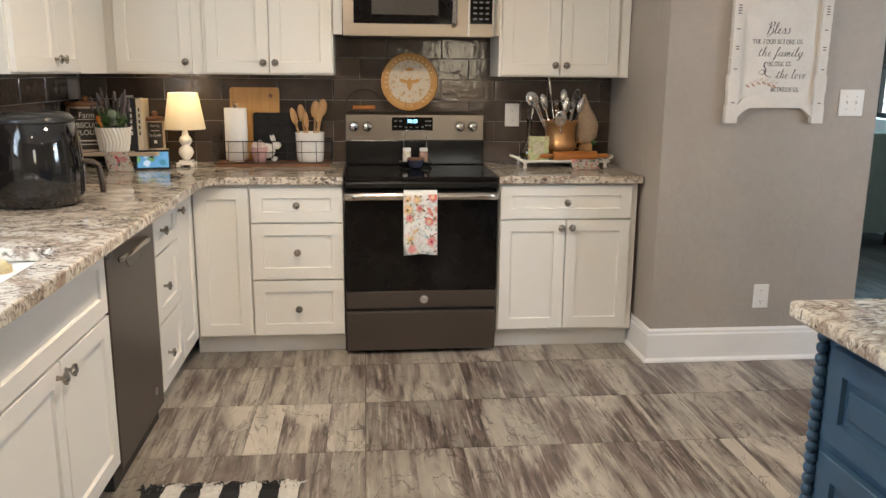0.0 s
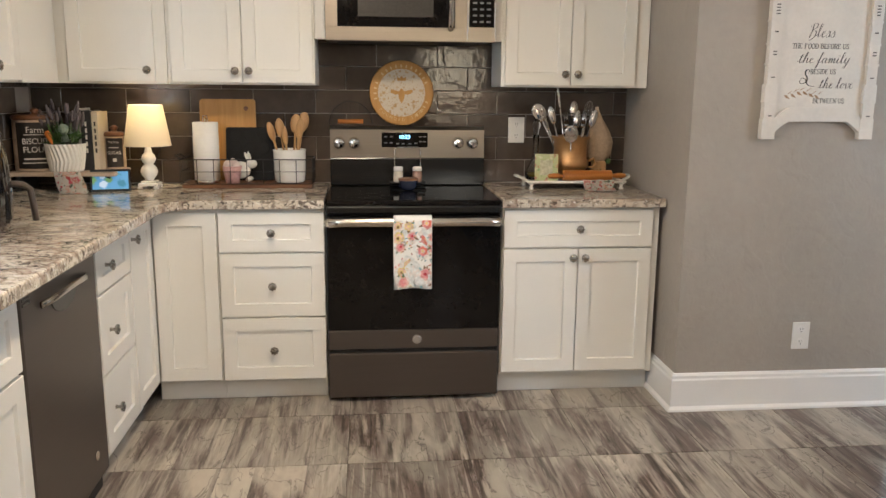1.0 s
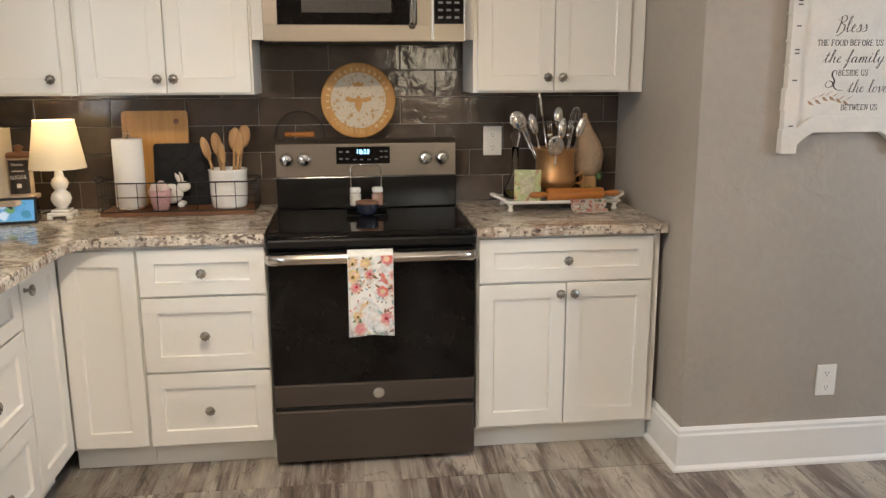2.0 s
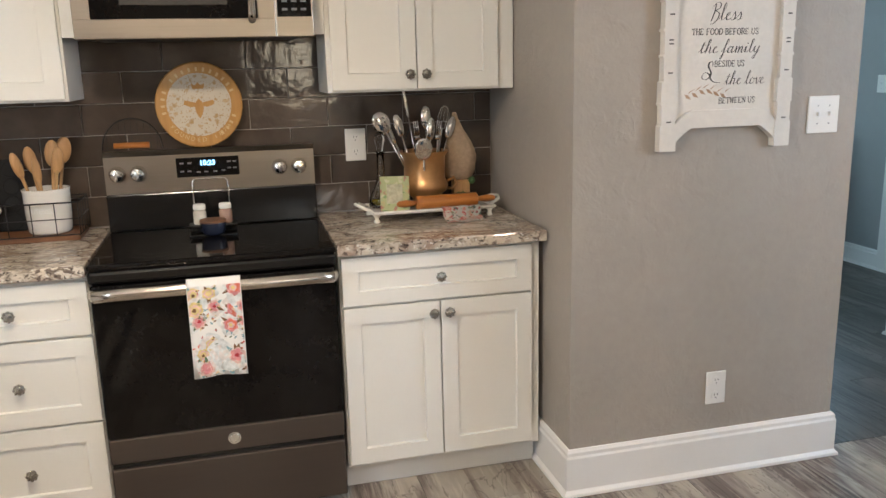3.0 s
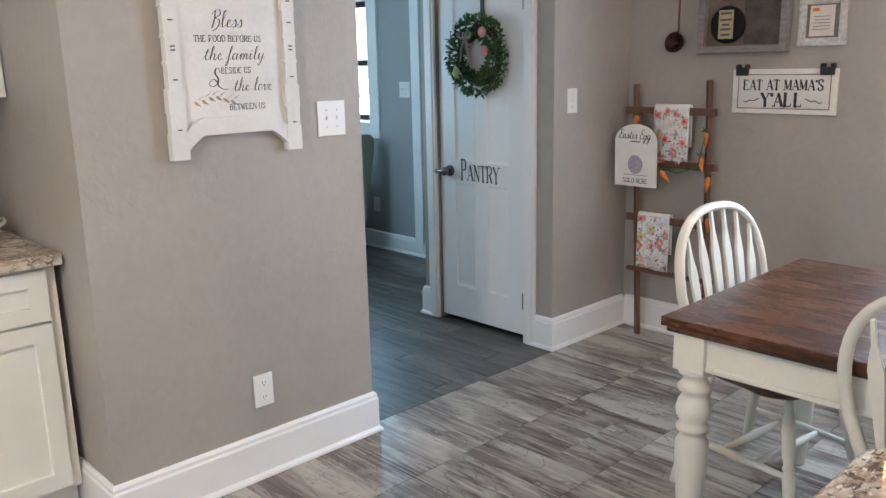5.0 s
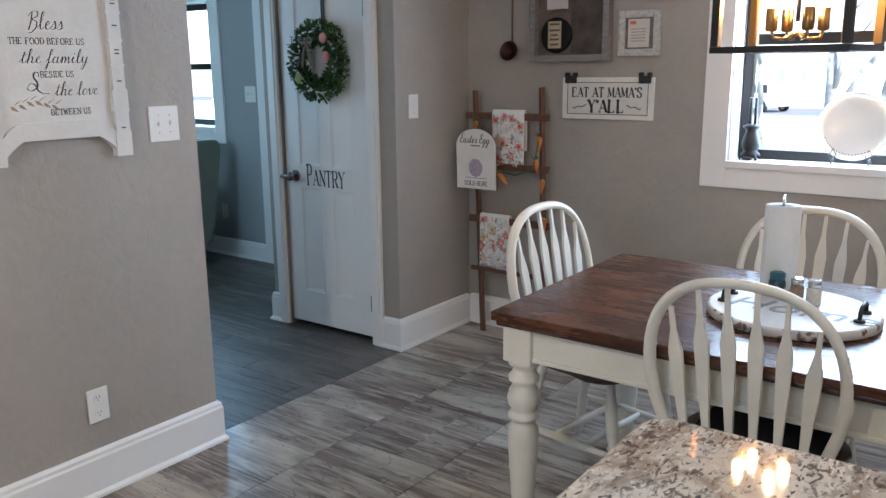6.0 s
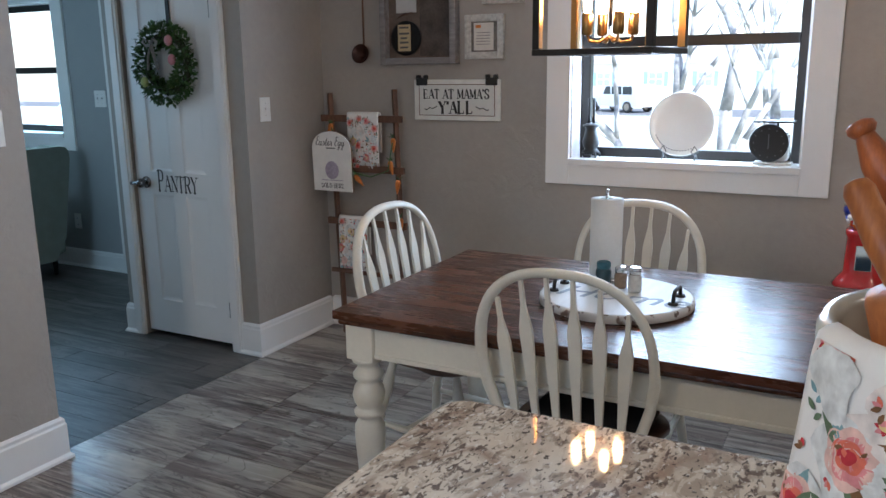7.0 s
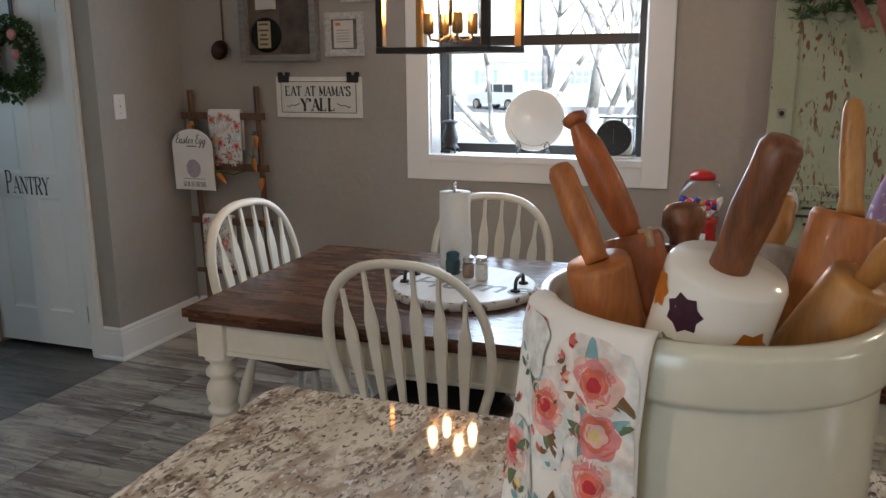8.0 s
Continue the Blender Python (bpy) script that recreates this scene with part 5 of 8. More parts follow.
CLOTH = mat("white_cotton_cloth", (0.80, 0.79, 0.76), 0.9, var=0.05, scale=30, bump=0.2, bscale=900)
INKS = {k: mat(k + "_fabric_print", c, 0.9, var=0.35, scale=70) for k, c in (("wash", (0.78, 0.72, 0.68)), ("mist", (0.73, 0.75, 0.74)), ("blush", (0.74, 0.50, 0.44)), ("pink", (0.70, 0.27, 0.28)), ("coral", (0.70, 0.17, 0.11)), ("red", (0.52, 0.035, 0.05)), ("teal", (0.22, 0.38, 0.42)), ("brown", (0.20, 0.105, 0.045)), ("yellow", (0.72, 0.56, 0.25)), ("green", (0.13, 0.19, 0.11)))}


def floral(surface, w, h, seed, parent, cell=0.052):
    """Printed roses, buds, birds and sprigs scattered over a cloth; surface takes metres across and down to a place on it."""
    r_ = random.Random(seed)
    meshes, level = {}, [0]

    def patch(ink, cx, cy, pts):
        level[0] += 1
        off = 0.0003 + (level[0] % 40) * 0.00003
        pts = [(min(max(cx + x, 0.002), w - 0.002), min(max(cy + y, 0.002), h - 0.002)) for x, y in pts]
        if max(p[0] for p in pts) - min(p[0] for p in pts) < 0.002 or max(p[1] for p in pts) - min(p[1] for p in pts) < 0.002:
            return
        bm = meshes.setdefault(ink, B())
        mx, my = sum(p[0] for p in pts) / len(pts), sum(p[1] for p in pts) / len(pts)
        c, k = bm.verts.new(surface(mx, my, off)), len(pts)
        rings = [[bm.verts.new(surface(mx + (x - mx) * q, my + (y - my) * q, off)) for x, y in pts] for q in ((0.5, 1.0) if k > 20 else (1.0,))]
        for j in range(k):
            bm.faces.new((c, rings[0][j], rings[0][(j + 1) % k]))
            for r0, r1 in zip(rings, rings[1:]):
                bm.faces.new((r0[j], r1[j], r1[(j + 1) % k], r0[(j + 1) % k]))

    def leaf(ink, cx, cy, a, l, wd):
        ca, sa = math.cos(a), math.sin(a)
        patch(ink, cx, cy, [(x * ca - y * sa, x * sa + y * ca) for x, y in ((0, 0), (l * 0.25, wd * 0.8), (l * 0.55, wd), (l * 0.85, wd * 0.45), (l, 0), (l * 0.85, -wd * 0.4), (l * 0.5, -wd * 0.8), (l * 0.2, -wd * 0.6))])

    def rose(cx, cy, r, tones):
        for ink, q in (("mist", 1.7), ("wash", 1.5)):
            ph = r_.uniform(0, 6.28)
            patch(ink, cx + r_.uniform(-0.5, 0.5) * r, cy + r_.uniform(-0.5, 0.5) * r, [(r * q * (0.8 + 0.2 * math.sin(3 * t + ph)) * math.cos(t), r * q * (0.8 + 0.2 * math.cos(2 * t + ph)) * math.sin(t)) for t in [6.2832 * k / 26 for k in range(26)]])
        for k in range(5):
            leaf(r_.choice(("teal", "green", "brown")), cx, cy, r_.uniform(0, 6.28), r * r_.uniform(1.35, 1.7), r * 0.26)
        for ink, q, n in zip(tones, (1.0, 0.76, 0.5, 0.26), (6, 5, 5, 3)):
            ph = r_.uniform(0, 6.28)
            ox, oy = r_.uniform(-0.08, 0.08) * r, r_.uniform(-0.08, 0.08) * r
            patch(ink, cx + ox, cy + oy, [(r * q * (0.80 + 0.2 * abs(math.sin(n * t / 2 + ph))) * math.cos(t), r * q * (0.80 + 0.2 * abs(math.sin(n * t / 2 + ph))) * math.sin(t)) for t in [6.2832 * k / 30 for k in range(30)]])
        for k in range(9):
            a, q = r_.uniform(0, 6.28), r * r_.uniform(0.3, 0.85)
            arc = [a + 0.9 * (j / 6 - 0.5) for j in range(7)]
            patch(r_.choice(tones[:3]), cx, cy, [(q * math.cos(t), q * math.sin(t)) for t in arc] + [(q * (0.86 + 0.12 * abs(j - 3) / 3) * math.cos(arc[j]), q * (0.86 + 0.12 * abs(j - 3) / 3) * math.sin(arc[j])) for j in range(6, -1, -1)])

    for gy in range(int(h / cell) + 1):
        for gx in range(int(w / cell) + 1):
            cx, cy = (gx + r_.uniform(0.2, 0.8)) * cell, (gy + r_.uniform(0.2, 0.8)) * cell
            kind = 0.0 if (gx + gy) % 2 == 0 else r_.uniform(0.4, 1.0)
            if kind < 0.48:
                rose(cx, cy, cell * r_.uniform(0.38, 0.54), r_.choice((("blush", "pink", "coral", "red"), ("pink", "coral", "blush", "yellow"), ("blush", "pink", "pink", "red"), ("yellow", "blush", "yellow", "brown"))))
            elif kind < 0.62:
                a = r_.uniform(0, 6.28)
                leaf("teal", cx, cy, a, cell * 0.62, cell * 0.17)
                leaf("coral", cx, cy, a + 0.5, cell * 0.3, cell * 0.09)
                leaf("brown", cx, cy, a + 3.0, cell * 0.36, cell * 0.06)
            elif kind < 0.92:
                a = r_.uniform(0, 6.28)
                for k in range(6):
                    t = k / 5 * cell * 0.7
                    leaf(r_.choice(("green", "brown", "teal")), cx + t * math.cos(a), cy + t * math.sin(a), a + (0.9 if k % 2 else -0.9), cell * 0.24, cell * 0.06)
            for k in range(3):
                x, y, a = cx + r_.uniform(-0.6, 0.6) * cell, cy + r_.uniform(-0.6, 0.6) * cell, r_.uniform(0, 6.28)
                for q in range(3):
                    leaf(r_.choice(("red", "coral", "yellow", "pink", "brown")), x, y, a + q * 0.8, cell * r_.uniform(0.12, 0.22), cell * 0.05)
    for ink, bm in meshes.items():
        ob = new("fabric_print", bpy.data.meshes.new("fabric_print"))
        bm.to_mesh(ob.data)
        bm.free()
        ob.data.materials.append(INKS[ink])
        ob.parent = parent
        tagged(ob, kind="stuff")


def drape(name, label, m, w, front_l, back_l, material, gap=0.022, folds=0.004, seed=1, category="towel"):
    """A folded cloth hung over a bar at the origin: x across, -y the front."""
    r = random.Random(seed)
    bm = B()
    nu, ph = 14, r.uniform(0, 6)
    prof = [(-gap - 0.004, -front_l), (-gap - 0.003, -front_l * 0.66), (-gap, -front_l * 0.33), (-gap, -0.012), (-gap * 0.7, 0.010), (0, gap * 0.85), (gap * 0.7, 0.010), (gap, -0.012), (gap, -back_l)]
    rows = []
    for y, z in prof:
        row = []
        for i in range(nu + 1):
            u = i / nu - 0.5
            amp = folds * min(1.0, max(0.0, -z / max(front_l, 0.01) * 1.4))
            row.append(bm.verts.new((u * w * (1 + 0.03 * (-z)), y + amp * math.sin(u * 13 + ph) * (1 if y < 0 else -0.5), z + 0.004 * math.sin(u * 5 + ph) * (z < -0.02))))
        rows.append(row)
    for a, b in zip(rows, rows[1:]):
        for i in range(nu):
            f = bm.faces.new((a[i], a[i + 1], b[i + 1], b[i]))
            f.smooth = True
    bmesh.ops.recalc_face_normals(bm, faces=bm.faces)
    bmesh.ops.solidify(bm, geom=bm.faces[:], thickness=0.0035)
    ob = solid(name, bm, material, label, category, m=m)

    def surface(x, d, off):
        z, u = -d, x / w - 0.5
        t = min(1.0, d / front_l)
        y = -gap - 0.003 * max(0.0, (t - 0.33) / 0.33 if t < 0.66 else 1 + (t - 0.66) / 1.0)
        return (u * w * (1 + 0.03 * d), y + folds * min(1.0, t * 1.4) * math.sin(u * 13 + ph) - 0.0008 - off, z + 0.004 * math.sin(u * 5 + ph) * (d > 0.02))
    floral(surface, w, front_l, seed, ob)
    return ob


drape("dish_towel", "white floral dish towel hung over the oven handle", pose(-0.010, RY - 0.046, 0.838), 0.163, 0.30, 0.26, CLOTH, 0.021, 0.003, 3)
bm = B()
for k, (a, b) in enumerate((((-1.60, 4.075), (-1.49, 4.05)),)):
    vs = [[(-1.585, 4.092, 1.0065), (-1.475, 4.092, 1.0065)], [(-1.588, 4.086, 1.003), (-1.470, 4.086, 1.003)], [(-1.575, 4.07, 0.95), (-1.450, 4.07, 0.96)], [(-1.555, 4.05, CT + 0.003), (-1.435, 4.055, CT + 0.004)], [(-1.55, 4.02, CT + 0.002), (-1.438, 4.03, CT + 0.002)]]
    rows = [[bm.verts.new(Vector(p).lerp(Vector(q), i / 8) + Vector((0, 0.004 * math.sin(i * 1.3 + j), 0))) for i in range(9)] for j, (p, q) in enumerate(vs)]
    for r0, r1 in zip(rows, rows[1:]):
        for i in range(8):
            bm.faces.new((r0[i], r0[i + 1], r1[i + 1], r1[i])).smooth = True
    bmesh.ops.solidify(bm, geom=bm.faces[:], thickness=0.003)
solid("tea_towel", bm, FLORAL, "folded floral towel draped from the riser shelf", "towel")

# air fryer
AF = thing("air_fryer", "glossy black air fryer with a grey lid rim", "air fryer", pose(-1.515, 3.03, CT, 0, 0, 25))
GLOSSBLACK = mat("gloss_black_plastic", (0.010, 0.010, 0.011), 0.08, var=0.2, coat=0.6)
bm = B()
lathe(bm, [(0.13, 0.0005), (0.158, 0.01), (0.172, 0.05), (0.175, 0.14), (0.168, 0.24), (0.155, 0.305), (0.12, 0.335), (0.06, 0.343), (0.0, 0.344)], None, 36, (1.0, 1.08))
part("body", bm, GLOSSBLACK, AF)
bm = B()
lathe(bm, [(0.154, 0.308), (0.159, 0.316), (0.132, 0.342), (0.128, 0.339)], None, 36, (1.0, 1.08))
part("lid_rim", bm, mat("dark_plastic_rim", (0.03, 0.03, 0.032), 0.25), AF)
bm = B()
tube(bm, [(0.165, 0, 0.155), (0.205, 0, 0.15), (0.225, 0, 0.135), (0.232, 0, 0.08), (0.236, 0, 0.03)], 0.014, 10, flat=(0.020, 0.011))
part("handle", bm, SLATE, AF, "grey and black basket handle", True)
part("basket_seam", boxed(0.10, 0.162, -0.10, 0.10, 0.03, 0.15, bevel=0.02), GLOSSBLACK, AF)

# wire basket tray with its load
BX0, BX1, BY0, BY1 = -1.065, -0.462, 4.225, 4.415
bk = thing("wire_basket", "black wire counter basket with a brown wooden base", "basket")
part("base", boxed(BX0, BX1, BY0, BY1, CT + 0.0005, CT + 0.020, bevel=0.003), BROWNWOOD, bk)
bm = B()
loop = [(BX0 - 0.004, BY0 - 0.004), (BX1 + 0.004, BY0 - 0.004), (BX1 + 0.004, BY1 + 0.004), (BX0 - 0.004, BY1 + 0.004)]
for z, r in ((CT + 0.021, 0.002), (CT + 0.078, 0.0018), (CT + 0.135, 0.003)):
    for a, b in zip(loop, loop[1:] + loop[:1]):
        rod(bm, (*a, z), (*b, z), r, n=6)
for i in range(9):
    x = BX0 - 0.004 + (BX1 - BX0 + 0.008) * i / 8
    for y in (BY0 - 0.004, BY1 + 0.004):
        rod(bm, (x, y, CT + 0.02), (x, y, CT + 0.135), 0.0018, n=6)
for j in range(1, 4):
    y = BY0 + (BY1 - BY0) * j / 4
    for x in (BX0 - 0.004, BX1 + 0.004):
        rod(bm, (x, y, CT + 0.02), (x, y, CT + 0.135), 0.0018, n=6)
part("wire_frame", bm, WIRE, bk, "black wire sides")
bm = B()
ym = (BY0 + BY1) / 2
tube(bm, [(BX0 - 0.004, ym - 0.05, CT + 0.13), (BX0 - 0.035, ym - 0.05, CT + 0.15), (BX0 - 0.035, ym + 0.05, CT + 0.15), (BX0 - 0.004, ym + 0.05, CT + 0.13)], 0.004, 8)
part("handle", bm, WIRE, bk)
ZB = CT + 0.0205


def paper_roll(label, x, y, z, r, h, finial=0.03, loose=False):
    t = thing("paper_towel_holder", label, "paper towel holder", pose(x, y, z))
    bm = B()
    lathe(bm, [(r * 0.98, 0.0), (r * 1.0, 0.012), (0.006, 0.0125), (0.005, h + finial * 0.6)], None, 24)
    part("stand", bm, CHROME, t)
    bm = B()
    lathe(bm, [(0.02, h), (0.02, 0.014), (r, 0.014), (r * 1.003, h * 0.5), (r, h), (0.02, h)], None, 32)
    if loose:
        pts = [(r * math.cos(a), r * math.sin(a)) for a in (radians(-75), radians(-50))] + [(r * 1.12, -r * 0.62)]
        for (xa, ya), (xb, yb) in zip(pts, pts[1:]):
            vs = [bm.verts.new((xa * 1.01, ya * 1.01, 0.016)), bm.verts.new((xb * 1.01, yb * 1.01, 0.016)), bm.verts.new((xb * 1.01, yb * 1.01, h - 0.006)), bm.verts.new((xa * 1.01, ya * 1.01, h - 0.006))]
            bm.faces.new(vs)
    part("roll", bm, PAPER, t, "white paper roll")
    bm = B()
    tube(bm, [(-0.012, 0, h + 0.004), (-0.009, 0, h + finial), (0.009, 0, h + finial), (0.012, 0, h + 0.004)], 0.0025, 6)
    part("top_loop", bm, CHROME, t)
    return t


paper_roll("white paper towel roll standing in the wire basket", -0.960, 4.30, ZB, 0.059, 0.285)
bm = B()
prism(bm, corner_arc(-0.118, 0.015, 0.015, 180, 270) + corner_arc(0.118, 0.015, 0.015, 270, 360) + corner_arc(0.118, 0.375, 0.015, 0, 90) + corner_arc(-0.118, 0.375, 0.015, 90, 180), pose(-0.872, 4.402, ZB + 0.001, 85, 0, 0), 0.016)
cb = solid("cutting_board", bm, HONEY, "honey bamboo cutting board leaning on the backsplash", "cutting board")
bm = B()
lathe(bm, [(0.011, 0), (0.011, 0.0012)], pose(-0.785, 4.4168, 1.282, 85, 0, 0), 16)
part("brand_mark", bm, BROWNWOOD, cb)
muf = thing("muffin_tin", "dark nonstick muffin tin standing on edge", "muffin tin", pose(-0.768, 4.37, ZB, -8, 0, 0))
DARKTIN = mat("dark_nonstick", (0.010, 0.0095, 0.0095), 0.5, 0.0, spec=0.2, var=0.2)
bm = B()
prism(bm, corner_arc(-0.10, 0.015, 0.014, 180, 270) + corner_arc(0.10, 0.015, 0.014, 270, 360) + corner_arc(0.10, 0.245, 0.014, 0, 90) + corner_arc(-0.10, 0.245, 0.014, 90, 180), pose(0, 0, 0, 90, 0, 0), 0.004)
part("plate", bm, DARKTIN, muf)
for i in range(3):
    for j in range(4):
        bm = B()
        lathe(bm, [(0.029, -0.001), (0.030, 0.002), (0.026, 0.002), (0.021, -0.012), (0.001, -0.012)], pose(-0.068 + i * 0.068, -0.004, 0.037 + j * 0.062, 90, 0, 0), 18)
        part("cup", bm, DARKTIN, muf)

# bunny figurine: one plain mesh
bm = B()
ball(bm, (0, 0, 0.055), 0.042, (1.15, 0.8, 1.0), 18, 12)
ball(bm, (0.052, -0.004, 0.085), 0.024, (1.15, 0.85, 0.95), 14, 10)
for s in (-1, 1):
    lathe(bm, [(0.003, 0), (0.008, 0.015), (0.008, 0.032), (0.002, 0.045)], along((0.042 + s * 0.004, s * 0.010 - 0.002, 0.10), (0.026 + s * 0.006, s * 0.016, 0.15)), 10)
for x in (-0.035, 0.04):
    for y in (-0.022, 0.02):
        ball(bm, (x, y, 0.012), 0.013, (1.3, 1, 0.9), 10, 6)
ball(bm, (-0.052, 0, 0.06), 0.013)
solid("bunny_figurine", bm, WHITECER, "white ceramic bunny figurine in the wire basket", "figurine", m=pose(-0.808, 4.338, ZB), smooth=True)
eggb = thing("egg_basket", "small pink basket of pastel eggs beside the bunny", "basket", pose(-0.838, 4.268, ZB))
bm = B()
lathe(bm, [(0.032, 0.0005), (0.039, 0.04), (0.046, 0.082), (0.043, 0.082), (0.036, 0.04), (0.029, 0.006)], None, 18)
part("basket_body", bm, mat("worn_pink_wicker", (0.55, 0.33, 0.32), 0.7, var=0.35, scale=60, bump=0.5, bscale=160), eggb, "woven pink basket body")
PASTEL = mat("pale_egg_shell", (0.72, 0.60, 0.56), 0.5, var=0.1)
for x, y, z in ((-0.020, 0.0, 0.084), (0.019, -0.008, 0.082), (0.002, 0.016, 0.092)):
    bm = B()
    ball(bm, (x, y, z), 0.021, (1, 1, 1.2))
    part("egg", bm, PASTEL, eggb, smooth=True)

ucr = thing("utensil_crock", "cream ceramic crock of wooden spoons", "crock", pose(-0.572, 4.315, ZB))
bm = B()
lathe(bm, [(0.066, 0.0), (0.072, 0.008), (0.076, 0.06), (0.078, 0.148), (0.080, 0.158), (0.074, 0.158), (0.070, 0.06), (0.064, 0.012), (0.0, 0.012)], None, 30)
part("pot", bm, WHITECER, ucr, "cream glazed pot with raised lettering")
lettering("UTENSILS", 0.026, pose(0, -0.0775, 0.085) @ FACE_S, TRIM, ucr, width=0.72)
for i, (x, y, tx, h, bw) in enumerate(((-0.04, 0.0, -0.075, 0.27, 0.018), (-0.02, 0.02, -0.04, 0.285, 0.022), (0.0, -0.01, -0.015, 0.25, 0.014), (0.02, 0.01, 0.03, 0.305, 0.026), (0.035, 0.02, 0.062, 0.315, 0.027), (0.03, -0.02, 0.05, 0.285, 0.02))):
    sp = thing("wooden_spoon", "wooden cooking spoon standing in the crock", "spoon", pose(-0.572, 4.315, ZB), "wooden spoons")
    a, b = Vector((x * 0.6, y, 0.02)), Vector((tx, y * 1.4, h - 0.06))
    bm = B()
    rod(bm, a, b, 0.005, 0.006, 8)
    part("shaft", bm, PALEWOOD, sp)
    bm = B()
    bmesh.ops.create_uvsphere(bm, u_segments=12, v_segments=8, radius=1, matrix=upright(b, b + (b - a)) @ Matrix.Translation((0, 0, 0.032)) @ Matrix.Diagonal((bw, 0.008, 0.048, 1)))
    part("bowl", bm, PALEWOOD, sp, smooth=True)

# round bee board on the range back
bee = thing("round_board", "round wooden board with a bee print on the range", "sign", pose(-0.028, 4.395, 1.205, -5, 0, 0))
bm = B()
lathe(bm, [(0.152, 0), (0.157, 0.003), (0.157, 0.013), (0.152, 0.016)], pose(0, 0.0, 0.157, 90, 0, 0), 48)
part("board", bm, HONEY, bee)
DISTRESS = blotch("distressed_white_print", (0.58, 0.52, 0.42), [(45, 0.45, [(0.42, 0.27, 0.12), (0.50, 0.36, 0.2)]), (120, 0.3, [(0.40, 0.25, 0.10)])], 0.6, 0.1)
bm = B()
lathe(bm, [(0.116, 0), (0.116, 0.0008)], pose(0, -0.0162, 0.157, 90, 0, 0), 44)
part("print_disc", bm, DISTRESS, bee, "worn white printed disc")
bm = B()
prism(bm, [(0.0, -0.045), (0.013, -0.02), (0.016, 0.0), (0.010, 0.018), (0.0, 0.03), (-0.010, 0.018), (-0.016, 0.0), (-0.013, -0.02)], pose(0, -0.0171, 0.150, 90, 0, 90 - 90), 0.0006)
for s in (-1, 1):
    prism(bm, [(s * 0.010, 0.012), (s * 0.052, 0.022), (s * 0.055, 0.006), (s * 0.03, -0.004), (s * 0.010, 0.0)], pose(0, -0.0171, 0.152, 90, 0, 0), 0.0006)
prism(bm, [(-0.02, 0.0), (0.02, 0.0), (0.024, 0.02), (0.01, 0.012), (0, 0.024), (-0.01, 0.012), (-0.024, 0.02)], pose(0, -0.0171, 0.215, 90, 0, 0), 0.0006)
part("bee_print", bm, HONEY, bee)
GOLDPRINT = mat("cream_edge_print", (0.62, 0.45, 0.22), 0.5, var=0.05)
for i in range(30):
    a = radians(200 + i * 340 / 30)
    if 4 <= i <= 12 or i in (17, 29):
        continue
    ob = part("print_mark", boxed(-0.004, 0.004, -0.0172, -0.0163, 0.122, 0.137), GOLDPRINT, bee)
    ob.data.transform(Matrix.Translation((0, 0, 0.157)) @ pose(0, 0, 0, 0, math.degrees(a) - 90, 0))
for i, ch in enumerate("FOUNDED 1874"):
    a = radians(-52 + i * 9.4)
    lettering(ch, 0.022, Matrix.Translation((0, -0.0166, 0.157)) @ pose(0, 0, 0, 0, -math.degrees(a), 0) @ Matrix.Translation((0, 0, -0.130)) @ FACE_S, GOLDPRINT, bee)
grid = thing("splatter_screen", "round wire splatter screen with a wooden handle behind the range", "splatter screen", pose(-0.279, 4.418, 1.206, -3, 0, 0))
bm = B()
tube(bm, [(0.106 * math.cos(radians(a)), -0.004, 0.002 + 0.112 * math.sin(radians(a))) for a in range(0, 181, 10)], 0.0028, 8)
part("rim", bm, WIRE, grid, "dark wire rim")
for k in range(-4, 5):
    bm = B()
    x = k * 0.022
    rod(bm, (x, -0.003, 0.002), (x, -0.003, 0.110 * math.sqrt(1 - (x / 0.106) ** 2)), 0.0007, n=4)
    part("wire", bm, WIRE, grid)
bm = B()
rod(bm, (-0.062, -0.03, 0.016), (0.062, -0.03, 0.016), 0.011, n=14)
part("handle", bm, ORANGEWOOD, grid, "orange wooden handle")

# spice caddy on the cooktop
sc = thing("spice_caddy", "black spice caddy with two shakers and a lidded bowl", "caddy", pose(-0.008, 4.18, 0.9148))
bm = B()
tube(bm, [(-0.082, 0.02, 0.002), (0.082, 0.02, 0.002), (0.082, -0.055, 0.002), (-0.082, -0.055, 0.002)], 0.003, 8, closed=True)
box(bm, -0.085, 0.085, -0.012, 0.06, 0.028, 0.032, 0.002)
for x in (-0.08, 0.08):
    rod(bm, (x, 0.02, 0.002), (x, 0.03, 0.03), 0.003, n=6)
part("rack", bm, WIRE, sc)
bm = B()
tube(bm, [(-0.065, 0.03, 0.03), (-0.06, 0.03, 0.185), (-0.05, 0.03, 0.195), (0.05, 0.03, 0.195), (0.06, 0.03, 0.185), (0.065, 0.03, 0.03)], 0.003, 8)
part("handle", bm, CHROME, sc)
for x, c in ((-0.045, (0.62, 0.58, 0.50)), (0.045, (0.36, 0.22, 0.16))):
    bm = B()
    lathe(bm, [(0.022, 0.0325), (0.023, 0.036), (0.023, 0.075), (0.018, 0.085)], Matrix.Translation((x, 0.022, 0)), 18)
    j = part("shaker", bm, mat("spice_filling", c, 0.25, var=0.2, scale=60), sc)
    bm = B()
    lathe(bm, [(0.021, 0.085), (0.022, 0.088), (0.022, 0.100), (0.019, 0.104)], Matrix.Translation((x, 0.022, 0)), 18)
    part("lid", bm, WHITEPLASTIC, j, "white screw lid")
bm = B()
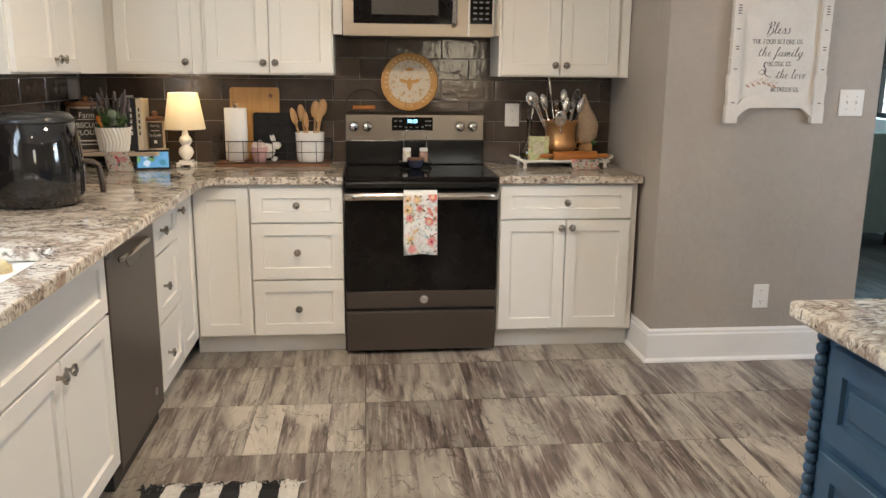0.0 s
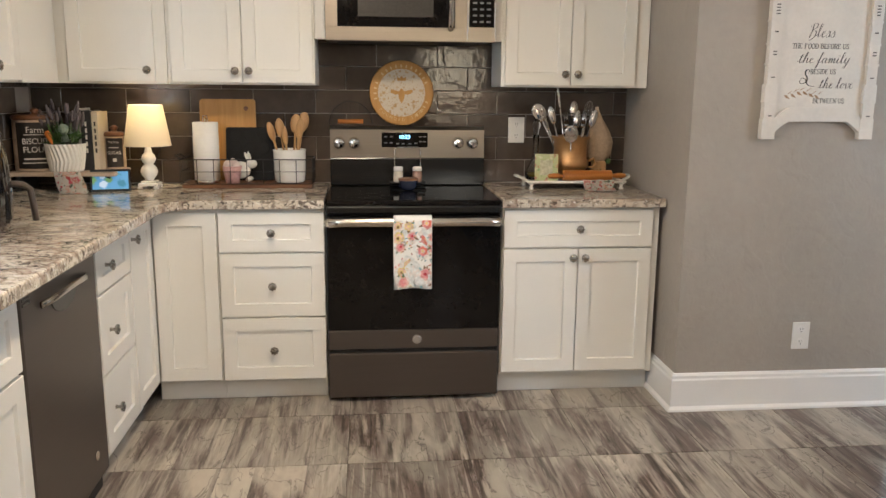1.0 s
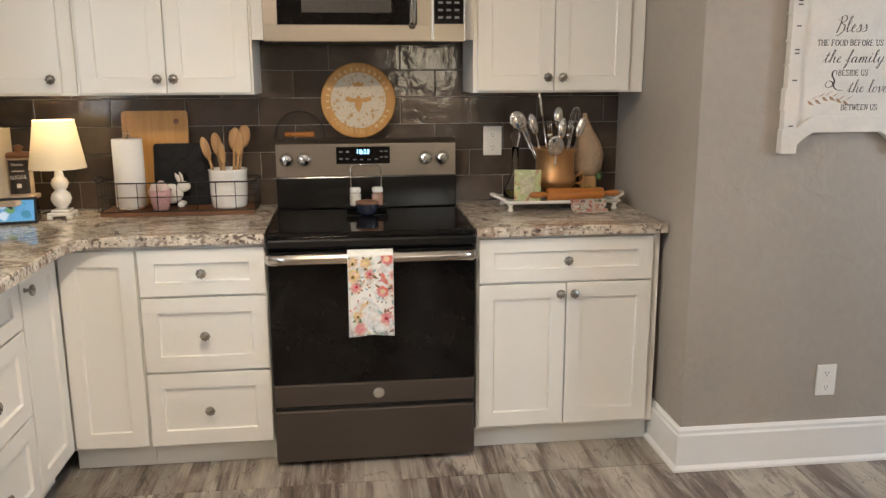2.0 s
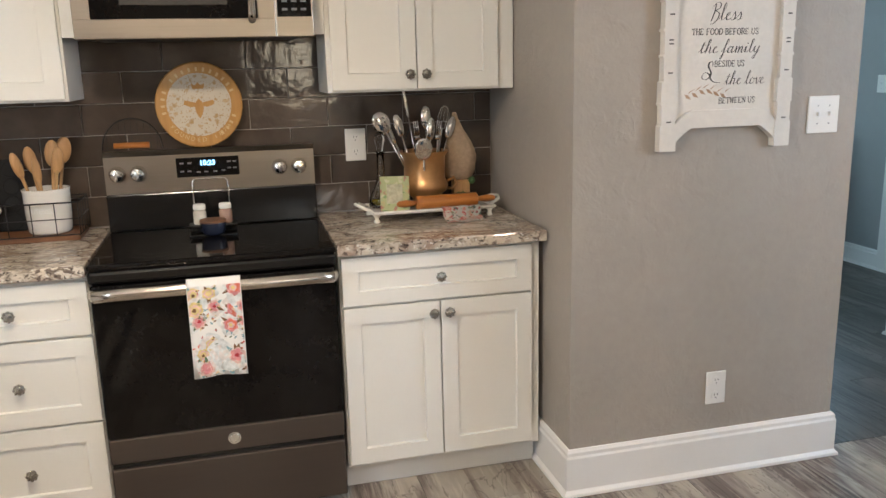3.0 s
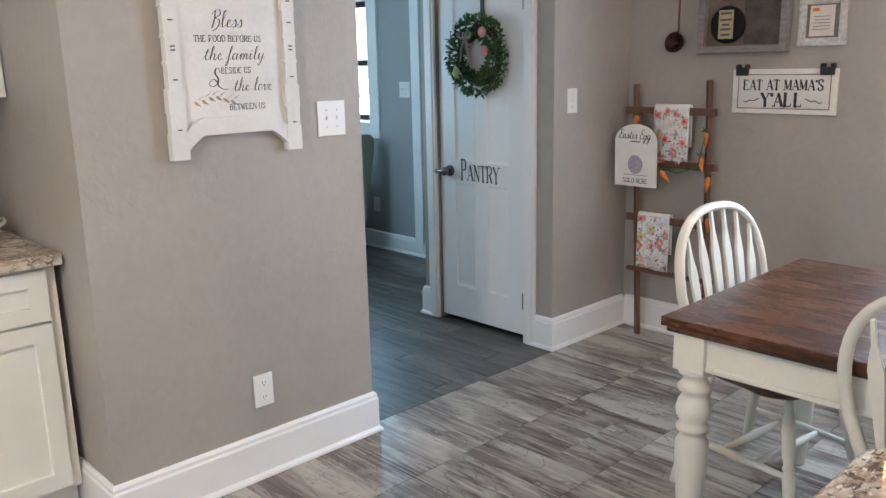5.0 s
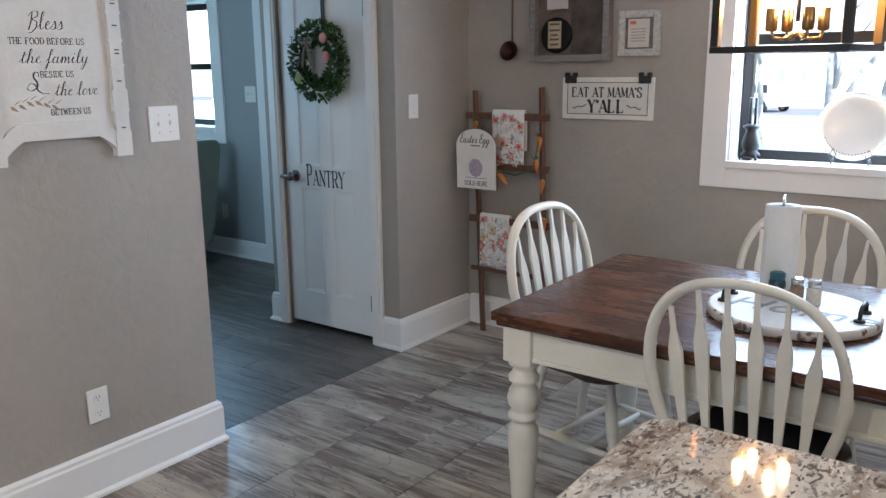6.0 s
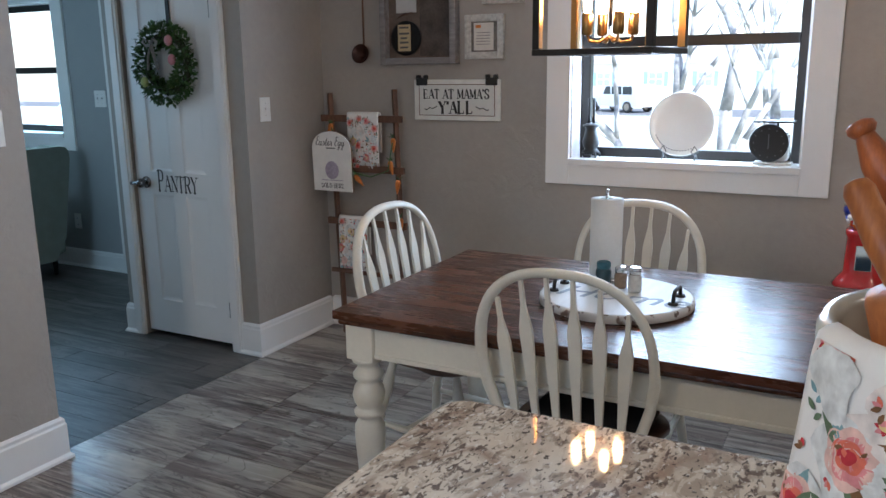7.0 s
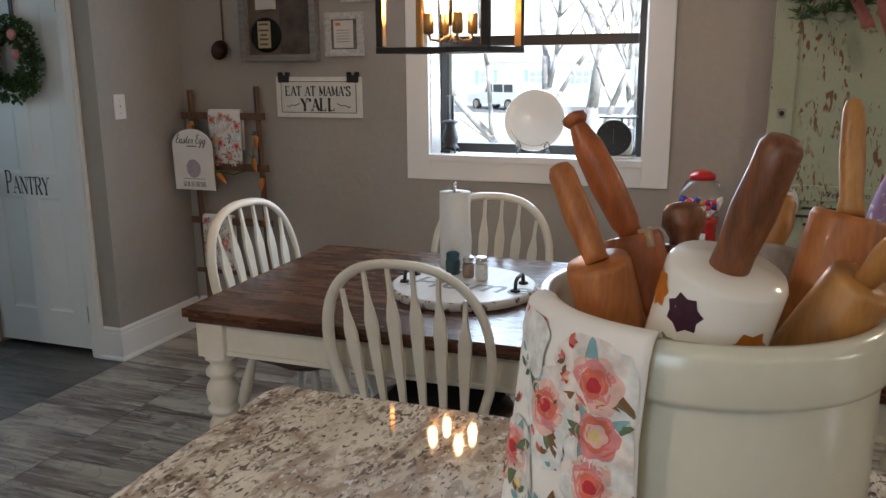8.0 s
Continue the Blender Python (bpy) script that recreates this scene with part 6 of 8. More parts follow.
lathe(bm, [(0.032, 0.0065), (0.042, 0.02), (0.045, 0.05), (0.044, 0.058)], Matrix.Translation((0, -0.035, -0.006)), 24)
bw = part("bowl", bm, mat("navy_glaze", (0.02, 0.025, 0.045), 0.15), sc, "dark glazed bowl")
bm = B()
lathe(bm, [(0.046, 0.0525), (0.047, 0.056), (0.046, 0.062)], Matrix.Translation((0, -0.035, -0.006)), 24)
part("lid", bm, BROWNWOOD, bw, "brown wooden lid")

# wall plates
def plate(name, label, m, w=0.074, h=0.118, kind_="outlet", gangs=1):
    p = thing(name, label, "outlet" if kind_ == "outlet" else "switch", m)
    part("cover_plate", boxed(-w / 2, w / 2, -0.006, -0.0005, -h / 2, h / 2, bevel=0.002), WHITEPLASTIC, p)
    if kind_ == "outlet":
        for z in (-0.028, 0.028):
            bm = B()
            prism(bm, corner_arc(0, 0, 0.017, 0, 360, 20)[:-1], pose(0, -0.006, z, 90, 0, 0), 0.002)
            s = part("socket", bm, TRIM, p)
            for x in (-0.006, 0.006):
                part("slot", boxed(x - 0.001, x + 0.001, -0.0086, -0.0079, z - 0.001, z + 0.007), DARK, s)
            part("slot", boxed(-0.002, 0.002, -0.0086, -0.0079, z - 0.011, z - 0.007), DARK, s)
    else:
        for g in range(gangs):
            x = (g - (gangs - 1) / 2) * 0.046
            part("toggle", boxed(x - 0.004, x + 0.004, -0.016, -0.006, -0.004, 0.010, bevel=0.0015), TRIM, p)
            for z in (-0.03, 0.03):
                part("screw", boxed(x - 0.002, x + 0.002, -0.0066, -0.0059, z - 0.002, z + 0.002), PRINT, p)
    return p


plate("outlet", "white outlet on the dark tile backsplash", pose(0.557, 4.4515, 1.182), 0.082, 0.128)
plate("outlet", "white outlet low on the taupe wall", pose(1.690, 3.6055, 0.333), 0.078, 0.122)
plate("light_switch", "white double light switch on the taupe wall", pose(2.052, 3.6055, 1.288), 0.122, 0.126, "switch", 2)
plate("light_switch", "white single light switch beside the pantry", pose(3.59, 3.6795, 1.282), 0.078, 0.122, "switch", 1)
plate("light_switch", "white double light switch on the hall wall", pose(4.4295, 5.91, 1.292, 0, 0, -90), 0.12, 0.12, "switch", 2)
plate("outlet", "white outlet low on the hall wall", pose(4.4295, 6.30, 0.36, 0, 0, -90))

# footed tray with its load beside the range
tr = thing("footed_tray", "white distressed footed tray with scrolled handles", "tray", pose(0.80, 4.235, CT))
TL, TD = 0.235, 0.105
bm = B()
prism(bm, [(-TL, -TD), (TL, -TD), (TL, TD), (-TL, TD)], pose(0, 0, 0.030), 0.006)
for a, b in (((-TL, -TD), (TL, -TD)), ((TL, -TD), (TL, TD)), ((TL, TD), (-TL, TD)), ((-TL, TD), (-TL, -TD))):
    tube(bm, [(*a, 0.038), (*b, 0.038)], 0, 6, flat=(0.009, 0.006))
part("plate", bm, WHITECER, tr)
for sx in (-1, 1):
    bm = B()
    tube(bm, [(sx * TL, -0.06, 0.040), (sx * (TL + 0.035), -0.05, 0.056), (sx * (TL + 0.05), 0, 0.060), (sx * (TL + 0.035), 0.05, 0.056), (sx * TL, 0.06, 0.040)], 0.007, 8)
    part("handle", bm, WHITECER, tr, "white scrolled handle", True)
    for sy in (-1, 1):
        bm = B()
        lathe(bm, [(0.010, 0.0005), (0.013, 0.006), (0.007, 0.016), (0.012, 0.026), (0.016, 0.030)], Matrix.Translation((sx * (TL - 0.015), sy * (TD - 0.012), 0)), 12)
        part("foot", bm, WHITECER, tr)
ZT = CT + 0.0365
cr = thing("oil_cruet", "clear glass oil cruet with a stopper on the tray", "bottle", pose(0.625, 4.275, ZT))
bm = B()
lathe(bm, [(0.045, 0.0005), (0.050, 0.010), (0.048, 0.04), (0.025, 0.085), (0.015, 0.12), (0.014, 0.20), (0.019, 0.212), (0.019, 0.218), (0.011, 0.217), (0.011, 0.12), (0.02, 0.087), (0.043, 0.042), (0.045, 0.012), (0.0, 0.006)], None, 24)
part("bottle", bm, CLEARGLASS, cr)
bm = B()
lathe(bm, [(0.0, 0.0075), (0.043, 0.013), (0.042, 0.032), (0.0, 0.0325)], None, 20)
part("oil", bm, OIL, cr, "olive green oil")
bm = B()
lathe(bm, [(0.010, 0.205), (0.012, 0.222), (0.016, 0.24), (0.022, 0.262), (0.018, 0.28), (0.004, 0.288)], None, 16)
part("stopper", bm, CLEARGLASS, cr)
fr = thing("photo_frame", "small green patterned picture frame on the tray", "picture frame", pose(0.655, 4.165, ZT + 0.001, -10, 0, -12))
GREENFRAME = blotch("green_patchwork", (0.42, 0.46, 0.24), [(55, 0.55, [(0.5, 0.42, 0.2), (0.2, 0.32, 0.14), (0.4, 0.16, 0.12), (0.55, 0.55, 0.35)])], 0.5, 0.1)
bm = B()
for b in ((-0.055, -0.03, 0, 0.13), (0.03, 0.055, 0, 0.13), (-0.03, 0.03, 0, 0.028), (-0.03, 0.03, 0.10, 0.13)):
    box(bm, b[0], b[1], -0.008, 0.006, b[2], b[3], 0.0015, 1)
part("frame", bm, GREENFRAME, fr)
part("picture", boxed(-0.031, 0.031, -0.003, 0.003, 0.027, 0.101), mat("pale_print", (0.5, 0.48, 0.34), 0.5, var=0.4, scale=40), fr)
cp_ = thing("copper_pot", "copper pot with side handles full of utensils", "pot", pose(0.800, 4.285, ZT))
bm = B()
lathe(bm, [(0.045, 0.0005), (0.055, 0.004), (0.048, 0.02), (0.055, 0.03), (0.085, 0.055), (0.092, 0.075), (0.085, 0.095), (0.080, 0.105), (0.082, 0.19), (0.098, 0.208), (0.096, 0.211), (0.078, 0.19), (0.076, 0.105), (0.08, 0.075), (0.05, 0.035), (0.0, 0.03)], None, 32)
part("body", bm, COPPER, cp_)
for s in (-1, 1):
    bm = B()
    tube(bm, [(s * 0.088, 0, 0.085), (s * 0.118, 0, 0.10), (s * 0.128, 0, 0.075), (s * 0.112, 0, 0.055), (s * 0.088, 0, 0.06)], 0.006, 8)
    part("handle", bm, COPPER, cp_, "copper loop handle", True)
bm = B()
tube(bm, [(0.075 * math.cos(radians(a)), 0.03, 0.20 + 0.12 * math.sin(radians(a))) for a in range(0, 181, 15)], 0.0025, 6)
part("bail", bm, WIRE, cp_)
UT = (("slotted_spoon", -0.03, 0.0, -0.150, 0.0, 0.345, 0.036), ("ladle", -0.01, -0.05, -0.022, -0.09, 0.245, 0.036), ("serving_spoon", -0.02, 0.02, -0.085, 0.02, 0.33, 0.020), ("table_fork", 0.0, 0.0, -0.02, 0.01, 0.30, 0.014),
      ("spatula", 0.02, 0.02, 0.035, 0.03, 0.31, 0.020), ("whisk", 0.03, 0.0, 0.075, 0.0, 0.345, 0.026), ("table_knife", -0.005, 0.03, -0.055, 0.03, 0.41, 0.008), ("serving_fork", 0.03, -0.02, 0.055, -0.01, 0.30, 0.016), ("slotted_turner", 0.02, 0.03, 0.02, 0.035, 0.355, 0.022), ("basting_spoon", 0.035, 0.02, 0.105, 0.02, 0.315, 0.019), ("tongs", -0.02, 0.035, -0.11, 0.03, 0.30, 0.012))
for nm, x, y, tx, ty, h, bwid in UT:
    u = thing(nm, "shiny metal " + nm.replace("_", " ") + " standing in the copper pot", "utensil", pose(0.800, 4.285, ZT), "metal utensils in the pot")
    a, b = Vector((x, y, 0.05)), Vector((tx, ty, h - 0.05))
    bm = B()
    rod(bm, a, b, 0.004, n=8)
    part("handle", bm, CHROME, u)
    bm = B()
    mm = upright(b, b + (b - a)) @ Matrix.Translation((0, 0, 0.03))
    if "fork" in nm:
        for k in (-1, 0, 1):
            box(bm, k * 0.008 - 0.002, k * 0.008 + 0.002, -0.001, 0.001, -0.012, 0.045)
        box(bm, -0.012, 0.012, -0.001, 0.001, -0.028, -0.0115)
        bmesh.ops.transform(bm, verts=bm.verts, matrix=mm)
    elif nm == "whisk":
        for k in range(5):
            aa = math.pi * k / 5
            tube(bm, [mm @ Vector((0.022 * math.sin(tt) * math.cos(aa), 0.022 * math.sin(tt) * math.sin(aa), -0.02 - 0.045 * math.cos(tt) + 0.03)) for tt in [math.pi * q / 8 for q in range(9)]] , 0.001, 4)
    else:
        bmesh.ops.create_uvsphere(bm, u_segments=14, v_segments=10, radius=1, matrix=mm @ Matrix.Diagonal((bwid, 0.008, 0.045 if bwid > 0.01 else 0.06, 1)))
    ub = part("head", bm, CHROME, u, smooth=True)
    if nm == "slotted_spoon":
        for k in range(9):
            bm = B()
            ball(bm, mm @ Vector(((k % 3 - 1) * 0.013, -0.0075, (k // 3 - 1) * 0.018)), 0.003, seg=6, rings=4)
            part("hole", bm, DARK, ub)

BURLAP = mat("burlap", (0.42, 0.31, 0.21), 0.95, var=0.25, scale=60, bump=0.6, bscale=500)
bm = B()
rows = []
for z, w, cx in ((0.0, 0.045, 0.0), (0.03, 0.062, 0.0), (0.09, 0.070, 0.002), (0.14, 0.055, 0.004), (0.20, 0.028, 0.0), (0.245, 0.012, -0.002), (0.268, 0.008, -0.003)):
    rows.append([bm.verts.new((cx + w * math.cos(2 * math.pi * i / 16) * (1 + 0.12 * math.sin(3 * i)), 0.022 * (w / 0.07) * math.sin(2 * math.pi * i / 16) * (1 + 0.3 * math.sin(2 * i + z * 30)), z)) for i in range(16)])
for a, b in zip(rows, rows[1:]):
    for i in range(16):
        bm.faces.new((a[i], a[(i + 1) % 16], b[(i + 1) % 16], b[i])).smooth = True
bm.faces.new(rows[0][::-1])
bm.faces.new(rows[-1])
solid("burlap_bag", bm, BURLAP, "tan burlap bag leaning behind the copper pot", "bag", m=pose(0.955, 4.325, ZT + 0.085, 2, -4, 0))
solid("burlap_stand", boxed(0.92, 0.99, 4.30, 4.335, ZT + 0.0005, ZT + 0.084, bevel=0.006), PALEWOOD, "pale wooden block under the bag", "block")
pinr = thing("rolling_pin", "orange varnished wooden rolling pin lying on the tray", "rolling pin")
bm = B()
lathe(bm, [(0.024, 0), (0.026, 0.004), (0.026, 0.236), (0.024, 0.24)], along((0.735, 4.155, ZT + 0.0275), (0.975, 4.165, ZT + 0.0275)), 22)
part("barrel", bm, ORANGEWOOD, pinr)
for a, b in (((0.735, 4.155, ZT + 0.0275), (0.66, 4.152, ZT + 0.0275)), ((0.975, 4.165, ZT + 0.0275), (1.05, 4.168, ZT + 0.0275))):
    bm = B()
    lathe(bm, [(0.008, 0), (0.010, 0.01), (0.014, 0.04), (0.011, 0.068), (0.004, 0.076)], along(a, b), 14)
    part("handle", bm, ORANGEWOOD, pinr)
bm = B()
leaf_cluster(bm, (0, 0, 0), 60, 0.022, 0.03, 0.006, rng)
ball(bm, (0.03, -0.015, 0.012), 0.014)
ball(bm, (0.045, 0.0, 0.08), 0.014)
solid("greens_bunch", bm, LEAFGREEN, "small bunch of green leaves on the tray", "greens", m=pose(0.93, 4.225, ZT + 0.012))
bm = B()
rows = []
for j, (y, z) in enumerate(((4.185, ZT + 0.002), (4.16, ZT + 0.0035), (4.127, CT + 0.046), (4.112, CT + 0.040), (4.10, CT + 0.012), (4.07, CT + 0.003), (4.035, CT + 0.002))):
    rows.append([bm.verts.new((0.825 + 0.15 * i / 10, y + 0.004 * math.sin(i * 0.9 + j), z + 0.003 * abs(math.sin(i * 0.7 + j * 0.5)))) for i in range(11)])
for a, b in zip(rows, rows[1:]):
    for i in range(10):
        bm.faces.new((a[i], a[i + 1], b[i + 1], b[i])).smooth = True
bmesh.ops.solidify(bm, geom=bm.faces[:], thickness=0.004)
solid("tea_towel", bm, FLORAL, "folded floral towel hanging over the tray edge", "towel")

# striped rug with ragged fringe
rug = thing("rug", "black and white striped rag rug with a frayed fringe", "rug")
RUGW = mat("rug_white_cotton", (0.62, 0.60, 0.56), 0.95, var=0.2, scale=60, bump=0.8, bscale=300)
RUGB = mat("rug_black_cotton", (0.015, 0.015, 0.016), 0.95, var=0.3, scale=60, bump=0.8, bscale=300)
rng = random.Random(11)
for k in range(8):
    x0 = -1.045 + k * 0.066
    part("stripe", boxed(x0, x0 + 0.066, 1.05, 2.45, 0.0005, 0.009, bevel=0.003), RUGW if k % 2 else RUGB, rug)
    bm = B()
    for _ in range(40):
        x = x0 + rng.uniform(0.0, 0.066)
        l = rng.uniform(0.03, 0.075)
        d = rng.uniform(-0.035, 0.04)
        tube(bm, [(x, 2.44, 0.006), (x + d * 0.4, 2.45 + l * 0.5, 0.010 + rng.uniform(0, 0.008)), (x + d, 2.45 + l, 0.004)], 0.0, 4, flat=(0.003, 0.0015))
    part("fringe", bm, RUGW if k % 2 else RUGB, rug)

# scrub brush standing in the sink
br = thing("scrub_brush", "black and yellow scrub brush in the sink", "brush", pose(-1.27, 2.10, 0.7055))
bm = B()
lathe(bm, [(0.03, 0.0005), (0.035, 0.02), (0.03, 0.10), (0.022, 0.13)], None, 16)
part("grip", bm, BLACK, br)
bm = B()
lathe(bm, [(0.024, 0.13), (0.036, 0.15), (0.034, 0.185), (0.02, 0.20)], None, 16)
part("head", bm, mat("yellow_sponge", (0.52, 0.44, 0.26), 0.9, var=0.2, scale=80, bump=0.6), br)

# carved wall sign
sg = thing("wall_sign", "white carved wall sign with a blessing verse", "sign", pose(1.658, 3.604, 1.190))
SIGNWHITE = mat("distressed_white_paint", (0.70, 0.67, 0.62), 0.55, var=0.12, scale=7, bump=0.15, bscale=60)
bm = B()
box(bm, -0.205, 0.205, -0.016, -0.001, 0.075, 0.86, 0.002)
part("panel", bm, SIGNWHITE, sg)
for s in (-1, 1):
    bm = B()
    x0 = s * 0.213
    steps = ((0.0, 0.085, 0.029), (0.085, 0.15, 0.025), (0.15, 0.158, 0.030), (0.158, 0.225, 0.028), (0.225, 0.30, 0.022), (0.30, 0.308, 0.027), (0.308, 0.38, 0.022), (0.38, 0.388, 0.027), (0.388, 0.47, 0.023), (0.47, 0.478, 0.027), (0.478, 0.56, 0.024), (0.56, 0.86, 0.027))
    side = [(w, z) for z0, z1, w in steps for z in (z0 + 0.002, z1 - 0.002)]
    prism(bm, [(x0 + w, z) for w, z in side] + [(x0 - w, z) for w, z in side[::-1]], pose(0, -0.002, 0, 90, 0, 0), 0.030)
    post = part("carved_post", bm, SIGNWHITE, sg)
    for z in (0.095, 0.25, 0.34, 0.352, 0.43, 0.50, 0.512, 0.524, 0.536):
        part("notch", boxed(x0 - 0.008, x0 + 0.008, -0.0352, -0.0338, z, z + 0.004), DARK, post)
bm = B()
n = 24
outl = []
for i in range(n + 1):
    u = -1 + 2 * i / n
    outl.append((u * 0.19, 0.022 + 0.052 * min(1.0, max(0.0, (1 - abs(u)) / 0.32)) ** 0.8))
outl += [(0.19, 0.085)] + [((1 - 2 * i / n) * 0.19, 0.085 + 0.045 * min(1.0, max(0.0, (1 - abs(1 - 2 * i / n)) / 0.30)) ** 0.8) for i in range(1, n)] + [(-0.19, 0.085)]
prism(bm, outl, pose(0, -0.001, 0, 90, 0, 0), 0.028)
part("scalloped_rail", bm, SIGNWHITE, sg)
bm = B()
prism(bm, [(-0.19, 0.60), (-0.11, 0.605), (-0.05, 0.65), (0.05, 0.65), (0.11, 0.605), (0.19, 0.60), (0.19, 0.80), (-0.19, 0.80)], pose(0, -0.001, 0, 90, 0, 0), 0.030)
part("crest", bm, SIGNWHITE, sg)
INK = mat("grey_ink", (0.085, 0.082, 0.08), 0.6, var=0.1)
for text, size, w, x, z in (("Bless", 0.024, 0.115, -0.014, 0.428), ("the family", 0.0195, 0.222, 0.004, 0.323), ("&", 0.027, 0.030, -0.080, 0.243), ("the love", 0.0195, 0.148, 0.066, 0.222)):
    script_text(text, size, w, Matrix.Translation((x, -0.0168, z)) @ FACE_S, INK, sg)
for text, w, x, z in (("THE FOOD BEFORE US", 0.245, -0.010, 0.378), ("BESIDE US", 0.112, 0.010, 0.277), ("BETWEEN US", 0.138, 0.044, 0.159)):
    serif_text(text, 0.019, w, Matrix.Translation((x, -0.0168, z)) @ FACE_S, INK, sg, thick=0.15, thin=0.09)
SPRIG = mat("tan_leaf_print", (0.45, 0.30, 0.20), 0.7, var=0.1)
bm = B()
for i in range(12):
    x = -0.12 + i * 0.013
    z = 0.190 - 0.008 * math.cos(i * 0.6)
    s = 1 if i % 2 else -1
    prism(bm, [(0, 0), (0.012, 0.003 + 0.005 * s), (0.026, 0.017 * s), (0.007, 0.010 * s - 0.002)], pose(x - 0.03, -0.0163, z, 90, 0, 0), 0.0006)
part("leaf_print", bm, SPRIG, sg)


# ---- dining corner ----
GOLD = mat("antique_brass", (0.50, 0.30, 0.11), 0.3, 1.0, var=0.15)
RED = mat("red_enamel", (0.45, 0.015, 0.015), 0.2, var=0.1, coat=0.4)
RUSTIC = wood("rustic_brown_wood", (0.17, 0.085, 0.05), (0.085, 0.04, 0.025), 0.7, (10, 10, 1))
GREYFRAME = wood("weathered_grey_wood", (0.26, 0.24, 0.23), (0.14, 0.125, 0.12), 0.6, (8, 1, 8))
WHITEFRAME = wood("chippy_white_wood", (0.58, 0.57, 0.53), (0.32, 0.31, 0.28), 0.6, (4, 4, 4), 0, 14)
CREAMSIGN = mat("cream_sign_paint", (0.74, 0.72, 0.66), 0.6, var=0.15, scale=12, bump=0.1)

# wreath on the pantry door
wr = thing("wreath", "boxwood wreath with a striped bow and pastel eggs", "wreath", pose(3.425, 4.165, 1.515))
rng = random.Random(5)
bm = B()
for i in range(1500):
    a = rng.uniform(0, 2 * math.pi)
    b = rng.uniform(0, 2 * math.pi)
    rr = 0.054 * math.sqrt(rng.uniform(0.2, 1))
    R = 0.150 + rr * math.cos(b)
    o = Vector((-0.015 + rr * math.sin(b) * 0.8, R * math.cos(a), R * math.sin(a)))
    d = (Vector((0, math.cos(a), math.sin(a))) * math.cos(b) * 0.9 + Vector((-1, 0, 0)) * abs(math.sin(b)) * 0.8 + Vector((rng.uniform(-1, 1), rng.uniform(-1, 1), rng.uniform(-1, 1))) * 0.7).normalized()
    l, w = rng.uniform(0.022, 0.038), rng.uniform(0.007, 0.011)
    s = d.cross(Vector((rng.uniform(-1, 1), rng.uniform(-1, 1), 1))).normalized()
    q = s.cross(d) * 0.004
    vs = [bm.verts.new(p) for p in (o, o + d * l * 0.5 + s * w + q, o + d * l, o + d * l * 0.5 - s * w + q)]
    bm.faces.new(vs)
part("leaves", bm, LEAFGREEN, wr, "dense dark green leaves")
bm = B()
tube(bm, [(0.005, 0.142 * math.cos(a), 0.142 * math.sin(a)) for a in [2 * math.pi * i / 28 for i in range(28)]], 0.018, 8, closed=True)
part("ring", bm, mat("dark_twig", (0.03, 0.035, 0.015), 0.9), wr)
for y, z, c in ((-0.085, 0.115, (0.66, 0.30, 0.32)), (-0.10, 0.02, (0.62, 0.26, 0.30)), (0.105, -0.09, (0.42, 0.52, 0.20))):
    bm = B()
    ball(bm, (-0.062, y, z), 0.022, (0.9, 1, 1.25))
    part("egg", bm, mat("pastel_egg", c, 0.5, var=0.08), wr, smooth=True)
RIBBON = mat("grey_striped_ribbon", (0.30, 0.29, 0.26), 0.8, var=0.5, scale=1.0, stretch=(1, 1, 60))
bm = B()
for s in (-1, 1):
    tube(bm, [(-0.055, 0.04, 0.105), (-0.07, 0.04 + s * 0.03, 0.125), (-0.07, 0.04 + s * 0.05, 0.11), (-0.06, 0.04 + s * 0.03, 0.09), (-0.055, 0.04, 0.10)], 0, 4, flat=(0.012, 0.002))
    tube(bm, [(-0.06, 0.04, 0.10), (-0.065, 0.04 + s * 0.02, 0.04), (-0.06, 0.04 + s * 0.035, -0.03)], 0, 4, flat=(0.012, 0.002))
part("bow", bm, RIBBON, wr, "grey striped bow")
part("hanger", boxed(0.028, 0.034, -0.012, 0.012, 0.16, 0.515), MATBLACK, wr, "black over-door strap")

# leaning ladder
LA = (Vector((3.975, 3.50, 0.0005)), Vector((4.055, 3.605, 1.35)))
LB = (Vector((3.975, 3.10, 0.0005)), Vector((4.055, 3.185, 1.37)))
ld = thing("blanket_ladder", "rustic wooden ladder leaning on the wall with towels", "ladder")
for a, b in (LA, LB):
    bm = B()
    d = (b - a)
    prism(bm, [(-0.011, -0.018), (0.011, -0.018), (0.011, 0.018), (-0.011, 0.018)], along(a, b), d.length)
    part("rail", bm, RUSTIC, ld)
RUNGS = []
for z in (1.215, 0.944, 0.647, 0.365):
    p, q = LA[0].lerp(LA[1], z / 1.35), LB[0].lerp(LB[1], z / 1.37)
    d = (p - q).normalized()
    p, q = p + d * 0.05 + Vector((-0.02, 0, 0)), q - d * 0.05 + Vector((-0.02, 0, 0))
    RUNGS.append((p, q))
    bm = B()
    tube(bm, [q, p], 0, 4, flat=(0.013, 0.026) if z > 0.6 else (0.012, 0.016))
    part("rung", bm, RUSTIC, ld)
mid0 = RUNGS[0][0].lerp(RUNGS[0][1], 0.54)
drape("dish_towel", "floral dish towel hung over the top ladder rung", pose(mid0.x, mid0.y, mid0.z + 0.022, 0, 0, -90), 0.20, 0.29, 0.20, CLOTH, 0.018, 0.003, 8)
mid2 = RUNGS[2][0].lerp(RUNGS[2][1], 0.34)
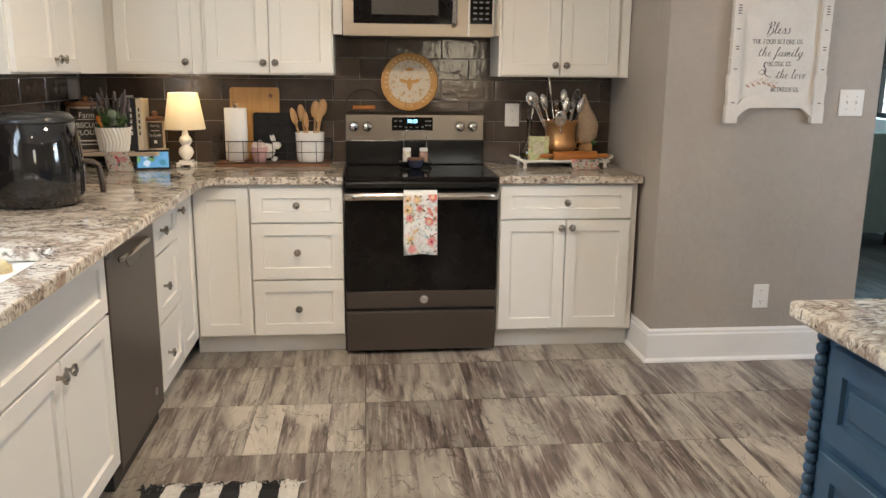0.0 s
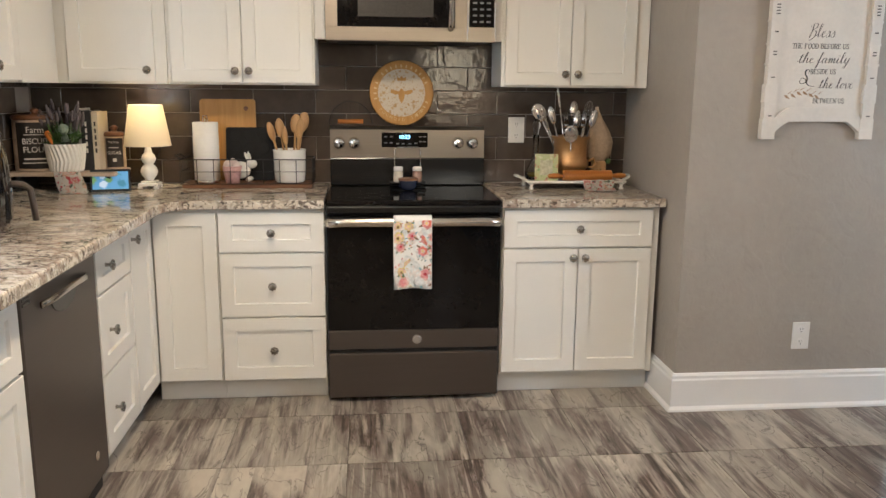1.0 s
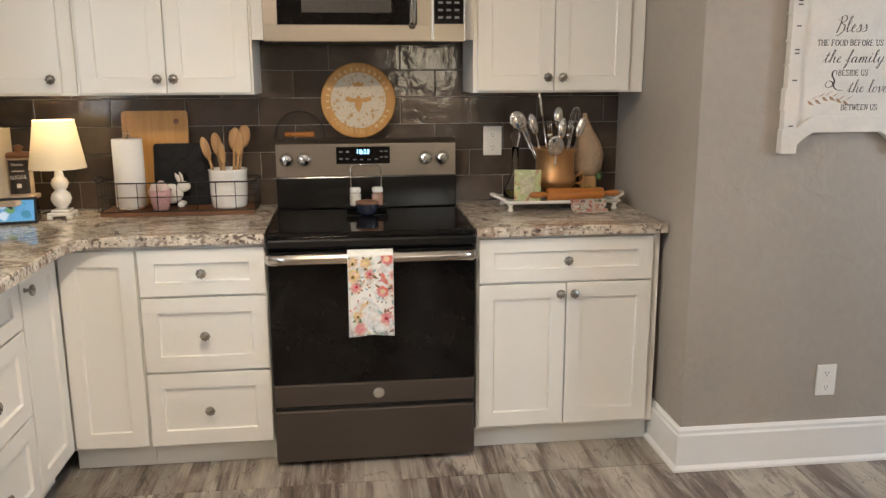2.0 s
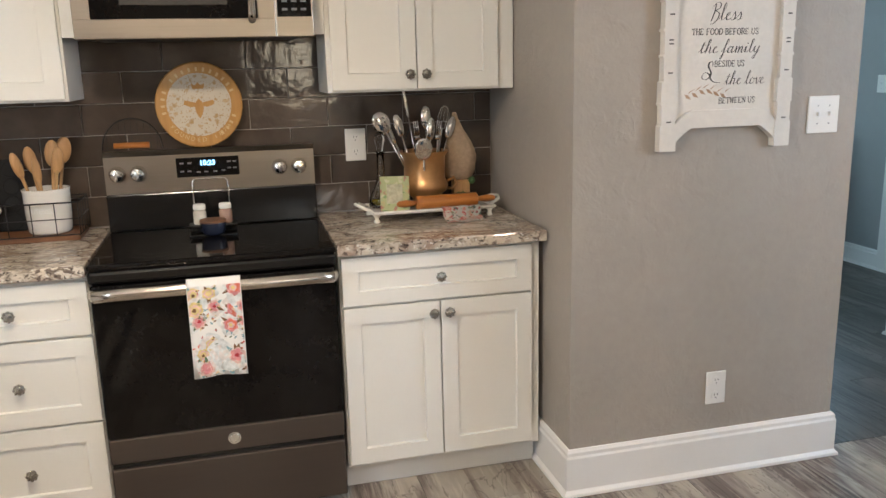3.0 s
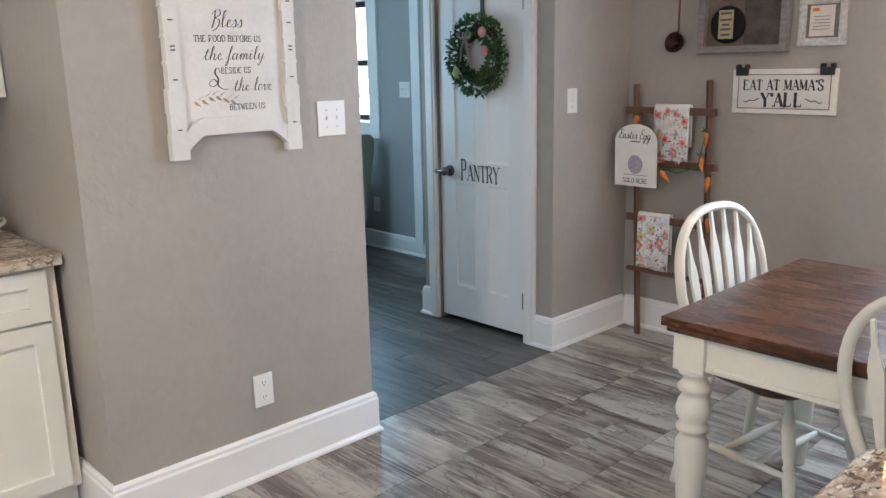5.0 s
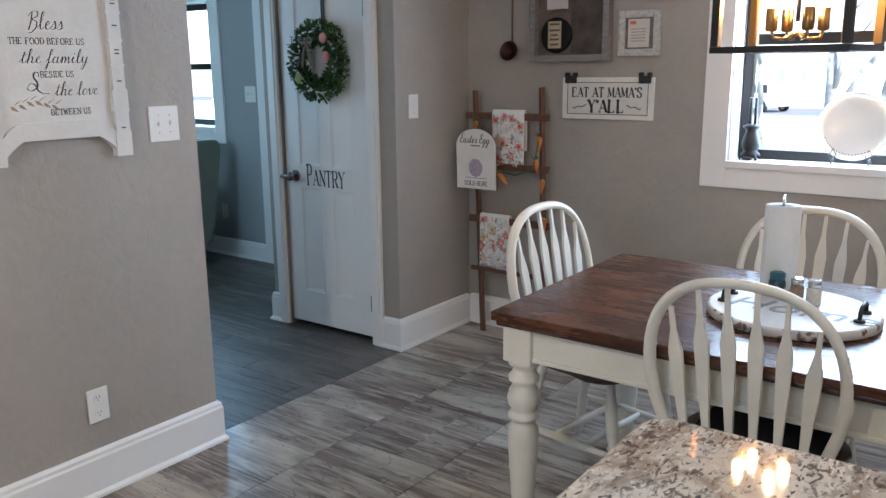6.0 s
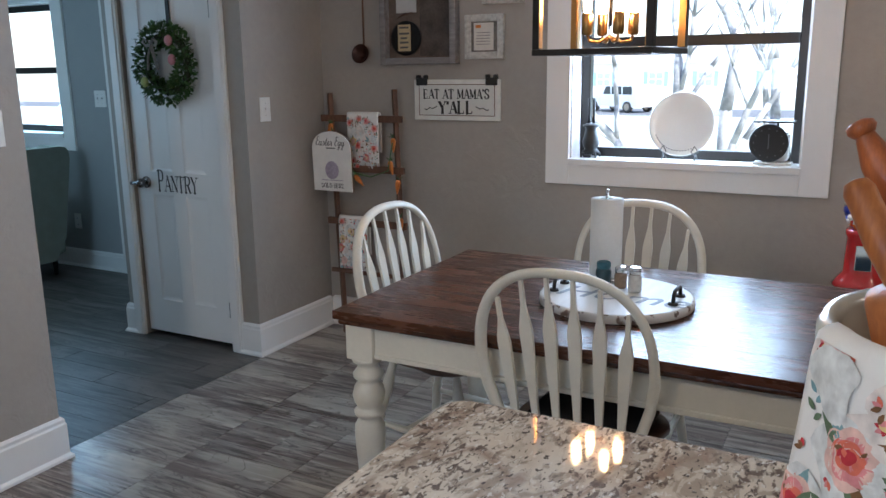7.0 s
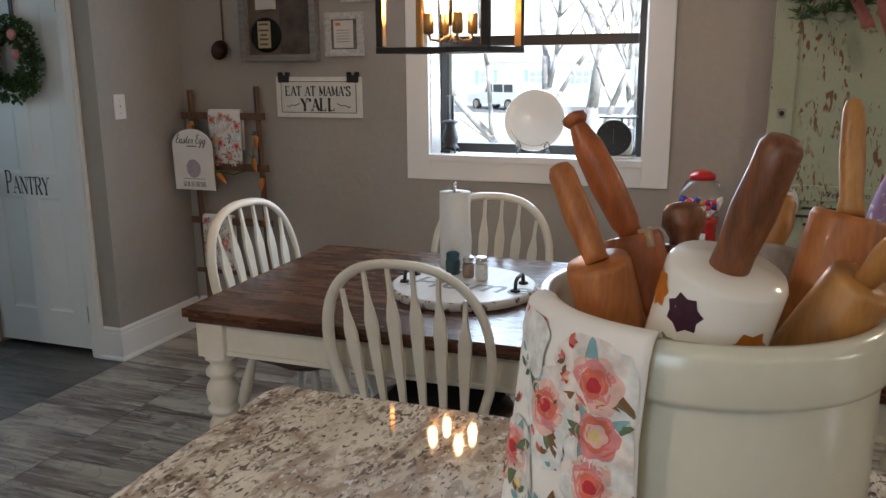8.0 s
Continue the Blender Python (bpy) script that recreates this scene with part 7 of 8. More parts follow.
drape("dish_towel", "floral dish towel hung over a lower ladder rung", pose(mid2.x, mid2.y, mid2.z + 0.022, 0, 0, -90), 0.19, 0.29, 0.20, CLOTH, 0.018, 0.003, 9)
for (x, y, z, tx, tz) in ((3.99, 3.53, 1.19, 0.02, -0.06), (3.95, 3.36, 0.92, -0.05, -0.05), (4.0, 3.145, 1.12, 0.0, -0.08), (4.0, 3.12, 0.90, 0.01, -0.08), (3.985, 3.10, 0.70, 0.0, -0.08), (4.0, 3.17, 1.0, -0.02, -0.08)):
    c = thing("carrot_ornament", "small felt carrot tied to the ladder", "ornament", group="carrots on the ladder")
    a = Vector((x - 0.035, y, z))
    b = a + Vector((0, tx, tz))
    bm = B()
    lathe(bm, [(0.008, 0), (0.015, 0.012), (0.012, 0.04), (0.003, 0.075)], along(a, b), 10)
    part("root", bm, CARROT, c)
    bm = B()
    leaf_cluster(bm, a, 10, 0.004, 0.03, 0.004, rng)
    part("leaf_top", bm, LEAFGREEN, c)
bm = B()
tube(bm, [(3.94, 3.52, 1.17), (3.93, 3.45, 0.99), (3.925, 3.36, 0.93), (3.93, 3.27, 0.915), (3.945, 3.17, 0.95), (3.95, 3.14, 1.10)], 0.0035, 6)
solid("garland_string", bm, LEAFGREEN, "green cord strung along the ladder", "cord")

es = thing("hanging_sign", "white arched Easter sign hung on the ladder", "sign", pose(3.925, 3.505, 0.828, 0, -2, 0))
bm = B()
ol = [(-0.125, 0), (0.125, 0)] + [(0.125 * math.cos(radians(a)), 0.235 + 0.09 * math.sin(radians(a))) for a in range(0, 181, 12)]
prism(bm, ol, pose(0, 0, 0, 90, 0, -90), 0.012)
part("board", bm, mat("white_sign_paint", (0.80, 0.78, 0.74), 0.6, var=0.08, scale=14), es)
bm = B()
ol2 = [(-0.127, -0.002), (0.127, -0.002)] + [(0.127 * math.cos(radians(a)), 0.235 + 0.092 * math.sin(radians(a))) for a in range(0, 181, 12)]
prism(bm, ol2, pose(0.004, 0, 0, 90, 0, -90), 0.006)
part("edge", bm, RUSTIC, es)
script_text("Easter Egg", 0.022, 0.19, pose(-0.0126, 0.006, 0.262) @ FACE_W, DARK, es, 0.22, 0.10)
serif_text("SOLD HERE", 0.024, 0.15, pose(-0.0126, 0, 0.030) @ FACE_W, DARK, es, thick=0.18, thin=0.09)
LILAC = mat("lilac_print", (0.42, 0.36, 0.44), 0.7, var=0.3, scale=60)
bm = B()
M0 = pose(-0.0122, 0, 0.15, 90, 0, -90)
prism(bm, [(0.045 * math.cos(radians(a)), -0.035 + 0.05 * math.sin(radians(a))) for a in range(0, 360, 24)], M0, 0.0006)
part("egg_print", bm, LILAC, es)
part("print_bar", boxed(-0.0128, -0.0121, -0.07, 0.07, 0.058, 0.062), LILAC, es)
part("print_bar", boxed(-0.0128, -0.0121, -0.03, 0.03, 0.232, 0.238), INK, es)

# wall pieces
ldl = thing("ladle", "dark copper ladle hung on the wall", "ladle", pose(4.088, 3.385, 1.558))
bm = B()
lathe(bm, [(0.001, -0.040), (0.033, -0.030), (0.050, -0.006), (0.052, 0.005), (0.048, 0.005), (0.03, -0.026), (0.0, -0.035)], pose(-0.045, 0, 0, 0, -78, 0), 24)
part("bowl", bm, mat("dark_copper", (0.045, 0.018, 0.012), 0.32, 0.7), ldl, smooth=True)
bm = B()
tube(bm, [(-0.012, 0, 0.03), (-0.008, 0, 0.06), (-0.008, 0, 0.24), (-0.006, 0, 0.30)], 0.005, 8)
part("handle", bm, RUSTIC, ldl)


def frame_on_wall(name, label, y0, y1, z0, z1, fw, depth, fmat, back, x=4.099):
    f = thing(name, label, "picture frame", pose(x, 0, 0))
    bm = B()
    for a, b, p, q in ((y0, y0 + fw, z0, z1), (y1 - fw, y1, z0, z1), (y0 + fw, y1 - fw, z0, z0 + fw), (y0 + fw, y1 - fw, z1 - fw, z1)):
        box(bm, -depth, 0, a, b, p, q, 0.003, 1)
    part("frame", bm, fmat, f)
    part("backing", boxed(-0.010 if depth > 0.03 else -depth * 0.6, -0.001, y0 + fw - 0.002, y1 - fw + 0.002, z0 + fw - 0.002, z1 - fw + 0.002), back, f)
    return f


KRAFT = mat("sepia_photo_backing", (0.16, 0.115, 0.085), 0.6, var=0.55, scale=9)
sb = frame_on_wall("shadow_box", "weathered grey shadow box with keepsakes", 2.815, 3.262, 1.498, 2.02, 0.034, 0.055, GREYFRAME, KRAFT)
bm = B()
lathe(bm, [(0.088, 0), (0.088, 0.016), (0.075, 0.02)], pose(-0.0105, 3.12, 1.632, 0, -90, 0), 32)
dk = part("dark_round_lid", bm, DARKTIN, sb, "round black lid")
bm = B()
box(bm, -0.036, -0.0308, 3.085, 3.16, 1.566, 1.70, 0.001, 1)
lb = part("label_card", bm, mat("cream_card", (0.48, 0.38, 0.22), 0.6, var=0.2, scale=30), sb, "cream printed card")
for z, w in ((1.685, 0.028), (1.655, 0.03), (1.632, 0.02), (1.61, 0.026), (1.585, 0.024)):
    part("print_bar", boxed(-0.0372, -0.0361, 3.1225 - w, 3.1225 + w, z - 0.005, z + 0.005), INK, lb)
part("photo", boxed(-0.014, -0.0105, 3.06, 3.18, 1.76, 1.90), mat("white_photo_card", (0.55, 0.53, 0.50), 0.5, var=0.2), sb)
part("photo", boxed(-0.013, -0.0105, 2.86, 3.04, 1.54, 1.95), mat("old_photograph", (0.10, 0.075, 0.06), 0.4, var=0.7, scale=12), sb)
bm = B()
for i in range(7):
    tube(bm, [(-0.02, 3.17 - i * 0.012, 1.735 + 0.004 * i), (-0.022, 3.14 - i * 0.012, 1.75 + 0.006 * (i % 3))], 0.002, 5)
part("twig", bm, RUSTIC, sb)
pf = frame_on_wall("picture_frame", "chippy white picture frame with a handwritten card", 2.566, 2.780, 1.520, 1.735, 0.035, 0.02, WHITEFRAME, mat("stained_mat_board", (0.16, 0.14, 0.12), 0.7, var=0.5, scale=40))
part("card", boxed(-0.0145, -0.0121, 2.622, 2.730, 1.562, 1.695), mat("aged_paper", (0.62, 0.58, 0.52), 0.7, var=0.1, scale=20), pf)
for k in range(5):
    part("print_bar", boxed(-0.0152, -0.0144, 2.64, 2.715, 1.59 + k * 0.014, 1.593 + k * 0.014), PRINT, pf)
part("print_mark", boxed(-0.0152, -0.0144, 2.69, 2.72, 1.67, 1.685), CARROT, pf)
frame_on_wall("picture_frame", "chippy white picture frame hung above another", 2.46, 2.685, 1.782, 2.02, 0.03, 0.02, WHITEFRAME, KRAFT)

ms = thing("clip_sign", "cream farmhouse sign hung from two black clips", "sign", pose(4.099, 2.832, 1.212))
part("board", boxed(-0.014, -0.001, -0.248, 0.248, 0, 0.208, bevel=0.003), CREAMSIGN, ms)
part("inner_panel", boxed(-0.0165, -0.0142, -0.215, 0.215, 0.028, 0.180, bevel=0.001), mat("pale_cream_paint", (0.66, 0.65, 0.60), 0.6, var=0.08, scale=12), ms)
serif_text("EAT AT MAMA'S", 0.048, 0.385, pose(-0.0171, 0, 0.135) @ FACE_W, DARK, ms, thick=0.22, thin=0.08)
serif_text("Y'ALL", 0.062, 0.205, pose(-0.0171, 0.0, 0.066) @ FACE_W, DARK, ms, thick=0.24, thin=0.08)
for y0, y1, z0, z1 in ((-0.219, -0.2155, 0.024, 0.184), (0.2155, 0.219, 0.024, 0.184), (-0.219, 0.219, 0.0235, 0.027), (-0.219, 0.219, 0.181, 0.1845)):
    part("groove_line", boxed(-0.0155, -0.0141, y0, y1, z0, z1), RUSTIC, ms)
for s in (-1, 1):
    bm = B()
    tube(bm, [(-0.0170, s * 0.11, 0.072), (-0.0170, s * 0.135, 0.060), (-0.0170, s * 0.155, 0.064), (-0.0170, s * 0.175, 0.052), (-0.0170, s * 0.185, 0.058)], 0.0025, 5)
    part("flourish", bm, DARK, ms)
    bm = B()
    box(bm, -0.022, 0.0, s * 0.20 - 0.032, s * 0.20 + 0.032, 0.178, 0.216, 0.004)
    for q in (-0.022, 0.022):
        rod(bm, (-0.012, s * 0.20 + q - 0.01, 0.222), (-0.012, s * 0.20 + q + 0.01, 0.222), 0.010, n=10)
    part("clip", bm, MATBLACK, ms, "black bulldog clip")

# window sill pieces
SZ = 1.0425
pl = thing("plate", "cream dinner plate on a black easel stand", "plate", pose(4.165, 1.706, SZ))
bm = B()
lathe(bm, [(0.09, 0.0), (0.10, 0.004), (0.146, 0.014), (0.149, 0.017), (0.144, 0.018), (0.102, 0.009), (0.0, 0.007)], pose(0.015, 0, 0.166, 0, -80, 0), 48)
part("dish", bm, WHITECER, pl)
for s in (-1, 1):
    bm = B()
    tube(bm, [(0.045, s * 0.072, 0.003), (0.0, s * 0.072, 0.03), (-0.03, s * 0.072, 0.015), (-0.042, s * 0.075, 0.003)], 0.003, 6)
    tube(bm, [(-0.026, s * 0.072, 0.02), (-0.03, s * 0.072 + 0.015, 0.045), (-0.028, s * 0.072, 0.07), (-0.03, s * 0.072 - 0.015, 0.045)], 0.0028, 6, closed=True)
    part("easel_leg", bm, WIRE, pl)
for i in range(17):
    a = radians(238 + i * 6)
    bm = B()
    ball(bm, pose(0.015, 0, 0.166, 0, -80, 0) @ Vector((0.124 * math.sin(a), 0.124 * math.cos(a), 0.0155)), 0.0032, (0.6, 1, 1), 6, 4)
    part("print_mark", bm, INK, pl)
st = thing("stove_ornament", "black cast iron pot-belly stove ornament on the sill", "ornament", pose(4.165, 2.135, SZ))
bm = B()
lathe(bm, [(0.040, 0.022), (0.042, 0.03), (0.030, 0.04), (0.038, 0.055), (0.042, 0.075), (0.036, 0.10), (0.028, 0.125), (0.026, 0.14), (0.040, 0.150), (0.040, 0.156), (0.02, 0.165)], None, 20)
part("belly", bm, MATBLACK, st)
for a in range(4):
    bm = B()
    d = Vector((math.cos(radians(45 + 90 * a)), math.sin(radians(45 + 90 * a)), 0))
    tube(bm, [d * 0.032 + Vector((0, 0, 0.024)), d * 0.046 + Vector((0, 0, 0.02)), d * 0.052 + Vector((0, 0, 0.001))], 0.006, 6)
    part("leg", bm, MATBLACK, st)
for dy in (-0.012, 0.012):
    bm = B()
    rod(bm, (0, dy, 0.155), (0, dy, 0.285), 0.007, n=10)
    part("pipe", bm, MATBLACK, st)
part("ash_tray", boxed(-0.065, -0.035, -0.02, 0.02, 0.004, 0.016, bevel=0.003), MATBLACK, st)
skl = thing("kitchen_scale", "vintage white kitchen scale with a black dial", "scale", pose(4.165, 1.31, SZ))
bm = B()
box(bm, -0.045, 0.045, -0.09, 0.07, 0.0005, 0.012, 0.004)
box(bm, -0.018, 0.045, -0.075, 0.045, 0.012, 0.145, 0.02)
part("housing", bm, WHITECER, skl)
bm = B()
lathe(bm, [(0.080, 0), (0.083, 0.006), (0.080, 0.016), (0.074, 0.013)], pose(-0.02, 0.01, 0.095, 0, -90, 0), 36)
dl = part("dial", bm, MATBLACK, skl, "round black dial")
part("needle", boxed(-0.0375, -0.036, 0.0085, 0.0115, 0.07, 0.135), PRINT, dl)
for i in range(12):
    a = 2 * math.pi * i / 12
    part("dial_mark", boxed(-0.0368, -0.0335, 0.01 + 0.062 * math.cos(a) - 0.002, 0.01 + 0.062 * math.cos(a) + 0.002, 0.095 + 0.062 * math.sin(a) - 0.002, 0.095 + 0.062 * math.sin(a) + 0.002), PRINT, dl)
bm = B()
rod(bm, (0.01, -0.02, 0.14), (0.01, -0.02, 0.185), 0.006)
box(bm, -0.06, 0.06, -0.09, 0.075, 0.185, 0.193, 0.003)
part("platform", bm, MATBLACK, skl)

# lantern over the table
ln = thing("lantern_pendant", "open dark bronze lantern pendant with lit candle bulbs", "pendant lamp", pose(2.797, 1.649, 1.508, 0, 0, -8.4))
LW, LD, LH = 0.182, 0.125, 0.52
for sx in (-1, 1):
    for sy in (-1, 1):
        bm = B()
        x, y = sx * LD, sy * LW
        box(bm, x - 0.011, x + 0.011, y - 0.011, y + 0.011, 0.0185, LH - 0.0005, 0.001)
        post = part("post", bm, BRONZE, ln)
        bm = B()
        box(bm, *sorted((x - sx * 0.0112, x - sx * 0.0135)), y - 0.010, y + 0.010, 0.022, LH - 0.004)
        box(bm, x - 0.010, x + 0.010, *sorted((y - sy * 0.0112, y - sy * 0.0135)), 0.022, LH - 0.004)
        part("brass_lining", bm, GOLD, post)
for z in (0.0, LH):
    bm = B()
    for s in (-1, 1):
        box(bm, s * LD - 0.012, s * LD + 0.012, -LW - 0.012, LW + 0.012, z, z + 0.018, 0.001)
        box(bm, -LD + 0.012, LD - 0.012, s * LW - 0.012, s * LW + 0.012, z, z + 0.018, 0.001)
    part("rim", bm, BRONZE, ln)
bm = B()
box(bm, -0.010, 0.010, -LW, LW, LH + 0.002, LH + 0.014)
rod(bm, (0, 0, 0.085), (0, 0, H - 1.508 - 0.03), 0.006)
lathe(bm, [(0.06, H - 1.508 - 0.03), (0.06, H - 1.508 - 0.001)], None, 20)
part("stem", bm, BRONZE, ln)
GLOW = mat("glowing_filament_bulb", (1.0, 0.52, 0.21), 0.3, var=0.0, emit=60.0)
for i in range(4):
    a = radians(40 + 90 * i)
    c = Vector((0.062 * math.cos(a), 0.075 * math.sin(a), 0))
    bm = B()
    tube(bm, [Vector((0, 0, 0.055)), c * 0.5 + Vector((0, 0, 0.038)), c * 0.9 + Vector((0, 0, 0.042)), c + Vector((0, 0, 0.062))], 0.005, 8)
    arm = part("arm", bm, GOLD, ln, smooth=True)
    bm = B()
    lathe(bm, [(0.012, 0.058), (0.017, 0.064), (0.017, 0.120), (0.013, 0.124)], Matrix.Translation(c), 16)
    part("candle_cup", bm, GOLD, arm)
    bm = B()
    lathe(bm, [(0.009, 0.124), (0.012, 0.135), (0.0125, 0.165), (0.009, 0.185), (0.002, 0.195)], Matrix.Translation(c), 14)
    part("bulb", bm, GLOW, arm, "glowing candle bulb", True)

# on the table
TZ = 0.7572
rt = thing("round_tray", "round white distressed wooden tray with black handles", "tray", pose(2.70, 1.575, TZ))
CHIPPY = blotch("chippy_tray_edge", (0.60, 0.58, 0.54), [(40, 0.5, [(0.10, 0.06, 0.04), (0.16, 0.10, 0.07)])], 0.7, 0.2)
bm = B()
lathe(bm, [(0.228, 0.0005), (0.236, 0.004), (0.236, 0.024), (0.230, 0.028)], None, 56)
part("board", bm, CHIPPY, rt)
bm = B()
lathe(bm, [(0.229, 0.0282), (0.228, 0.0292)], None, 56)
part("top_face", bm, mat("whitewashed_tray_top", (0.66, 0.65, 0.62), 0.45, var=0.14, scale=5, stretch=(1, 8, 1)), rt)
SCRIPT = mat("grey_script_print", (0.24, 0.27, 0.30), 0.6, var=0.1)
lettering("Home", 0.16, pose(-0.03, -0.02, 0.0294, 0, 0, -90), SCRIPT, rt, shear=0.3)
for s in (-1, 1):
    bm = B()
    y = s * 0.185
    tube(bm, [(-0.05, y, 0.030), (-0.045, y, 0.055), (-0.03, y, 0.066), (0.03, y, 0.066), (0.045, y, 0.055), (0.05, y, 0.030)], 0.006, 8)
    for x in (-0.05, 0.05):
        lathe(bm, [(0.016, 0.0293), (0.014, 0.036)], Matrix.Translation((x, y, 0)), 12)
    part("handle", bm, MATBLACK, rt, "black iron handle", True)
ZR = TZ + 0.0295
paper_roll("white paper towel roll on the round tray", 2.862, 1.660, ZR, 0.052, 0.268, 0.03, True)
for x, y, r, h, c, lidm, lb in ((2.795, 1.645, 0.025, 0.075, (0.03, 0.07, 0.09), "teal", "dark teal spice jar on the round tray"), (2.772, 1.582, 0.020, 0.07, (0.30, 0.20, 0.13), "steel", "glass pepper shaker with a metal lid"), (2.748, 1.530, 0.021, 0.078, (0.62, 0.60, 0.56), "steel", "glass salt shaker with a metal lid")):
    j = thing("spice_jar", lb, "shaker", pose(x, y, ZR))
    bm = B()
    lathe(bm, [(r * 0.9, 0.0005), (r, 0.004), (r, h * 0.6), (r * 0.85, h * 0.7)], None, 18)
    part("jar", bm, mat("jar_filling", c, 0.12, var=0.25, scale=60, coat=0.5), j)
    bm = B()
    lathe(bm, [(r * 0.9, h * 0.705), (r * 0.92, h * 0.95), (r * 0.7, h)], None, 18)
    part("lid", bm, CHROME if lidm == "steel" else mat("teal_lid", (0.02, 0.10, 0.14), 0.4), j)
# thin black pad that puts the shade under the table onto the seat
solid("seat_shade_pad", boxed(2.29, 2.60, 1.40, 1.75, 0.4575, 0.480, bevel=0.010), mat("seat_shade_black", (0.012, 0.012, 0.013), 0.9, var=0.2, bump=0.3), "thin black pad standing in for shade on a dining chair seat", "cushion")

# gumball machine on its stand
gm = thing("gumball_machine", "red gumball machine with a glass globe on a stand", "gumball machine", pose(3.87, 0.905, 0))
bm = B()
lathe(bm, [(0.14, 0.001), (0.14, 0.015), (0.03, 0.03), (0.025, 0.04), (0.025, 0.575), (0.05, 0.60)], None, 24)
part("stand", bm, MATBLACK, gm)
bm = B()
lathe(bm, [(0.105, 0.60), (0.110, 0.607), (0.095, 0.63), (0.072, 0.66), (0.068, 0.80), (0.075, 0.815), (0.072, 0.835)], None, 28)
part("base", bm, RED, gm)
part("coin_plate", boxed(-0.082, -0.066, -0.03, 0.03, 0.68, 0.78, bevel=0.003), CHROME, gm)
bm = B()
lathe(bm, [(0.05, 0.836), (0.075, 0.86), (0.090, 0.905), (0.086, 0.95), (0.066, 0.985), (0.05, 0.995)], None, 32)
g = part("globe", bm, CLEARGLASS, gm, "clear glass globe")
g.visible_shadow = False
bm = B()
lathe(bm, [(0.052, 0.995), (0.056, 1.0), (0.052, 1.018), (0.03, 1.03), (0.008, 1.036)], None, 24)
part("lid", bm, RED, gm)
cols = [mat("gumball_" + nm, c, 0.2, var=0.02) for nm, c in (("red", (0.5, 0.02, 0.02)), ("blue", (0.02, 0.04, 0.30)), ("white", (0.7, 0.7, 0.7)), ("orange", (0.6, 0.2, 0.02)))]
gb = []
for c in cols:
    bm = B()
    ball(bm, (0, 0, 0), 0.011, seg=10, rings=6)
    gb.append(mesh_of("gumball", bm, c, True))
rng = random.Random(2)
for i in range(70):
    z = 0.852 + (i % 4) * 0.017
    R = (0.052, 0.062, 0.068, 0.070)[i % 4]
    a, r = rng.uniform(0, 6.283), R * math.sqrt(rng.uniform(0.05, 1))
    o = new("gumball", gb[rng.randrange(4)])
    o.parent = g
    o.matrix_basis = Matrix.Translation((r * math.cos(a), r * math.sin(a), z))

# old green door leaning on the wall, with signs
GREENPAINT = chippy("chippy_green_paint", (0.36, 0.40, 0.29), (0.16, 0.085, 0.045))
gd = thing("salvaged_door", "old chippy green panel door leaning on the wall", "door", pose(4.035, 0, 0.001))
bm = B()
D0, D1 = -0.16, 0.662
for a, b, p, q in ((D1 - 0.095, D1, 0, 2.03), (D0, D0 + 0.095, 0, 2.03)):
    box(bm, -0.02, 0.02, a, b, p, q, 0.003)
for p, q in ((0, 0.22), (0.90, 0.965), (1.93, 2.03)):
    box(bm, -0.0195, 0.02, D0 + 0.095, D1 - 0.095, p, q, 0.003)
part("stiles", bm, GREENPAINT, gd, "chippy green stiles and rails")
for p, q in ((0.215, 0.905), (0.96, 1.935)):
    part("panel", boxed(-0.006, 0.012, D0 + 0.09, D1 - 0.09, p, q), GREENPAINT, gd)
part("lock_plate", boxed(-0.0235, -0.0202, 0.594, 0.628, 1.245, 1.285, bevel=0.001), STEEL, gd)
bm = B()
ball(bm, (-0.026, 0.611, 1.265), 0.010)
part("lock_knob", bm, MATBLACK, gd, smooth=True)
lettering("Welcome to", 0.036, pose(-0.0205, 0.43, 0.930) @ FACE_W, DARK, gd, align="LEFT", shear=0.15)
for k, w in enumerate((0.10, 0.13, 0.09)):
    part("print_bar", boxed(-0.0068, -0.0061, 0.40 - w, 0.40 + w, 0.86 - k * 0.035, 0.872 - k * 0.035), DARK, gd)
ws = thing("round_sign", "round white welcome sign with a pink truck on beads", "sign", pose(3.995, 0.632, 0.885))
bm = B()
lathe(bm, [(0.114, 0), (0.116, 0.002), (0.116, 0.008), (0.114, 0.010)], pose(0.005, 0, 0, 0, -90, 0), 44)
part("disc", bm, CREAMSIGN, ws)
lettering("Welcome", 0.045, pose(-0.0056, 0, 0.07) @ FACE_W, INK, ws, shear=0.2)
lettering("TO", 0.022, pose(-0.0056, 0, 0.038) @ FACE_W, INK, ws)
part("print_bar", boxed(-0.0062, -0.0052, -0.06, 0.06, -0.078, -0.064), INK, ws)
PINKP = mat("pink_truck_print", (0.55, 0.16, 0.20), 0.6, var=0.1)
bm = B()
prism(bm, [(-0.07, -0.035), (0.07, -0.035), (0.07, -0.005), (0.03, 0.0), (0.02, 0.022), (-0.02, 0.022), (-0.022, 0.0), (-0.07, 0.0)], pose(-0.0053, 0, 0, 90, 0, -90), 0.0006)
part("truck_print", bm, PINKP, ws)
for y in (-0.04, 0.04):
    bm = B()
    lathe(bm, [(0.012, 0), (0.012, 0.0008)], pose(-0.0057, y, -0.036, 0, -90, 0), 16)
    part("wheel_print", bm, DARK, ws)
bm = B()
rod(bm, (0.018, 0.0, 0.16), (-0.02, 0.0, 0.16), 0.012)
ball(bm, (-0.028, 0, 0.16), 0.022)
part("door_knob", bm, MATBLACK, ws, "dark door knob holding the sign", True)
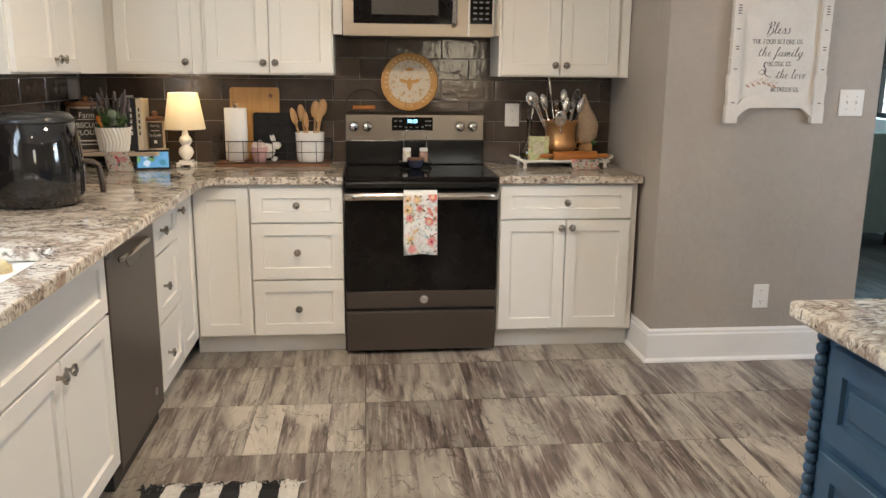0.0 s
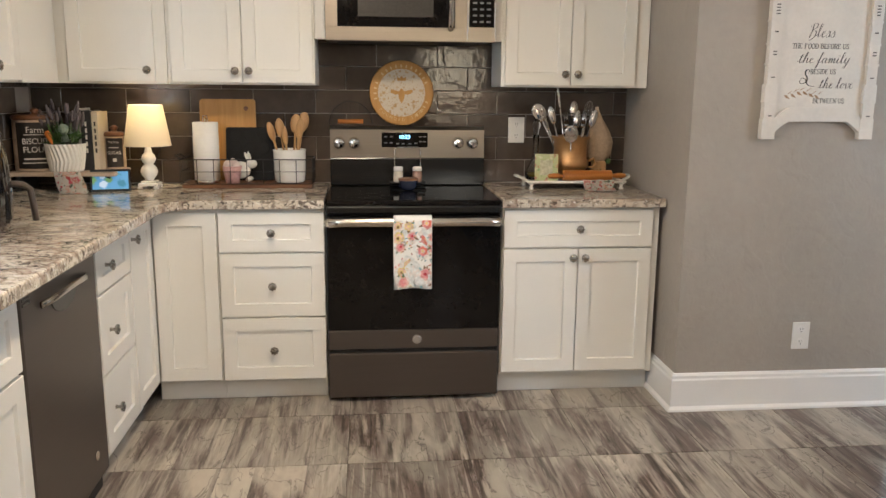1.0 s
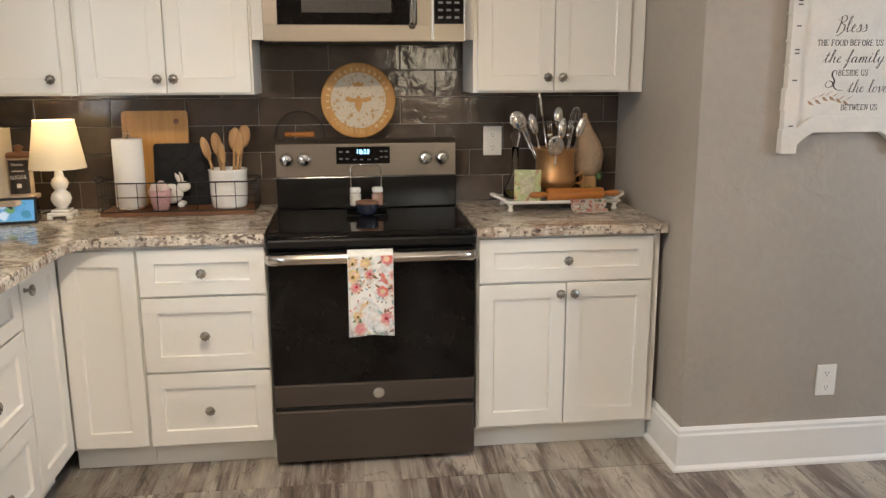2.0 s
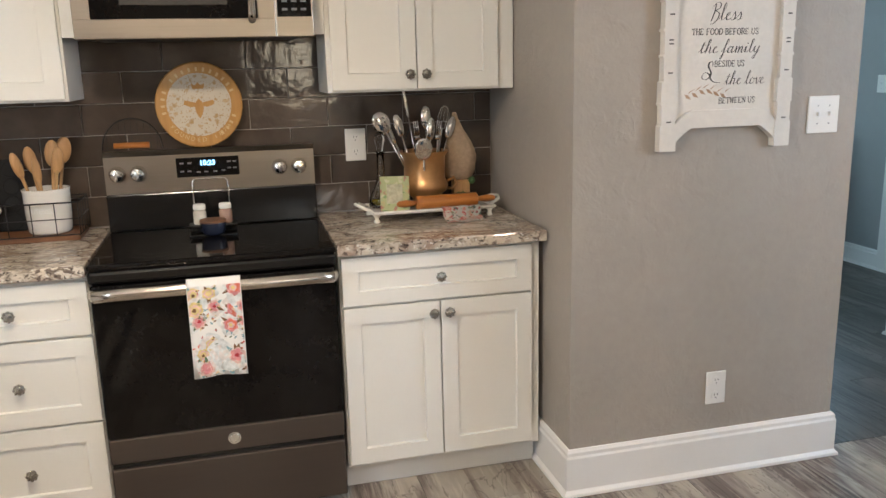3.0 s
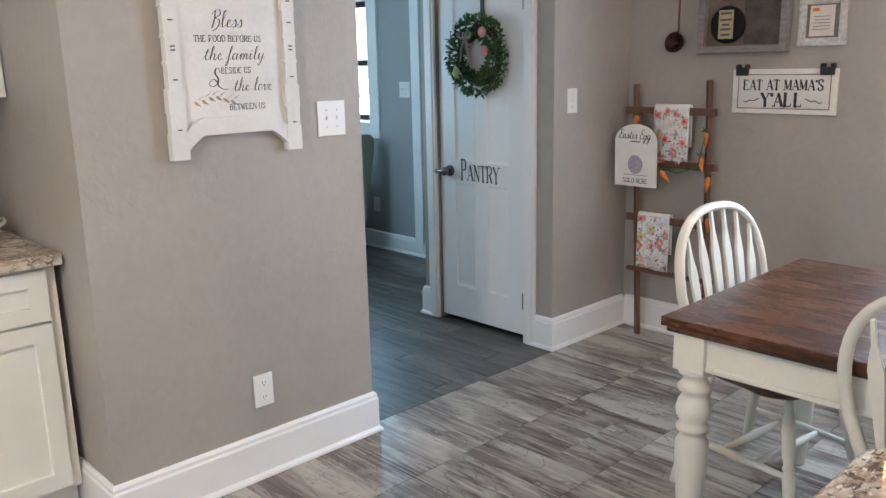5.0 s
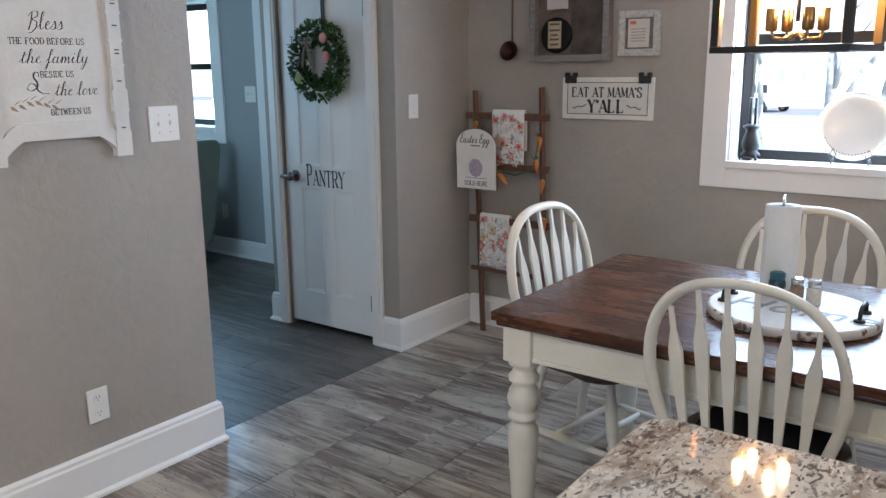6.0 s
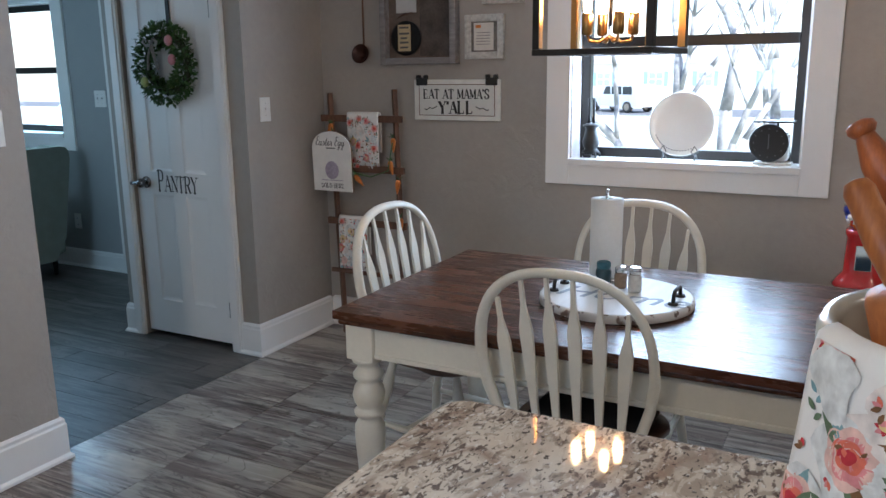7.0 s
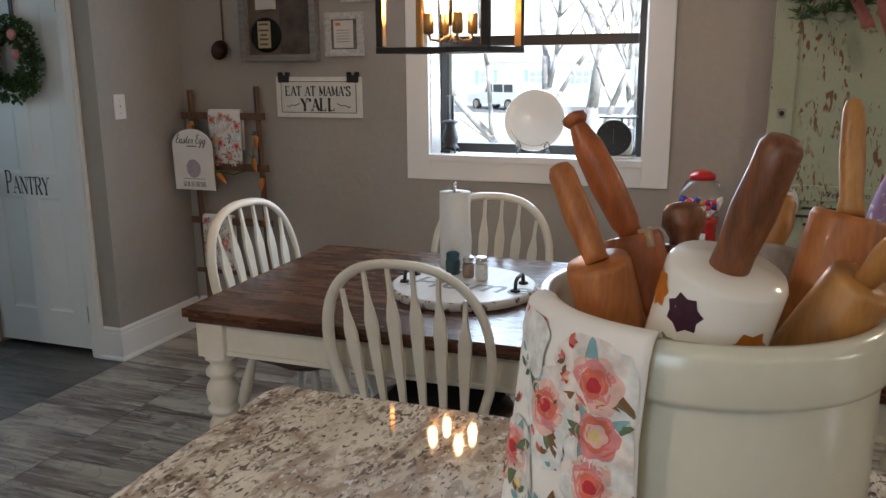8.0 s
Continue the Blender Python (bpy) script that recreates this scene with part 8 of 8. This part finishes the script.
for i in range(9):
    bm = B()
    ball(bm, (-0.012, 0.01 + 0.002 * i, 0.152 - i * 0.0055), 0.0045, seg=6, rings=4)
    part("bead", bm, WHITECER, ws)
sw = thing("flower_swag", "green and white flower swag with a pink ribbon", "swag", pose(4.00, 0.45, 1.70))
bm = B()
for i in range(14):
    leaf_cluster(bm, (rng.uniform(-0.04, 0.0), rng.uniform(-0.16, 0.16), rng.uniform(-0.06, 0.08)), 22, 0.03, 0.05, 0.008, rng, 1.6)
part("greenery", bm, LEAFGREEN, sw)
bm = B()
for i in range(20):
    leaf_cluster(bm, (rng.uniform(-0.06, -0.02), rng.uniform(-0.15, 0.17), rng.uniform(-0.12, 0.06)), 8, 0.012, 0.022, 0.006, rng, 1.6)
part("blossoms", bm, PALELEAF, sw, "dusty white blossoms")
for y, top_z, low_z in ((-0.085, 0.08, -0.10), (-0.185, 0.06, -0.19)):
    bm = B()
    rows = []
    for k in range(9):
        t = k / 8
        z, c = top_z + (low_z - top_z) * t, y + 0.05 * (0.5 - t) + 0.012 * math.sin(t * 5)
        rows.append([bm.verts.new((-0.075 - 0.014 * math.sin(q * 1.6 + t * 4), c + (q - 1.5) * 0.016 * (0.75 + 0.35 * t), z + 0.006 * math.sin(q * 2))) for q in range(4)])
    for r0, r1 in zip(rows, rows[1:]):
        for q in range(3):
            bm.faces.new((r0[q], r0[q + 1], r1[q + 1], r1[q])).smooth = True
    bmesh.ops.solidify(bm, geom=bm.faces[:], thickness=0.002)
    part("ribbon_tail", bm, mat("dusty_pink_ribbon", (0.50, 0.20, 0.18), 0.6, var=0.2, scale=30), sw, "dusty pink ribbon tail")

# yarn gnome: one plain mesh
bm = B()
lathe(bm, [(0.07, 0.0005), (0.085, 0.02), (0.085, 0.12), (0.075, 0.20), (0.065, 0.26), (0.04, 0.36), (0.012, 0.44)], None, 20)
ball(bm, (-0.07, 0, 0.20), 0.022)
solid("gnome_figurine", bm, blotch("lilac_dotted_felt", (0.36, 0.26, 0.48), [(40, 0.35, [(0.7, 0.68, 0.72)])], 0.9), "lilac dotted felt gnome figurine on the table", "figurine", m=pose(2.70, 0.385, TZ), smooth=True)

# ---- island crock with rolling pins ----
IZ = 0.9325
CC = Vector((1.04, 0.79, IZ))
ck = thing("stoneware_crock", "large cream stoneware crock holding old rolling pins", "crock", pose(*CC))
CROCK = mat("cream_salt_glaze", (0.62, 0.62, 0.52), 0.22, var=0.08, scale=6, bump=0.03, coat=0.3)
bm = B()
lathe(bm, [(0.135, 0.0005), (0.142, 0.006), (0.143, 0.286), (0.1425, 0.2885), (0.144, 0.2900), (0.1495, 0.2915), (0.1508, 0.296), (0.151, 0.328), (0.146, 0.338), (0.138, 0.338), (0.132, 0.330), (0.130, 0.05), (0.12, 0.02), (0.0, 0.02)], None, 64)
part("body", bm, CROCK, ck)


def pin(label, tip, joint, low, hr, br, hmat, bmat, neck=None, tip_r=None, knob=False):
    """A rolling pin standing in the crock: handle from tip to joint, barrel from joint down to low."""
    p = thing("rolling_pin", label, "rolling pin", group="rolling pins in the crock")
    tip, joint, low = Vector(tip), Vector(joint), Vector(low)
    l = (low - joint).length
    bm = B()
    lathe(bm, [(br * 0.3, 0), (br * 0.93, 0.0), (br, 0.006), (br, l - 0.004), (br * 0.9, l)], along(joint, low), 30)
    bar = part("barrel", bm, bmat, p)
    l = (tip - joint).length
    t = tip_r or hr
    bm = B()
    lathe(bm, [(neck or hr * 0.75, -0.002), (neck or hr * 0.75, 0.006), (hr * 0.95, 0.014), (hr * 1.1, l * 0.45), (hr, l * 0.75), (t, l - 0.008), (t * 0.75, l - 0.001), (t * 0.3, l + 0.001)], along(joint, tip), 18)
    part("handle", bm, hmat, p)
    if knob:
        bm = B()
        lathe(bm, [(0.002, -0.007), (0.009, -0.006), (0.0125, -0.001), (0.0115, 0.004), (0.006, 0.007), (0.001, 0.0075)], along(tip, tip + (tip - joint)), 18)
        part("knob", bm, hmat, p, smooth=True)
    return bar


PIN_TAG = wood("pale_worn_wood", (0.50, 0.36, 0.22), (0.34, 0.22, 0.12), 0.6, (20, 20, 3), 0, 4)
PA = -35.9
PIN1 = wood("worn_tan_wood", (0.46, 0.165, 0.040), (0.22, 0.064, 0.014), 0.5, (22, 22, 3), 0.05, 3)
PIN2 = wood("dark_worn_wood", (0.25, 0.085, 0.028), (0.05, 0.020, 0.010), 0.45, (26, 26, 4), 0.15, 3)
PIN3 = wood("yellow_maple", (0.48, 0.23, 0.055), (0.30, 0.13, 0.04), 0.4, (22, 22, 3), 0.1, 3)
PIN4 = wood("red_brown_wood", (0.46, 0.125, 0.026), (0.19, 0.050, 0.014), 0.42, (22, 22, 3), 0.2, 4)
pin("tan wooden rolling pin with a plain handle standing in the crock", (1.022, 0.922, 1.382), (0.996, 0.881, 1.304), (1.05, 0.80, 0.985), 0.0122, 0.0285, PIN1, PIN1, 0.0105)
pin("red-brown rolling pin with a shaped handle standing in the crock", (1.092, 0.922, 1.418), (1.075, 0.862, 1.312), (1.03, 0.76, 0.99), 0.0145, 0.028, PIN4, PIN4, 0.011, 0.0085, knob=True)
bm = B()
box(bm, -0.0065, 0.0065, -0.003, 0.003, -0.0095, 0.0095, 0.001, 1)
solid("wooden_tag", bm, PIN_TAG, "small pale wooden tag tied to a rolling pin", "tag", m=pose(1.055, 0.846, 1.314, 10, 20, 70))
WHITE_BARREL = pin("white china rolling pin with leaf print and dark wooden handle", (0.946, 0.741, 1.417), (0.970, 0.773, 1.313), (1.034, 0.85, 0.985), 0.0162, 0.048, PIN2, WHITECER, 0.0158)
pin("dark wooden rolling pin with a round knob in the crock", (1.116, 0.820, 1.338), (1.105, 0.815, 1.300), (1.06, 0.80, 0.99), 0.019, 0.026, PIN2, PIN2, 0.014)
pin("yellow maple rolling pin with a tall handle in the crock", (1.103, 0.681, 1.438), (1.073, 0.678, 1.342), (1.03, 0.75, 0.985), 0.0098, 0.032, PIN3, PIN1, 0.0112, 0.0085)
pin("pale maple rolling pin leaning across the crock", (0.978, 0.645, 1.350), (0.998, 0.672, 1.303), (1.07, 0.84, 0.985), 0.0115, 0.0275, PIN3, PIN3, 0.0095)
MARBLE = mat("grey_marble", (0.50, 0.46, 0.42), 0.25, var=0.4, scale=9, bump=0.02, col2=(0.20, 0.18, 0.17))
pin("grey marble rolling pin with a pale handle in the crock", (1.146, 0.728, 1.345), (1.125, 0.735, 1.298), (1.02, 0.77, 0.99), 0.013, 0.032, PIN3, MARBLE)
# leaves printed on the white pin
_m = along((0.970, 0.773, 1.313), (1.034, 0.85, 0.985))
LEAF_INK = {"orange": mat("orange_leaf_print", (0.55, 0.17, 0.02), 0.3, var=0.2, scale=40), "plum": mat("plum_leaf_print", (0.05, 0.015, 0.03), 0.3, var=0.2, scale=40), "olive": mat("olive_leaf_print", (0.16, 0.18, 0.04), 0.3, var=0.2, scale=40)}
for nm, a0, h0, sc in (("plum", PA + 26, 0.030, 0.9), ("orange", PA + 68, 0.026, 0.9), ("orange", PA - 42, 0.050, 1.1), ("olive", PA + 34, 0.066, 0.7), ("plum", PA - 120, 0.05, 1.0), ("orange", PA + 160, 0.04, 1.0)):
    bm = B()
    vs = []
    for q in range(14):
        t = 2 * math.pi * q / 14
        rr = sc * (0.019 if q % 2 == 0 else 0.0145)
        a = radians(a0) + rr * math.sin(t) / 0.0485
        vs.append(bm.verts.new(_m @ Vector((0.0486 * math.cos(a), 0.0486 * math.sin(a), h0 + rr * math.cos(t)))))
    cen = bm.verts.new(_m @ Vector((0.0487 * math.cos(radians(a0)), 0.0487 * math.sin(radians(a0)), h0)))
    for q in range(14):
        bm.faces.new((cen, vs[q], vs[(q + 1) % 14]))
    part("leaf_print", bm, LEAF_INK[nm], WHITE_BARREL)
FALL = ((-0.030, 0.27), (-0.027, 0.325), (-0.017, 0.340), (-0.008, 0.345), (0.0, 0.343), (0.006, 0.338), (0.009, 0.32), (0.010, 0.26), (0.013, 0.18), (0.019, 0.10), (0.028, 0.03), (0.040, 0.004), (0.060, 0.002))


def towel_at(u, dr, z, off=0.0):
    """A place on the towel over the crock: u runs across it, dr and z follow its fall."""
    a = radians(112 + (168 - 4 * max(0.0, 0.34 - z) / 0.34 - 112) * u + 0.8 * math.sin(z * 40) * u)
    hang = max(0.0, (0.33 - z)) if dr > 0 else 0
    r = 0.152 + dr + hang * 0.05 * (1 - u) + 0.006 * math.sin(u * 17 + z * 6) * min(1, hang * 5) + off
    return (r * math.cos(a), r * math.sin(a), z)


bm = B()
nA = 22
rows = [[bm.verts.new(towel_at(i / nA, dr, z)) for i in range(nA + 1)] for dr, z in FALL]
for a, b in zip(rows, rows[1:]):
    for i in range(nA):
        bm.faces.new((a[i], a[i + 1], b[i + 1], b[i])).smooth = True
bmesh.ops.recalc_face_normals(bm, faces=bm.faces)
bmesh.ops.solidify(bm, geom=bm.faces[:], thickness=0.0025)
crock_towel = solid("dish_towel", bm, CLOTH, "white floral dish towel draped over the crock rim", "towel", m=pose(*CC))


def towel_print(x, d, off):
    z = 0.337 - d
    k = next((q for q in range(5, 10) if FALL[q + 1][1] <= z), 9)
    (d0, z0), (d1, z1) = FALL[k], FALL[k + 1]
    return towel_at(1 - x / 0.15, d0 + (d1 - d0) * (z0 - z) / (z0 - z1), z, 0.0010 + off)


floral(towel_print, 0.15, 0.30, 23, crock_towel, 0.050)

# armchair in the hall
ac = thing("armchair", "pale sage tufted armchair by the hall window", "armchair", pose(3.86, 6.52, 0))
SAGE = mat("sage_upholstery", (0.27, 0.29, 0.24), 0.9, var=0.12, scale=12, bump=0.3, bscale=200)
bm = B()
box(bm, -0.36, 0.36, -0.30, 0.32, 0.16, 0.45, 0.05, 3)
part("seat", bm, SAGE, ac)
bm = B()
prism(bm, [(-0.40, 0.30), (-0.30, 0.14), (0.20, 0.14), (0.30, 0.30), (0.40, 0.86)] + corner_arc(0.34, 0.90, 0.06, 0, 90, 4) + corner_arc(-0.34, 0.90, 0.06, 90, 180, 4) + [(-0.40, 0.86)], pose(0, -0.29, 0, 90, 0, 0), 0.13)
back = part("backrest", bm, SAGE, ac, "tufted curved backrest")
for i in range(5):
    bm = B()
    ball(bm, (-0.28 + i * 0.14, -0.31, 0.945), 0.045, (1.4, 1.2, 0.6), 12, 8)
    part("roll_top", bm, SAGE, back, smooth=True)
for s in (-1, 1):
    bm = B()
    box(bm, s * 0.36 - 0.05, s * 0.36 + 0.05, -0.28, 0.30, 0.14, 0.62, 0.04, 3)
    part("arm", bm, SAGE, ac)
    for y in (-0.26, 0.26):
        bm = B()
        rod(bm, (s * 0.30, y, 0.001), (s * 0.30, y, 0.162), 0.015, 0.022)
        part("leg", bm, MATBLACK, ac)

# recessed ceiling lights
LENS = mat("frosted_lit_lens", (1.0, 0.85, 0.66), 0.5, var=0.0, emit=2.5)
for x, y, e in ((-0.25, 2.45, KITCHEN * 1.15), (-0.6, 0.75, KITCHEN * 0.2), (-0.4, -1.2, KITCHEN * 0.7), (2.6, -1.0, KITCHEN * 0.65)):
    cl = thing("ceiling_light", "round recessed ceiling light, lit", "ceiling light", pose(x, y, H - 0.012), "recessed lights")
    bm = B()
    lathe(bm, [(0.075, 0.0), (0.095, 0.002), (0.095, 0.0115)], None, 28)
    part("trim_ring", bm, WHITEPLASTIC, cl)
    bm = B()
    lathe(bm, [(0.072, -0.001), (0.072, -0.0004)], None, 28)
    part("lens", bm, LENS, cl)
    o = lamp("ceiling_lamp", "AREA", e, WARM, look((x, y, H - 0.02), (x, y, 0)), 0.16)
    o.data.shape = "DISK"


# ---- outside ----
SNOW = mat("pale_winter_lawn", (0.55, 0.58, 0.47), 0.9, var=0.2, scale=0.8, bump=0.3, bscale=12)
solid("ground", boxed(4.7, 260, -160, 160, -1.3, -1.2), SNOW, "pale winter lawn outside the house", "ground", kind="structure")

BARK = mat("pale_mottled_bark", (0.42, 0.41, 0.39), 0.9, var=0.6, scale=7, bump=0.6, bscale=30)
tree = thing("tree", "bare multi-stemmed winter tree with pale bark", "tree", pose(10.2, 2.35, -1.2))
rng = random.Random(21)


def limb(bm, a, d, l, r, depth):
    """A tapered, bending branch that forks."""
    pts, p, q = [a], a.copy(), d.normalized()
    for k in range(4):
        q = (q + Vector((rng.uniform(-1, 1), rng.uniform(-1, 1), rng.uniform(-0.3, 0.6))) * 0.16).normalized()
        p = p + q * l / 4
        pts.append(p.copy())
    for k in range(4):
        r0, r1 = r * (1 - 0.12 * k), r * (1 - 0.12 * (k + 1))
        lathe(bm, [(r0, 0), (r1, (pts[k + 1] - pts[k]).length * 1.02)], along(pts[k], pts[k + 1]), 8 if depth > 1 else 5)
    if depth:
        for k in range(3 if depth > 1 else 4):
            e = (q + Vector((rng.uniform(-1, 1), rng.uniform(-1, 1), rng.uniform(-0.2, 0.7))) * 0.75).normalized()
            limb(bm, pts[rng.choice((2, 3, 4))], e, l * rng.uniform(0.45, 0.65), r * 0.38, depth - 1)


for dx, dy, tx, ty, r in ((0, 0.0, 0.05, 0.05, 0.13), (0.1, -0.12, 0.1, -0.42, 0.12), (0, 0.14, 0, 0.60, 0.10), (-0.1, 0.05, -0.2, 0.14, 0.10), (0.1, -0.05, 0.3, -0.2, 0.11)):
    bm = B()
    limb(bm, Vector((dx, dy, 0)), Vector((tx, ty, 1)), 2.9, r * 0.9, 3)
    part("trunk", bm, BARK, tree)

# pale sport utility vehicle at the kerb
car = thing("car", "white sport utility vehicle parked across the lawn", "car", pose(50, 14.90, -1.2, 0, 0, 62))
CARPAINT = mat("white_car_paint", (0.70, 0.71, 0.72), 0.2, var=0.03, coat=0.6)
bm = B()
prism(bm, [(-2.2, 0.35), (2.2, 0.35), (2.25, 0.75), (2.05, 0.98), (1.0, 1.05), (0.45, 1.62), (-1.85, 1.66), (-2.2, 1.05)], pose(0, 0.9, 0, 90, 0, 0), 1.8)
cbody = part("body", bm, CARPAINT, car)
CARGLASS = mat("dark_car_glass", (0.03, 0.035, 0.04), 0.05, var=0.05)
for x0, x1 in ((-1.75, -1.0), (-0.92, -0.1), (-0.02, 0.62)):
    for y in (-0.905, 0.897):
        bm = B()
        prism(bm, [(x0, 1.08), (x1, 1.08), (min(x1, 0.38), 1.54), (x0 + 0.03, 1.55)], pose(0, y + 0.006, 0, 90, 0, 0), 0.008)
        part("window", bm, CARGLASS, cbody)
for x in (-1.4, 1.35):
    for y in (-0.85, 0.85):
        bm = B()
        lathe(bm, [(0.30, -0.11), (0.34, -0.09), (0.34, 0.09), (0.30, 0.11)], pose(x, y, 0.341, 90, 0, 0), 24)
        w = part("tyre", bm, MATBLACK, car)
        bm = B()
        lathe(bm, [(0.21, -0.12), (0.21, 0.12)], pose(x, y, 0.341, 90, 0, 0), 18)
        part("rim", bm, STEEL, w)

# the sky's reflection is put into the panes as a light grey colour
HOUSEPANE = mat("sky_lit_house_pane", (0.30, 0.36, 0.38), 0.1, var=0.1)
SHUTTER = mat("teal_shutter", (0.25, 0.42, 0.44), 0.6)
hs = thing("house", "pale single-storey house beyond the street", "house", pose(78, 12, -1.2))
SIDING = mat("pale_house_siding", (0.80, 0.80, 0.78), 0.7, var=0.05, scale=3, bump=0.2)
part("wall", boxed(0, 8, -10, 16, 0, 3.0), SIDING, hs)
bm = B()
prism(bm, [(-0.6, 3.0), (8.6, 3.0), (4, 5.2)], pose(0, 16.6, 0, 90, 0, 0), 27.2)
part("roof", bm, mat("grey_shingle", (0.42, 0.40, 0.38), 0.9, var=0.2, scale=6, bump=0.4), hs)
for y in (-7, -2.5, 3, 7.5, 12.5):
    wv = part("window", boxed(-0.06, -0.005, y - 0.7, y + 0.7, 0.9, 2.2), TRIM, hs)
    for a in (-0.33, 0.33):
        for c in (1.24, 1.86):
            part("pane", boxed(-0.085, -0.062, y + a - 0.29, y + a + 0.29, c - 0.27, c + 0.27), HOUSEPANE, wv)
    for a in (-0.95, 0.95):
        part("shutter", boxed(-0.05, -0.005, y + a - 0.2, y + a + 0.2, 0.9, 2.2), SHUTTER, wv)
slab("road", mat("pale_asphalt", (0.16, 0.16, 0.16), 0.9, var=0.2, scale=2, bump=0.3), "street beyond the lawn", "road", (46, 54, -140, 140, -1.199, -1.192))


# ---- floor pieces ----
P = 0.466
bm = B()
box(bm, -P / 2 + 0.0015, P / 2 - 0.0015, -P / 2 + 0.0015, P / 2 - 0.0015, -0.0039, 0.0)
TILE_MESH = mesh_of("tile", bm, TILE)
rng = random.Random(4)
for i in range(-5, 9):
    for j in range(-14, 1):
        x, y = 0.180 + (i + 0.5) * P, 3.66 + (j + 0.5) * P
        if -2.1 < x < (4.25 if y < 3.66 else 1.0) and y > -2.7:
            o = new("tile", TILE_MESH)
            o.parent = floor
            o.matrix_basis = pose(x, y, 0, 0, 0, rng.choice((0, 180)))
bm = B()
box(bm, -0.074, 0.074, -0.598, 0.598, -0.0039, 0.0)
PLANK_MESH = mesh_of("plank", bm, PLANK)
for i in range(16):
    for j in range(-1, 5):
        x, y = 2.19 + (i + 0.5) * 0.15, 3.66 + (j + 0.5) * 1.2 + (i * 0.43) % 1.2
        if x < 4.45 and 3.66 + 0.6 < y < 8:
            o = new("plank", PLANK_MESH)
            o.parent = hall_floor
            o.matrix_basis = pose(x, y, 0)
        elif x < 4.45 and y <= 4.26 and y + 0.6 > 3.70:
            bm = B()
            box(bm, -0.074, 0.074, 3.662 - y, 0.598, -0.0039, 0.0)
            o = part("plank", bm, PLANK, hall_floor)
            o.matrix_basis = pose(x, y, 0)

# ---- backsplash pieces ----
TW, TH = 0.302, 0.1145
bm = B()
box(bm, 0.0018, TW - 0.0018, -0.005, 0, 0.0018, TH - 0.0018, 0.0016, 1)
SPLASH_MESH = mesh_of("tile", bm, SPLASH)
for r in range(7):
    z = CT + 0.001 + r * TH
    for c in range(-1, 11):
        x = -1.81 + c * TW + (TW / 2 if r % 2 else 0)
        x0, x1 = max(x, -1.80), min(x + TW, 1.128)
        if x1 - x0 < 0.02 or (r > 4 and not (-0.62 < x < 0.5)):
            continue
        if x1 - x0 > TW - 0.001:
            o = new("tile", SPLASH_MESH)
            o.parent = wall_north
            o.matrix_basis = pose(x, 4.46, z)
        else:
            bm = B()
            box(bm, x0 + 0.0018, x1 - 0.0018, 4.455, 4.46, z + 0.0018, z + TH - 0.0018, 0.0016, 1)
            part("tile", bm, SPLASH, wall_north)
    if r < 5:
        for c in range(7):
            y = 4.45 - (c + 1) * TW + (TW / 2 if r % 2 else 0)
            if y + TW < 4.452:
                o = new("tile", SPLASH_MESH)
                o.parent = wall_west
                o.matrix_basis = pose(-1.81, y, z, 0, 0, 90)
